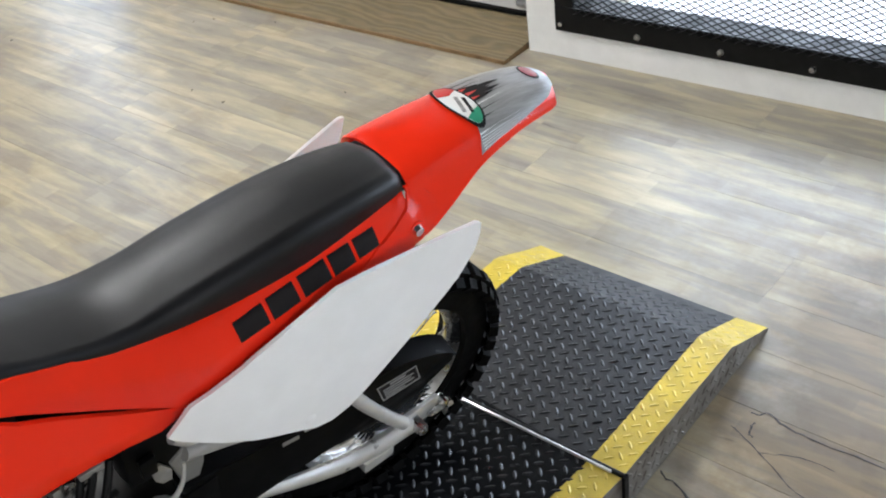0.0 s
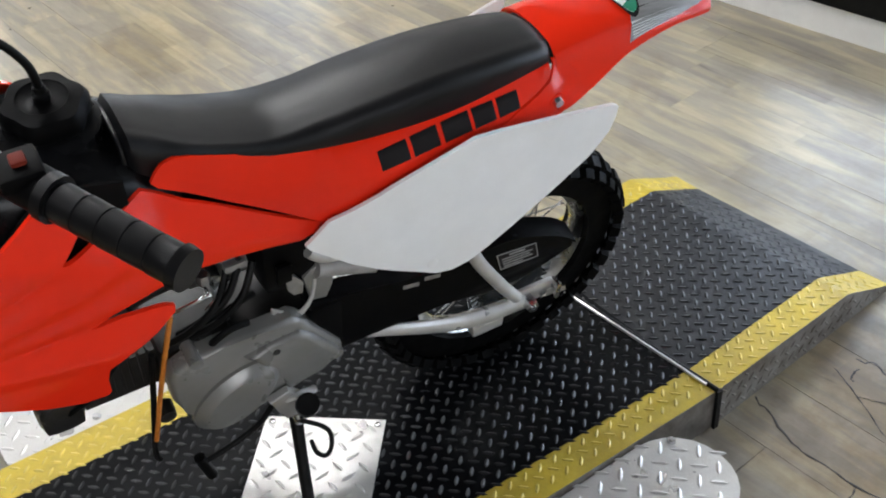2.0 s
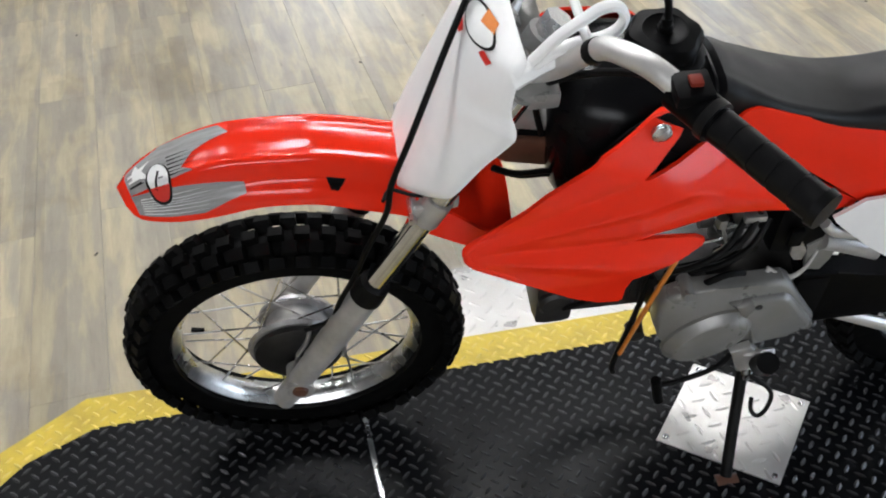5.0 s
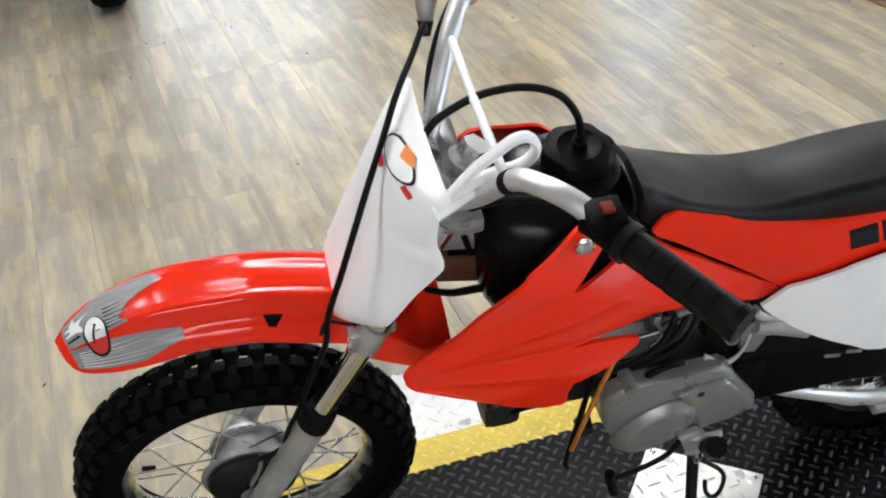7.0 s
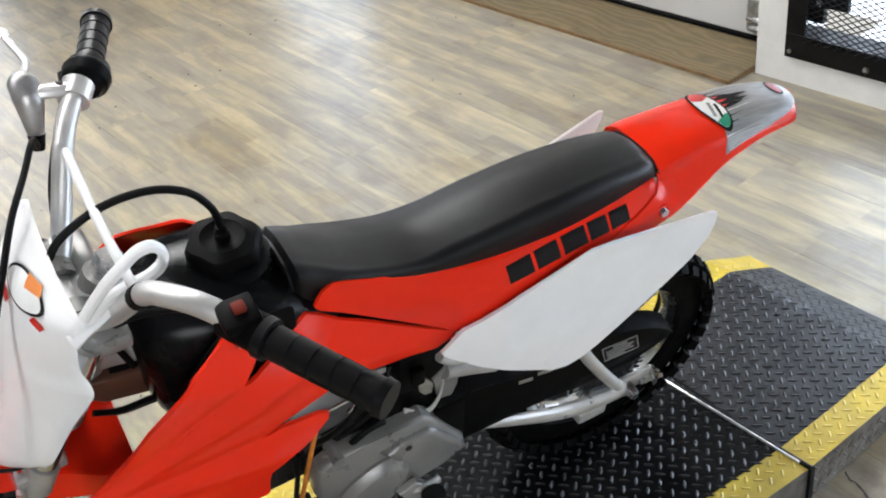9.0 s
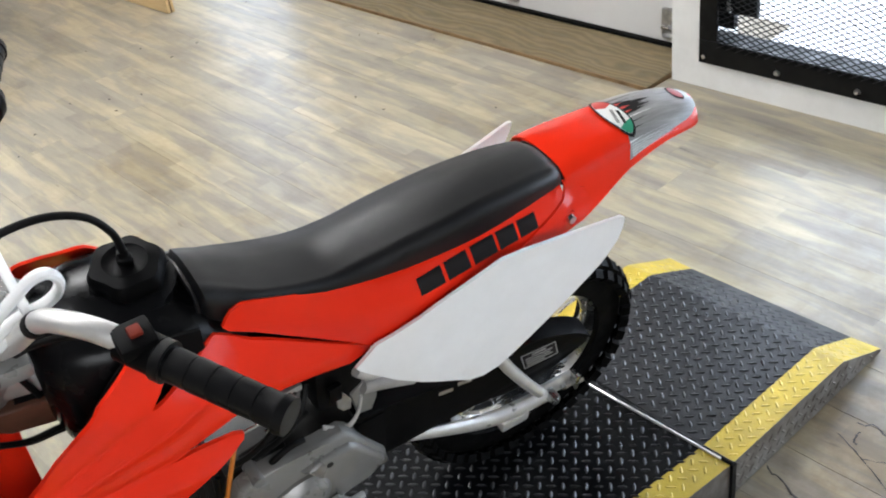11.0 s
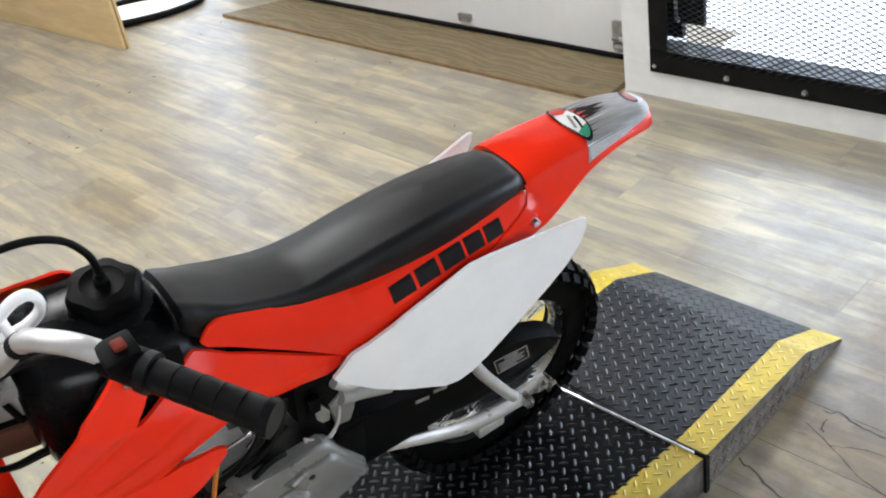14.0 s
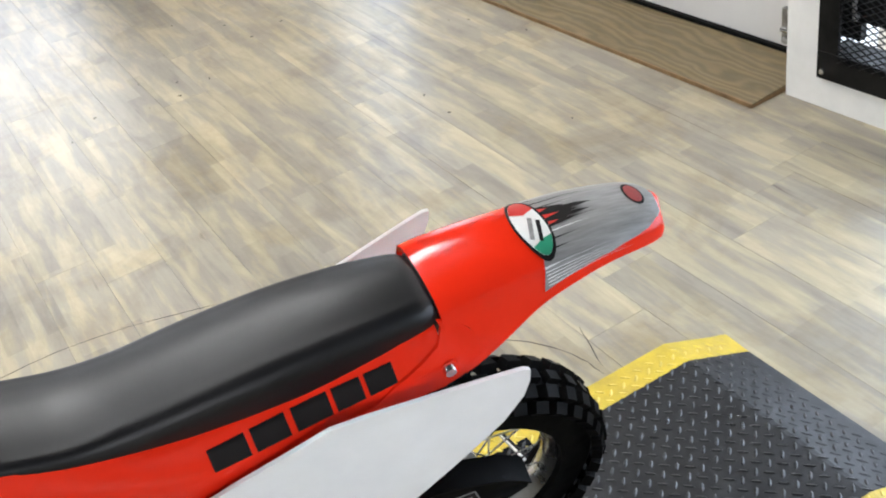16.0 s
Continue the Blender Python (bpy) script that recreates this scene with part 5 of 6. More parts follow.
part("filler_neck", lathem([(0.05, -0.03), (0.052, 0.0), (0.046, 0.006), (0.04, 0.008)], (-0.572, -0.002, 0.808), "z", 28), M_TANK, tk)
cp = bmesh.new()
rings = []
for r, h in ((0.04, 0.0), (0.043, 0.004), (0.043, 0.018), (0.039, 0.025), (0.026, 0.028), (0.024, 0.0265), (0.001, 0.0265)):
    rings.append([(-0.572 + r * (1 + 0.06 * math.cos(6 * a) * (r > 0.03)) * math.cos(a), -0.002 + r * (1 + 0.06 * math.cos(6 * a) * (r > 0.03)) * math.sin(a), 0.815 + h) for a in (2 * math.pi * k / 72 for k in range(72))])
loft(cp, rings)
part("filler_cap", cp, M_BLACKP, tk, "lobed black filler cap")
part("hose_nipple", lathem([(0.009, 0.0), (0.009, 0.006), (0.0065, 0.008), (0.0065, 0.016), (0.0001, 0.017)], (-0.572, -0.002, 0.842), "z", 14), M_RUBBER, tk)

# seat
st = bmesh.new()
rings = []
SEAT = ((-0.518, 0.74, 0.056, 0.802), (-0.512, 0.744, 0.066, 0.808), (-0.465, 0.755, 0.071, 0.779), (-0.42, 0.741, 0.073, 0.76), (-0.36, 0.72, 0.075, 0.744), (-0.3, 0.705, 0.077, 0.744), (-0.22, 0.697, 0.079, 0.751), (-0.13, 0.695, 0.078, 0.755), (-0.05, 0.699, 0.073, 0.752), (0.0, 0.702, 0.067, 0.746), (0.016, 0.703, 0.063, 0.742), (0.022, 0.704, 0.058, 0.734))
path = [resample([(s[0], 0, s[k]) for s in SEAT], 56) for k in (1, 3)]
wid = resample([(s[0], 0, s[2]) for s in SEAT], 56)
for lo, hi, wd in zip(path[0], path[1], wid):
    h = hi.z - lo.z
    r = min(0.024, 0.6 * h)
    half = [(-wd.z * 0.93, lo.z - 0.02)] + [(-wd.z, lo.z + (h - 0.005 - r) * k / 3) for k in range(3)]
    half += [(-wd.z + r - r * math.cos(math.pi / 2 * k / 9), hi.z - 0.005 - r + r * math.sin(math.pi / 2 * k / 9)) for k in range(9)]
    half += [(-(wd.z - r) * (1 - k / 7), hi.z - 0.005 * (1 - k / 7) ** 2) for k in range(8)]
    ring_ = [(lo.x, y, z) for y, z in half] + [(lo.x, -y, z) for y, z in half[-2::-1]]
    rings.append([(x, (y if y < 0 else 0.75 * y) - 0.004, z - 0.15 * y) for x, y, z in ring_])
loft(st, rings)
seat = part("seat", st, M_SEAT, bike, "long black vinyl seat", angle=50)
for k in (0, 55):
    q_ = rings[k]
    part("seat_welt", tubem([Vector(p) + Vector((-0.001 if k == 0 else 0.001, 0, 0.0008)) for p in q_[1:-1]], 0.0028, 6, 1), M_SEAT, seat, "stitched welt")

# side covers (red), number panels (white)
COVER_L = [(-0.502, 0.761), (-0.496, 0.77), (-0.488, 0.777), (-0.472, 0.779), (-0.455, 0.774), (-0.42, 0.76), (-0.36, 0.738), (-0.3, 0.723), (-0.25, 0.717), (-0.2, 0.714), (-0.15, 0.713), (-0.1, 0.715), (-0.05, 0.718), (0.0, 0.72), (0.014, 0.72), (0.016, 0.7), (-0.02, 0.672), (-0.085, 0.632), (-0.19, 0.615), (-0.25, 0.605), (-0.302, 0.611), (-0.312, 0.618), (-0.35, 0.645), (-0.42, 0.694), (-0.473, 0.734), (-0.496, 0.752)]


def cover_y(x, z):
    """A shoulder that falls away from under the seat, then an almost upright flank."""
    keys = [-0.5, -0.46, -0.36, -0.25, -0.13, 0.0, 0.03]
    top_y = ease(x, keys, [-0.082, -0.076, -0.077, -0.08, -0.079, -0.072, -0.066])
    top_z = ease(x, keys, [0.78, 0.776, 0.738, 0.717, 0.713, 0.72, 0.72])
    fall = ease(x, [-0.5, -0.4, -0.25, 0.0], [0.004, 0.012, 0.03, 0.022])
    return top_y - fall * math.sin(min(1.0, max(0.0, (top_z - z) / 0.045)) * math.pi / 2)


PANEL = [(-0.345, 0.602), (-0.332, 0.615), (-0.314, 0.634), (-0.288, 0.641), (-0.231, 0.663), (-0.156, 0.687), (-0.124, 0.698), (-0.09, 0.696), (-0.05, 0.69), (0.008, 0.681), (0.062, 0.672), (0.088, 0.667), (0.096, 0.661), (0.095, 0.645), (0.087, 0.622), (0.061, 0.59), (-0.012, 0.534), (-0.085, 0.478), (-0.115, 0.462), (-0.14, 0.457), (-0.165, 0.463), (-0.226, 0.503), (-0.288, 0.547), (-0.324, 0.579), (-0.34, 0.594)]


def panel_y(x, z):
    """Barely bowed, with the lower edge standing out a little."""
    k = min(1.0, max(0.0, (0.66 - z) / 0.18))
    return float(np.interp(x, [-0.35, -0.25, -0.1, 0.1], [-0.108, -0.122, -0.126, -0.126])) - 0.006 * math.sin(math.pi * k * 0.8)


def far_drop(x, z):
    return z - 0.014 - 0.52 * max(0.0, 0.1 - x)


for sy in (1, -1):
    cov = empty("side_cover")
    cov.parent = bike
    cov["label"] = "glossy red side cover with dark block lettering"
    part("cover", moulded(bmesh.new(), COVER_L if sy > 0 else [(x, z - 0.075) for x, z in COVER_L], cover_y if sy > 0 else (lambda x, z: -0.8 * cover_y(x, z + 0.075) - 0.014), 0.005 * sy), M_RED, cov, angle=50)
    # five dark blocks where the lettering stands
    for x0, x1 in ((-0.241, -0.202), (-0.196, -0.159), (-0.152, -0.113), (-0.108, -0.077), (-0.072, -0.041)):
        zb0, zb1 = 0.681 + (x0 + 0.24) * 0.04, 0.681 + (x1 + 0.24) * 0.04
        quad = [(x0, zb0), (x1, zb1), (x1 - 0.001, zb1 + 0.0205), (x0 - 0.001, zb0 + 0.0205)]
        if sy > 0:
            lb = moulded(bmesh.new(), quad, lambda x, z: cover_y(x, z) - 0.0012, 0.001, step=0.006)
        else:
            lb = moulded(bmesh.new(), [(x, z - 0.075) for x, z in quad], lambda x, z: -0.8 * cover_y(x, z + 0.075) - 0.0128, -0.001, step=0.006)
        part("letter_block", lb, M_INK, cov, "dark printed block", angle=60)
    pan = empty("side_number_panel")
    pan.parent = bike
    pan["label"] = "white plastic side number panel"
    part("panel", moulded(bmesh.new(), PANEL if sy > 0 else [(x, far_drop(x, z)) for x, z in PANEL], panel_y if sy > 0 else (lambda x, z: 0.02 - panel_y(x, z + 0.014 + 0.52 * max(0.0, 0.1 - x)) + 0.006), 0.005 * sy), M_WHITE if sy > 0 else M_PANEL, pan, angle=50)
    if sy > 0:
        part("panel_dimple", lathem([(0.0001, -0.0016), (0.006, -0.0014), (0.009, 0.0)], (-0.172, panel_y(-0.172, 0.49), 0.49), "y", 18), M_WHITE, pan, "small moulded boss")

# rear fender
rf = empty("rear_fender")
rf.parent = bike
rf["label"] = "red rear fender with a grey graphic film"


def tail_pt(u, v, lift_=0.0):
    x = 0.022 + u * 0.292
    zt = (ease(u, [0, 0.08, 0.3, 0.6, 0.9, 1.0], [0.738, 0.742, 0.744, 0.742, 0.727, 0.716]))
    w = (ease(u, [0, 0.3, 0.6, 0.88, 0.95, 0.985, 1.0], [0.062, 0.057, 0.051, 0.044, 0.038, 0.026, 0.012]))
    s = abs(v)
    if s <= 0.8:
        y, z = v / 0.8 * w, zt - 0.016 * (s / 0.8) ** 3.5
    else:
        k = (s - 0.8) / 0.2
        drop = (ease(u, [0, 0.06, 0.18, 0.42, 0.7, 0.95, 1.0], [0.07, 0.078, 0.066, 0.03, 0.018, 0.012, 0.004]))
        y = math.copysign(w + k * (ease(u, [0, 0.4, 1], [0.026, 0.016, 0.004])), v)
        z = zt - 0.016 - drop * k
    return Vector((x, y - 0.008, z - 0.1 * y + lift_ * (1 if s <= 0.8 else 0.6)))


def tail_lift(u, v, lift_=0.0):
    p = tail_pt(u, v)
    return p + Vector((0, 0, lift_)) if abs(v) <= 0.8 else p + Vector((0, math.copysign(lift_, v), lift_ * 0.5))


part("blade", fender_shell(tail_pt, 40, 41, 0.003), M_RED, rf, angle=42)
part("film", decal(tail_lift, [(0.4, -0.94), (0.42, -0.8), (0.45, -0.4), (0.47, 0.0), (0.44, 0.45), (0.44, 0.79), (0.7, 0.79), (0.88, 0.76), (0.965, 0.6), (0.985, 0.0), (0.965, -0.6), (0.88, -0.78), (0.7, -0.9)], 0.0012, 7), M_GREYINK, rf, "pale grey film")
for k in range(9):
    v0 = -0.62 + k * 0.15
    u1 = 0.55 + 0.06 * ((k * 5) % 4)
    part("streak", decal(tail_lift, [(0.46, v0), (u1, v0 + 0.02), (0.46, v0 + 0.04)], 0.0018, 3), M_WHITEINK if k in (2, 5) else M_INK, rf)
for k in range(6):
    v0 = -0.92 + k * 0.024
    part("side_line", decal(tail_lift, [(0.42, v0), (0.8 - 0.02 * k, v0 + 0.004), (0.42, v0 + 0.008)], 0.0018, 3), M_WHITEINK, rf, "thin pale line")
for u0, u1, v0, v1 in ((0.5, 0.64, -0.22, -0.1), (0.5, 0.7, -0.12, -0.02), (0.5, 0.66, -0.05, 0.08), (0.5, 0.72, 0.04, 0.16), (0.5, 0.62, 0.12, 0.26)):
    part("splash", decal(tail_lift, [(u0, v0), (u1 - 0.07, v0 + 0.01), (u1, (v0 + v1) / 2), (u1 - 0.06, v1), (u0, v1 + 0.04)], 0.0023, 3), M_INK, rf)
for u1, v0, v1 in ((0.56, -0.2, -0.06), (0.58, -0.04, 0.12), (0.55, 0.12, 0.3)):
    part("splash", decal(tail_lift, [(0.48, v0), (u1, (v0 + v1) / 2), (0.48, v1)], 0.0028, 3), M_REDINK, rf)
part("badge", decal(tail_lift, oval(0.45, -0.04, 0.066, 0.72), 0.0033, 4), M_INK, rf)
part("badge_field", decal(tail_lift, oval(0.45, -0.04, 0.056, 0.64), 0.0038, 4), M_WHITEINK, rf)
part("badge_arc", decal(tail_lift, [*oval(0.45, -0.02, 0.054, 0.62, 12, 30, 150), (0.45, 0.2)], 0.0043, 3), M_REDINK, rf)
part("badge_arc", decal(tail_lift, [*oval(0.45, -0.06, 0.054, 0.62, 12, 225, 330), (0.46, -0.4)], 0.0043, 3), M_GREENINK, rf)
part("badge_bar", decal(tail_lift, [(0.415, -0.34), (0.43, -0.38), (0.47, 0.08), (0.455, 0.12)], 0.0046, 3), M_GREYINK, rf)
part("badge_bar", decal(tail_lift, [(0.445, -0.42), (0.458, -0.46), (0.492, -0.02), (0.478, 0.02)], 0.0046, 3), M_INK, rf)
part("tail_badge", decal(tail_lift, oval(0.9, 0.05, 0.036, 0.36), 0.002, 3), M_INK, rf)
part("tail_badge_core", decal(tail_lift, oval(0.9, 0.05, 0.029, 0.29), 0.0026, 3), M_DEEPRED, rf)
part("fender_screw", lathem([(0.0001, -0.006), (0.006, -0.0055), (0.0078, 0.0), (0.0078, 0.004)], (0.015, -0.099, 0.68), "y", 14), M_CHROME, rf, "chrome fender screw")
part("screw_washer", lathem([(0.0001, 0.001), (0.0105, 0.001), (0.0105, 0.006)], (0.015, -0.099, 0.68), "y", 16), M_RED, rf)
for sy in (-1, 1):
    outline = [(0.016, 0.728), (0.019, 0.718), (0.01, 0.706), (-0.012, 0.697), (-0.044, 0.687), (-0.075, 0.672), (-0.1, 0.659), (-0.05, 0.651), (0.03, 0.648), (0.04, 0.655), (0.044, 0.668), (0.058, 0.677), (0.05, 0.705), (0.036, 0.72)]
    side_y = lambda x, z: min(float(np.interp(x, [-0.1, 0.012, 0.06], [-0.1, -0.097, -0.079])) + 0.75 * max(0.0, z - 0.69), cover_y(min(x, 0.02), z) - 0.0022)
    if sy < 0:
        part("wing", moulded(bmesh.new(), outline, side_y, 0.004), M_RED, rf, "red side of the rear fender", angle=50)
    else:
        part("wing", moulded(bmesh.new(), [(x, z - 0.03) for x, z in outline], lambda x, z: -0.8 * side_y(x, z + 0.03) - 0.012, -0.004), M_RED, rf, "red side of the rear fender", angle=50)

# tank shrouds: a horn, a middle wing and a lower fang with dark slots between
SHROUD = [(-0.817, 0.647), (-0.813, 0.664), (-0.794, 0.68), (-0.777, 0.695), (-0.726, 0.744), (-0.667, 0.789), (-0.627, 0.803), (-0.606, 0.813), (-0.596, 0.815), (-0.584, 0.808), (-0.568, 0.792), (-0.566, 0.784), (-0.57, 0.776), (-0.614, 0.744), (-0.607, 0.741), (-0.57, 0.745), (-0.53, 0.754), (-0.514, 0.757), (-0.504, 0.75), (-0.473, 0.727), (-0.42, 0.688), (-0.35, 0.638), (-0.311, 0.611), (-0.316, 0.604), (-0.346, 0.601), (-0.436, 0.628), (-0.49, 0.639), (-0.541, 0.638), (-0.585, 0.638), (-0.609, 0.631), (-0.575, 0.624), (-0.524, 0.606), (-0.512, 0.597), (-0.514, 0.589), (-0.538, 0.576), (-0.574, 0.564), (-0.602, 0.554), (-0.607, 0.53), (-0.607, 0.5), (-0.612, 0.494), (-0.639, 0.499), (-0.679, 0.524), (-0.717, 0.559), (-0.753, 0.585), (-0.787, 0.61), (-0.807, 0.624), (-0.815, 0.636)]


def shroud_y(x, z):
    """Flared outward towards the nose, with soft creases that fan from it and a rounded rim at the nose."""
    base = float(np.interp(x, [-0.82, -0.6, -0.5, -0.3], [-0.148, -0.14, -0.118, -0.1]))
    shoulder = float(np.interp(x, [-0.8, -0.61, -0.5, -0.31], [0.86, 0.74, 0.68, 0.607]))
    base += 0.5 * max(0.0, z - shoulder) + 0.15 * max(0.0, 0.56 - z)
    a = math.atan2(z - 0.65, x + 0.85)
    r = math.hypot(z - 0.65, x + 0.85)
    k = min(1.0, r / 0.14)
    crease = 0.0
    for a0, h, w in ((0.62, 0.004, 0.1), (0.36, -0.0045, 0.09), (0.2, 0.005, 0.1), (-0.08, -0.005, 0.1), (-0.26, 0.005, 0.14)):
        crease += h * k * max(0.0, 1 - abs(a - a0) / w) ** 1.4
    return base - crease + 0.02 * max(0.0, 1 - r / 0.06) ** 2


for sy in (1, -1):
    shr = empty("tank_shroud")
    shr.parent = bike
    shr["label"] = "glossy red tank shroud with sharp wings"
    part("shroud_panel", moulded(bmesh.new(), SHROUD if sy > 0 else [(x, z - 0.008) for x, z in SHROUD], shroud_y if sy > 0 else (lambda x, z: -shroud_y(x, z + 0.008) - 0.018), 0.006 * sy), M_RED, shr, angle=50)
    part("nose_roll", tubem([(x, (shroud_y(x, z) + 0.0035) * sy - (0.018 if sy < 0 else 0), z - (0.008 if sy < 0 else 0)) for x, z in ((-0.724, 0.738), (-0.776, 0.693), (-0.81, 0.662), (-0.813, 0.645), (-0.804, 0.628), (-0.75, 0.588), (-0.69, 0.538))], [0.002, 0.004, 0.0055, 0.006, 0.0055, 0.004, 0.002], 10), M_RED, shr)
    if sy < 0:
        continue
    part("shroud_bolt", lathem([(0.0001, -0.008 * sy), (0.004, -0.008 * sy), (0.0075, -0.006 * sy), (0.0115, -0.004 * sy), (0.0115, 0.002 * sy)], (-0.598, -0.115 * sy, 0.797), "y", 18), M_STEEL, shr, "steel flange bolt")
    part("slot_filler", sheetm([(-0.68, -0.118 * sy, 0.75), (-0.61, -0.106 * sy, 0.81), (-0.53, -0.092 * sy, 0.785)], [(-0.68, -0.118 * sy, 0.62), (-0.62, -0.112 * sy, 0.63), (-0.53, -0.1 * sy, 0.65)], 12, 6, thick=0.004 * sy), M_BLACKP, shr, "dark plastic behind the slots")

part("inner_guard", sheetm([(-0.56, -0.07, 0.77), (-0.45, -0.064, 0.75), (-0.3, -0.075, 0.66)], [(-0.56, -0.08, 0.63), (-0.45, -0.078, 0.63), (-0.3, -0.085, 0.615)], 12, 5, thick=0.004), M_BLACKP, bike, "black plastic behind the side cover seam")

# engine
en = empty("engine")
en.parent = bike
en["label"] = "small grey horizontal single engine"
COVER = [(-0.537, 0.372), (-0.536, 0.418), (-0.525, 0.437), (-0.501, 0.449), (-0.459, 0.451), (-0.404, 0.449), (-0.364, 0.45), (-0.351, 0.438), (-0.293, 0.345), (-0.292, 0.331), (-0.319, 0.318), (-0.345, 0.307), (-0.384, 0.287), (-0.421, 0.274), (-0.455, 0.271), (-0.486, 0.284), (-0.510, 0.309), (-0.526, 0.34)]
part("left_cover", slabm(COVER, -0.102, -0.076, bev=0.009), M_GREYCASE, en, "smooth grey left crankcase cover")
dome = bmesh.new()
cx, cz = -0.454, 0.338
rings = []
for s_, y_ in ((1.0, -0.099), (0.985, -0.107), (0.8, -0.119), (0.75, -0.1205), (0.45, -0.1215), (0.02, -0.122)):
    rings.append([(cx + 0.064 * s_ * math.cos(a) + 0.01 * s_ * math.sin(a), y_, cz + 0.056 * s_ * math.sin(a) + 0.014 * s_ * math.cos(a)) for a in (2 * math.pi * k / 36 for k in range(36))])
loft(dome, rings)
part("clutch_dome", dome, M_GREYCASE, en, "raised oval cover", angle=25)
part("cover_step", slabm([(-0.437, 0.415), (-0.400, 0.423), (-0.359, 0.425), (-0.347, 0.416), (-0.301, 0.348), (-0.301, 0.336), (-0.334, 0.32), (-0.381, 0.3), (-0.389, 0.34), (-0.401, 0.385)], -0.112, -0.1, bev=0.009), M_GREYCASE, en)
part("cover_bolt", lathem([(0.0001, -0.1135), (0.0055, -0.1135), (0.0065, -0.1095), (0.0065, -0.1)], (-0.395, 0, 0.409), "y", 6), M_HUBDARK, en)
part("cover_lug", lathem([(0.0001, -0.106), (0.009, -0.105), (0.0105, -0.098), (0.0105, -0.07)], (-0.499, 0, 0.442), "y", 14), M_GREYCASE, en)
part("cover_lug", lathem([(0.0001, -0.106), (0.009, -0.105), (0.0105, -0.098), (0.0105, -0.07)], (-0.303, 0, 0.33), "y", 14), M_GREYCASE, en)
part("crankcase", boxm(-0.51, -0.3, -0.077, 0.075, 0.278, 0.425, bev=0.02), M_ENGINE, en, "cast crankcase")
part("right_cover", slabm([(x, z) for x, z in COVER], 0.075, 0.1, bev=0.004), M_ENGINE, en)
part("cylinder", boxm(-0.64, -0.51, -0.038, 0.045, 0.34, 0.415), M_ENGINE, en, "cylinder barrel", smooth=False)
for k in range(8):
    x = -0.53 - k * 0.013
    part("fin", boxm(x - 0.0035, x, -0.042, 0.055, 0.352, 0.425, bev=0.001), M_ENGINE, en, smooth=False)
part("cylinder_head", boxm(-0.7, -0.64, -0.05, 0.055, 0.322, 0.43, bev=0.018), M_ENGINE, en, "dark cast cylinder head")
part("valve_cover", lathem([(0.0001, -0.062), (0.022, -0.06), (0.026, -0.055), (0.026, -0.04)], (-0.67, 0, 0.385), "y", 20), M_ENGINE, en)
part("spark_lead", tubem([(-0.66, -0.06, 0.38), (-0.62, -0.075, 0.43), (-0.56, -0.06, 0.5), (-0.55, -0.02, 0.56)], 0.004, 8), M_RUBBER, en)
part("carburettor", tubem([(-0.47, 0.0, 0.5), (-0.39, -0.01, 0.51)], 0.026, 16, smooth=False), M_CARB, en, "small cast carburettor")
part("float_bowl", lathem([(0.02, 0.0), (0.022, 0.03), (0.019, 0.034)], (-0.43, -0.012, 0.455), "z", 18), M_CARB, en)
part("carb_top", lathem([(0.018, 0.0), (0.018, 0.03), (0.006, 0.034), (0.005, 0.05), (0.0001, 0.05)], (-0.43, -0.005, 0.525), "z", 16), M_BLACKP, en)
part("intake_pipe", tubem([(-0.47, 0, 0.5), (-0.54, 0, 0.49), (-0.6, 0, 0.44), (-0.6, 0, 0.4)], 0.017, 14), M_ENGINE, en)
part("air_box", boxm(-0.39, -0.3, -0.075, 0.06, 0.475, 0.585, bev=0.02), M_BLACKP, en, "black air box")
part("throttle_drum", lathem([(0.0001, -0.05), (0.014, -0.048), (0.016, -0.035), (0.016, -0.02)], (-0.445, 0, 0.515), "y", 16), M_STEEL, en)
part("link_rod", tubem([(-0.5, -0.05, 0.49), (-0.46, -0.06, 0.51), (-0.42, -0.055, 0.52)], 0.0028, 6), M_STEEL, en)
part("overflow_tube", tubem([(-0.512, -0.075, 0.52), (-0.53, -0.078, 0.45), (-0.548, -0.08, 0.375), (-0.566, -0.082, 0.29), (-0.57, -0.082, 0.272)], 0.0036, 8), M_ORANGE, en, "amber overflow tube")
part("drain_tube", tubem([(-0.545, -0.07, 0.45), (-0.56, -0.073, 0.34), (-0.575, -0.078, 0.24), (-0.572, -0.078, 0.212)], 0.0042, 8), M_RUBBER, en, "black drain tube")
for dx, dz in ((0.0, 0.0), (0.018, 0.012), (0.034, -0.004)):
    part("black_hose", tubem([(-0.525 + dx, -0.068, 0.455 + dz), (-0.49 + dx, -0.082, 0.485 + dz), (-0.455 + dx, -0.08, 0.515 + dz), (-0.43 + dx, -0.06, 0.55 + dz)], 0.005, 8), M_RUBBER, en)
part("vent_hose", tubem([(-0.47, -0.06, 0.44), (-0.46, -0.07, 0.475), (-0.43, -0.07, 0.485), (-0.4, -0.06, 0.48)], 0.0045, 8), M_RUBBER, en)
for k in range(2):
    part("wire", tubem([(-0.385, -0.08, 0.452 + 0.007 * k), (-0.37, -0.083, 0.441 + 0.007 * k), (-0.346, -0.083, 0.429 + 0.007 * k), (-0.33, -0.083, 0.45 + 0.007 * k), (-0.322, -0.08, 0.48 + 0.007 * k)], 0.0022, 6), M_SILVERBAR, en, "pale wire")
part("wire_clip", boxm(-0.375, -0.355, -0.088, -0.08, 0.512, 0.545, bev=0.003), M_BLACKP, en)
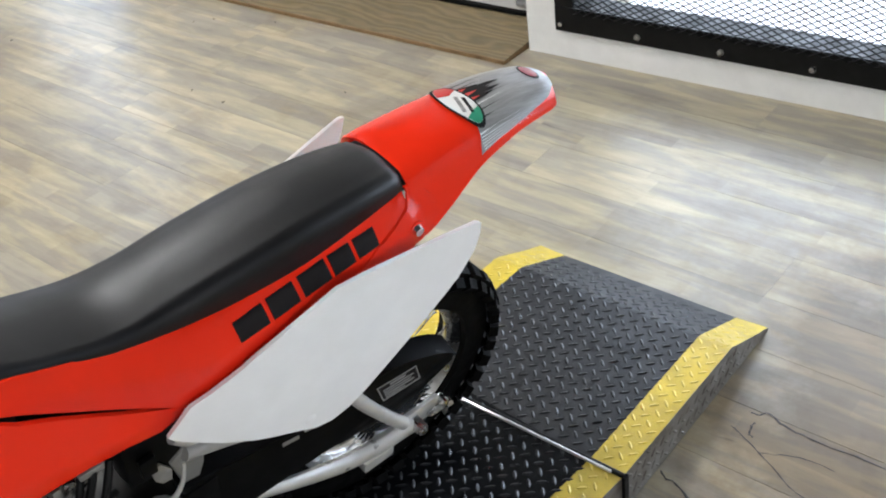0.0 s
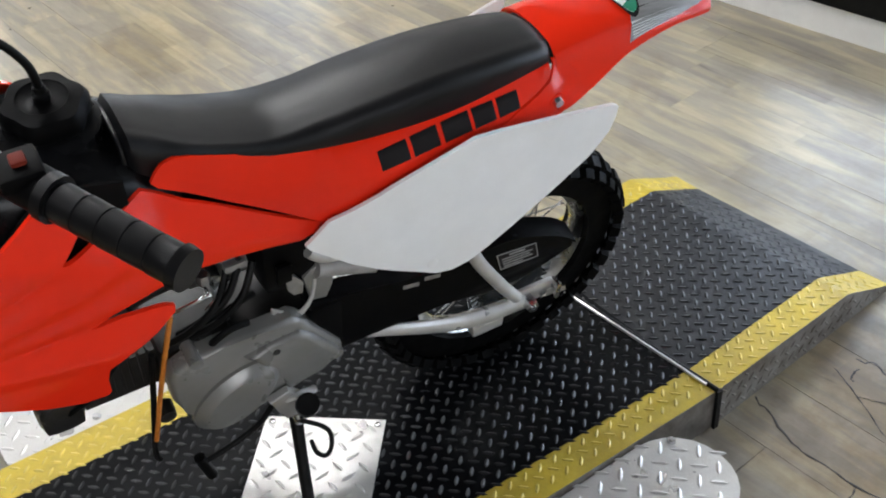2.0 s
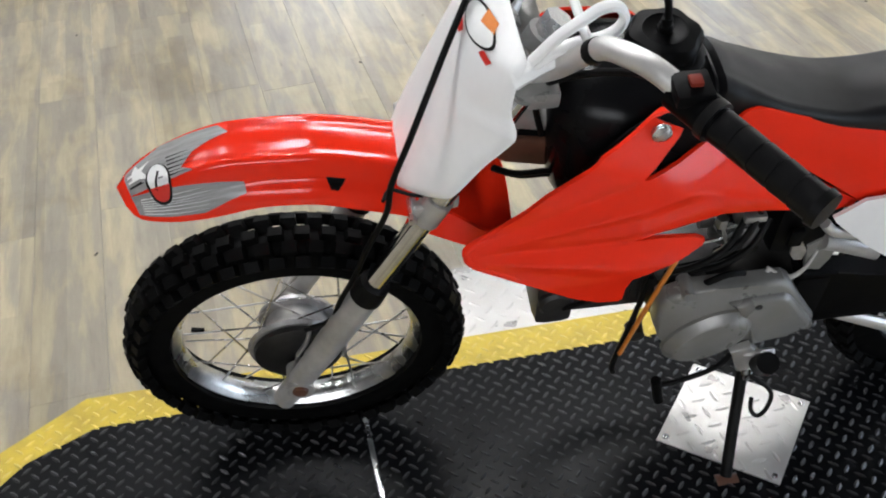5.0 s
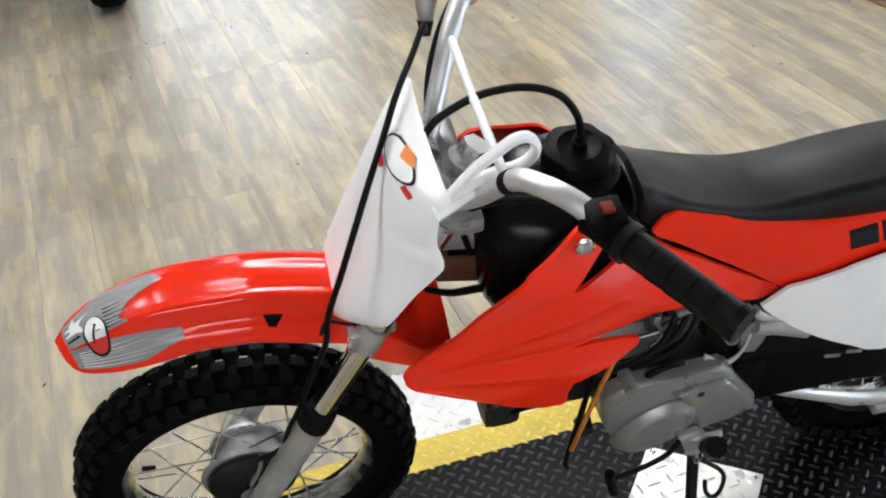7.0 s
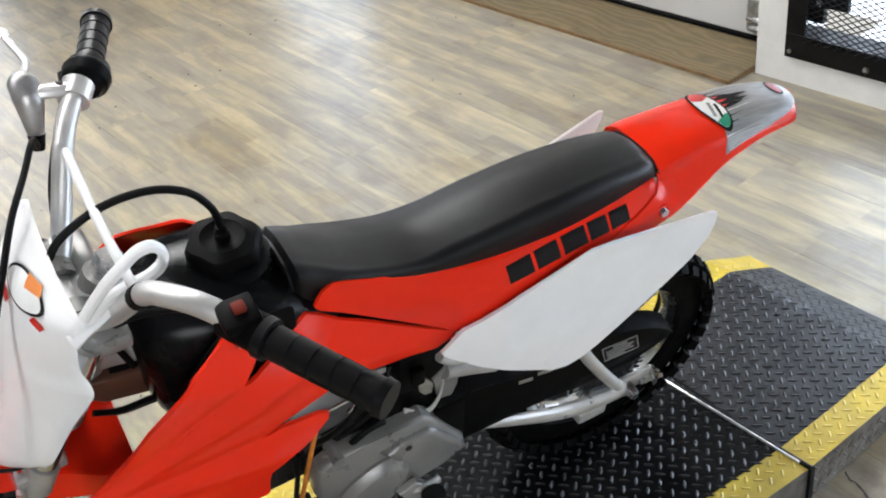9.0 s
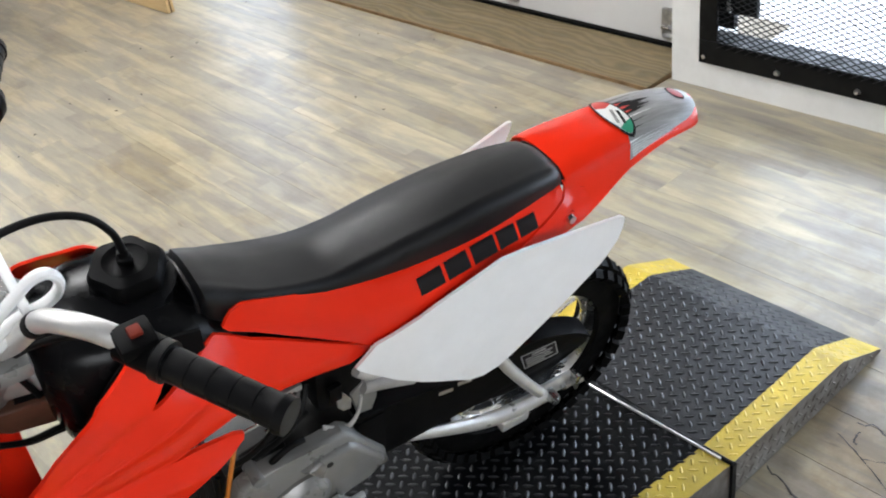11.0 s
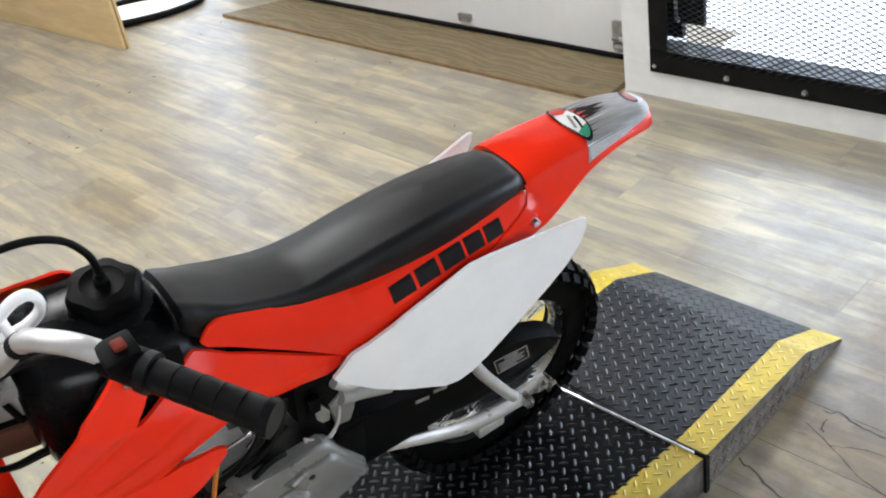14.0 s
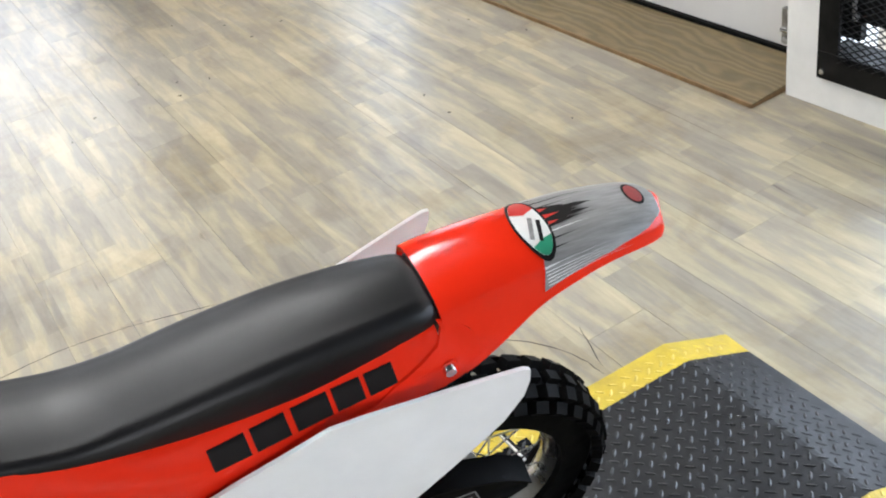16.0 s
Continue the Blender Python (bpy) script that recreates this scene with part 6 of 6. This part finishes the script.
part("tensioner", lathem([(0.0001, -0.075), (0.012, -0.073), (0.014, -0.05)], (-0.545, 0, 0.3), "y", 14), M_ENGINE, en)
part("sprocket_box", boxm(-0.335, -0.285, -0.09, -0.055, 0.3, 0.43, bev=0.01), M_BLACKP, en)
part("barrel_base", boxm(-0.535, -0.435, -0.066, 0.04, 0.345, 0.432, bev=0.012), M_ENGINE, en, "dark cast barrel base")
for k, (x, y, z, r, l) in enumerate(((-0.525, -0.07, 0.405, 0.008, 0.02), (-0.5, -0.074, 0.42, 0.007, 0.016), (-0.472, -0.068, 0.436, 0.009, 0.02), (-0.455, -0.074, 0.41, 0.006, 0.014), (-0.44, -0.06, 0.45, 0.008, 0.018))):
    part("casting_boss", tubem([(x, y + 0.006, z), (x - 0.3 * l, y - 0.002, z + l)], [r, r * 0.7], 10, smooth=False), (M_GREYCASE, M_HUB, M_ENGINE)[k % 3], en)
part("hose_loop", tubem([(-0.475, -0.08, 0.43), (-0.468, -0.09, 0.455), (-0.445, -0.09, 0.467), (-0.42, -0.085, 0.46)], 0.0052, 8), M_RUBBER, en, "short black hose")
part("choke_plate", slabm([(-0.362, 0.508), (-0.35, 0.512), (-0.338, 0.49), (-0.34, 0.47), (-0.352, 0.472), (-0.36, 0.485)], -0.081, -0.077), M_HUB, en, "small bare metal plate", smooth=False)
part("carb_screw", lathem([(0.0001, 0.006), (0.008, 0.005), (0.0095, 0.0), (0.0095, -0.01)], (-0.46, -0.055, 0.545), "z", 6), M_STEEL, en)
part("carb_lever", tubem([(-0.46, -0.056, 0.54), (-0.452, -0.066, 0.51), (-0.466, -0.068, 0.495)], 0.0026, 6), M_STEEL, en)
part("carb_bracket", boxm(-0.435, -0.405, -0.07, -0.058, 0.55, 0.562, bev=0.003), M_HUB, en)
part("exhaust_pipe", tubem([(-0.66, 0.03, 0.31), (-0.64, 0.07, 0.26), (-0.55, 0.1, 0.235), (-0.4, 0.115, 0.26), (-0.28, 0.11, 0.36), (-0.2, 0.1, 0.44)], 0.014, 12), M_CHROME, en, "chrome exhaust pipe")
part("muffler", tubem([(-0.24, 0.1, 0.4), (-0.15, 0.115, 0.46), (-0.02, 0.12, 0.53), (0.06, 0.12, 0.56)], [0.025, 0.036, 0.036, 0.028], 18), M_CHROME, en, "chrome muffler")
part("frame_stub", tubem([(-0.32, -0.08, 0.507), (-0.28, -0.08, 0.49), (-0.235, -0.08, 0.468)], 0.0115, 12), M_FORK, fr, "pale grey frame tube")
part("frame_gusset", slabm([(-0.338, 0.497), (-0.31, 0.517), (-0.292, 0.5), (-0.296, 0.46), (-0.306, 0.434), (-0.326, 0.436)], -0.079, -0.07, bev=0.002), M_GREYCASE, fr)
part("frame_stub", tubem([(-0.33, -0.082, 0.55), (-0.31, -0.084, 0.53), (-0.27, -0.084, 0.522)], 0.0075, 10), M_SILVERBAR, fr)

# swingarm, chain case, stays
sa = empty("swingarm")
sa.parent = bike
sa["label"] = "grey swingarm with black chain case"
CASE = [(-0.335, 0.445), (-0.277, 0.432), (-0.175, 0.402), (-0.1, 0.396), (-0.05, 0.412), (0.0, 0.406), (0.085, 0.366), (0.12, 0.335), (0.118, 0.318), (0.07, 0.305), (0.02, 0.285), (-0.05, 0.29), (-0.12, 0.316), (-0.2, 0.312), (-0.29, 0.308), (-0.325, 0.33)]
part("chain_case", slabm(CASE, -0.086, -0.052, bev=0.006), M_BLACKP, sa, "black plastic chain case")
part("case_lip", sheetm([(-0.06, -0.088, 0.408), (0.0, -0.088, 0.404), (0.08, -0.088, 0.367), (0.12, -0.088, 0.333)], [(-0.06, -0.05, 0.412), (0.0, -0.05, 0.409), (0.083, -0.05, 0.371), (0.124, -0.05, 0.337)], 16, 4, inward=(0, 0, -1), thick=0.004), M_BLACKP, sa)
NOTICE = [(-0.033, 0.381), (0.039, 0.373), (0.049, 0.335), (-0.021, 0.34)]
part("case_label", slabm(NOTICE, -0.0872, -0.0855), M_INK, sa, "small printed notice", smooth=False)


def notice_at(u, v):
    (a, b), (c, d), (e, f_), (g, h) = NOTICE
    return (a + (c - a) * u) * (1 - v) + (g + (e - g) * u) * v, (b + (d - b) * u) * (1 - v) + (h + (f_ - h) * u) * v


for u0, u1, v0, v1 in ((0.0, 1.0, 0.0, 0.05), (0.0, 1.0, 0.95, 1.0), (0.0, 0.025, 0.07, 0.93), (0.975, 1.0, 0.07, 0.93), (0.3, 0.7, 0.14, 0.24), (0.1, 0.88, 0.34, 0.41), (0.1, 0.8, 0.5, 0.57), (0.1, 0.86, 0.66, 0.73), (0.1, 0.6, 0.82, 0.88)):
    part("notice_bar", slabm([notice_at(u0, v0), notice_at(u1, v0), notice_at(u1, v1), notice_at(u0, v1)], -0.0878, -0.087), M_GREYINK, sa, smooth=False)
for x in (-0.19, -0.155):
    part("case_slot", slabm([(x, 0.4), (x + 0.026, 0.394), (x + 0.026, 0.386), (x, 0.392)], -0.0868, -0.085), M_HUB, sa, "slot in the chain case", smooth=False)
for sy in (-1, 1):
    part("arm", tubem([(-0.33, 0.06 * sy, 0.34), (-0.216, 0.08 * sy, 0.3), (-0.108, 0.088 * sy, 0.256), (-0.04, 0.092 * sy, 0.242), (0.03, 0.094 * sy, 0.24)], [0.006, 0.008, 0.0115, 0.0125, 0.0125], 12, flat=1.3), M_SILVERBAR if sy < 0 else M_BLACKP, sa, "silver grey swingarm leg")
    part("axle_plate", boxm(0.0, 0.085, 0.09 * sy - 0.004, 0.09 * sy + 0.004, 0.225, 0.265, bev=0.004), M_SILVERBAR, sa)
    part("axle_bolt", lathem([(0.0001, 0.118 * sy), (0.01, 0.117 * sy), (0.0125, 0.108 * sy), (0.0125, 0.094 * sy)], RC, "y", 6), M_STEEL, sa)
part("stay", tubem([(-0.1, -0.09, 0.47), (-0.07, -0.094, 0.395), (-0.02, -0.096, 0.31), (0.012, -0.096, 0.262)], 0.0105, 12), M_SILVERBAR, sa, "silver grey stay")
part("adjuster", tubem([(0.06, -0.1, 0.242), (0.1, -0.1, 0.24)], 0.005, 8, smooth=False), M_STEEL, sa)
part("adjuster_plate", boxm(0.085, 0.093, -0.108, -0.088, 0.226, 0.262, bev=0.002), M_STEEL, sa)
part("adjuster_nut", lathem([(0.0001, -0.012), (0.008, -0.012), (0.008, 0.0), (0.0001, 0.0)], (0.104, -0.1, 0.24), "x", 6), M_STEEL, sa)
part("stand_tab", boxm(-0.066, -0.01, -0.104, -0.08, 0.208, 0.232, bev=0.005), M_SILVERBAR, sa)
part("axle_end", tubem([(0.035, -0.12, 0.243), (0.035, -0.085, 0.243)], 0.006, 10, smooth=False), M_STEEL, sa)
part("brake_rod", tubem([(-0.3, 0.11, 0.25), (0.05, 0.1, 0.2)], 0.003, 6, smooth=False), M_STEEL, sa)
part("chain", tubem([(-0.3, -0.045, 0.405), (-0.1, -0.05, 0.355), (0.03, -0.05, 0.32)], 0.006, 6, smooth=False), M_HUBDARK, sa)
part("shock", tubem([(-0.19, 0.0, 0.56), (-0.22, 0.0, 0.4)], 0.03, 16, smooth=False), M_CHROME, sa, "chrome rear shock")

# foot gear and side stand
ft = empty("footrest")
ft.parent = bike
ft["label"] = "black steel footrest bar and gear lever"
part("cross_bar", tubem([(-0.375, -0.1, 0.238), (-0.375, 0.1, 0.238)], 0.011, 12, smooth=False), M_BLACKSTEEL, ft)
part("mount", boxm(-0.43, -0.33, -0.05, 0.05, 0.236, 0.252, bev=0.004), M_BLACKSTEEL, ft)
part("peg_left", tubem([(-0.36, -0.1, 0.245), (-0.364, -0.128, 0.272), (-0.372, -0.152, 0.318)], [0.012, 0.017, 0.0165], 14), M_RUBBER, ft, "black rubber foot peg")
part("peg_right", tubem([(-0.375, 0.1, 0.24), (-0.37, 0.13, 0.27), (-0.368, 0.21, 0.29)], [0.011, 0.016, 0.017], 14), M_RUBBER, ft, "black rubber foot peg")
part("peg_bracket", tubem([(-0.395, -0.11, 0.285), (-0.375, -0.118, 0.292), (-0.345, -0.115, 0.285)], 0.006, 8), M_SILVERBAR, ft)
part("gear_lever", tubem([(-0.395, -0.1, 0.29), (-0.434, -0.13, 0.287), (-0.49, -0.14, 0.275), (-0.526, -0.14, 0.266)], 0.0042, 10), M_BLACKSTEEL, ft)
part("lever_pad", tubem([(-0.529, -0.138, 0.28), (-0.518, -0.143, 0.228)], 0.008, 12, smooth=False), M_RUBBER, ft, "rubber lever pad")
ss = empty("side_stand")
ss.parent = bike
ss["label"] = "black side stand, folded down"
part("stand_leg", tubem([(-0.372, -0.098, 0.235), (-0.378, -0.12, 0.2), (-0.39, -0.165, 0.14), (-0.403, -0.215, 0.08)], [0.011, 0.0095, 0.009, 0.0095], 12), M_BLACKSTEEL, ss)
part("stand_foot", tubem([(-0.385, -0.222, 0.074), (-0.42, -0.222, 0.077)], 0.012, 12, smooth=False, flat=0.5), M_BRONZE, ss, "rust-brown stand foot")
part("stand_spring", tubem([(-0.378, -0.135, 0.252), (-0.352, -0.148, 0.236), (-0.339, -0.15, 0.205), (-0.34, -0.152, 0.165), (-0.35, -0.152, 0.151), (-0.363, -0.15, 0.17), (-0.368, -0.146, 0.2)], 0.0036, 8), M_BLACKSTEEL, ss)
part("stand_bracket", slabm([(-0.415, 0.3), (-0.385, 0.31), (-0.365, 0.285), (-0.37, 0.24), (-0.392, 0.24), (-0.4, 0.27)], -0.118, -0.106, bev=0.003), M_FORK, ss, "pale steel stand bracket")
part("stand_pivot", lathem([(0.0001, -0.125), (0.009, -0.124), (0.0105, -0.115), (0.0105, -0.095)], (-0.373, 0, 0.228), "y", 12), M_STEEL, ss)

# another machine's tyre standing on the floor by the far cabinet
ot = empty("parked_wheel")
ot.matrix_world = Matrix.Translation((-1.235, 3.7, 0.205)) @ Matrix.Rotation(radians(78), 4, "Z")
tagged(ot, "black rubber tyre of a machine parked on the floor", "wheel")
part("tyre", lathem([(0.12, -0.045), (0.16, -0.064), (0.19, -0.06), (0.202, -0.036), (0.205, 0.0), (0.202, 0.036), (0.19, 0.06), (0.16, 0.064), (0.12, 0.045)], (0, 0, 0), "y", 40, closed=True), M_TYRE, ot)
part("rim", lathem([(0.02, -0.05), (0.1, -0.04), (0.125, -0.055), (0.125, 0.055), (0.1, 0.04), (0.02, 0.05)], (0, 0, 0), "y", 30, closed=True), M_BLACKSTEEL, ot)

# ceiling lamps
lamp0 = empty("ceiling_lamp")
tagged(lamp0, "square white ceiling lamp panel, switched on", "ceiling lamp", group="ceiling lamps")
part("housing", boxm(-0.13, 0.13, -0.13, 0.13, -0.05, 0.0, bev=0.006), M_WHITEWALL, lamp0)
part("diffuser", boxm(-0.1, 0.1, -0.1, 0.1, -0.056, -0.051), M_LAMP, lamp0, smooth=False)
lamp0.matrix_world = Matrix.Translation((*LAMPS[0], CEIL))
for p in LAMPS[1:]:
    copy_thing(lamp0, Matrix.Translation((*p, CEIL)))
for x, y in LAMPS:
    area("ceiling_light", (x, y, CEIL - 0.06), (x, y, 0), 0.2, 0.2, LAMP_W, LAMP_COLOUR)
panel = empty("ceiling_panel")
tagged(panel, "long white ceiling light panel, switched on", "ceiling lamp")
part("housing", boxm(-0.7, 0.7, -0.3, 0.3, -0.05, 0.0, bev=0.006), M_WHITEWALL, panel)
part("diffuser", boxm(-0.65, 0.65, -0.25, 0.25, -0.056, -0.051), M_LAMP, panel, smooth=False)
panel.matrix_world = Matrix.Translation((*PANEL_AT, CEIL))
area("ceiling_light", (*PANEL_AT, CEIL - 0.06), (*PANEL_AT, 0), 1.3, 0.5, PANEL_W, LAMP_COLOUR)
area("daylight", (1.78, 4.15, 1.1), (0.5, 3.2, 0.9), 1.0, 1.8, WINDOW_W, (0.66, 0.8, 1.0))
area("daylight", (-0.15, 7.42, 1.72), (-0.15, 3.0, 0.0), 1.6, 1.95, NORTH_W, (0.88, 0.94, 1.0))
area("daylight", (1.68, -0.55, 0.7), (0, -0.5, 0.5), 2.9, 0.95, GATE_W, (0.6, 0.76, 1.0))
area("sky_light", (4.2, 0.0, 5.0), (4.2, 0.0, 0.0), 4.2, 12.0, SKY_W, (0.9, 0.95, 1.0))

# Added fill from the unseen south opening, brightening the bike's near side.
area("daylight", (-3.2, -4.62, 2.08), (-1.0, 0, 0.4), 3.1, 1.4, SOUTH_FILL_W, (0.95, 0.965, 1.0))

# floor scuffs: dark tears in the vinyl by the lift
TEARS = [
    ([(0.322, -0.069), (0.323, -0.087), (0.336, -0.099), (0.322, -0.136), (0.318, -0.18), (0.317, -0.221), (0.32, -0.265), (0.319, -0.34)], 0.0022),
    ([(0.112, -0.004), (0.101, -0.02), (0.099, -0.042), (0.076, -0.09), (0.064, -0.138), (0.067, -0.191), (0.063, -0.236), (0.076, -0.3)], 0.0026),
    ([(0.302, -0.091), (0.291, -0.087), (0.273, -0.092), (0.266, -0.1)], 0.0018),
    ([(0.273, -0.055), (0.255, -0.1), (0.239, -0.128), (0.203, -0.191), (0.185, -0.24), (0.17, -0.32)], 0.0014),
    ([(-0.093, -0.209), (-0.047, -0.218), (0.019, -0.247), (0.06, -0.24)], 0.0018),
    ([(-0.9, 1.53), (-0.743, 1.542), (-0.609, 1.541), (-0.476, 1.519), (-0.346, 1.478), (-0.231, 1.433)], 0.0014),
    ([(0.345, 0.78), (0.325, 0.72), (0.303, 0.65)], 0.0012),
    ([(0.15, 0.89), (0.2, 0.855), (0.25, 0.79), (0.285, 0.7), (0.29, 0.63)], 0.0014),
    ([(0.239, -0.128), (0.255, -0.16), (0.27, -0.2), (0.268, -0.25)], 0.001),
]
for pts, r in TEARS:
    random.seed(len(pts) + int(1000 * r))
    fine = [(p.x + random.uniform(-0.0016, 0.0016), p.y + random.uniform(-0.0016, 0.0016), 0.0006) for p in smooth_path([(x, y, 0) for x, y in pts], 4)]
    width = [r * random.uniform(0.35, 1.25) for _ in fine]
    width[0] = width[-1] = 0.0004
    tagged(part("floor_tear", tubem(fine, width, 6, smooth=False, flat=0.3), M_CRACK), "dark torn crack in the vinyl floor", "crack", kind="structure")
random.seed(5)
for k in range(60):
    x, y = random.uniform(-1.7, 1.2), random.uniform(0.75, 3.3)
    a = random.uniform(0, 3.1)
    l = random.uniform(0.003, 0.012)
    if k < 40 or x > 0.6:
        tagged(part("debris_speck", tubem([(x, y, 0.0012), (x + l * math.cos(a), y + l * math.sin(a), 0.0012)], 0.0026, 5, smooth=False, flat=0.5), M_CRACK), "tiny dark speck of debris on the floor", "debris", kind="stuff")

# vinyl planks
random.seed(11)
PW, PL_ = 0.152, 1.22
base = boxm(0.0004, PW - 0.0004, 0.0004, PL_ - 0.0004, -0.005, 0.0)
plank_mesh = mesh_of(base, "plank", smooth=False)
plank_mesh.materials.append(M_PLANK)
rest = bmesh.new()
nx = int((X_WALL + 0.1 + 5.2) / PW) + 1
count = 0
for i in range(nx):
    x = X_WALL + 0.1 - (i + 1) * PW
    y = -4.6 - random.uniform(0, PL_)
    while y < 7.4:
        near = -1.95 < x < 1.6 and -0.9 < y + PL_ / 2 < 4.6
        if near and count < 300:
            ob = new("plank", plank_mesh)
            ob.location = (x, y, 0.0)
            ob.parent = floor
            count += 1
        else:
            box(rest, x + 0.0006, x + PW - 0.0006, max(y, -4.6) + 0.0006, min(y + PL_, 7.4) - 0.0006, -0.005, 0.0)
        y += PL_
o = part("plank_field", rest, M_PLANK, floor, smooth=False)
o["kind"] = "stuff"
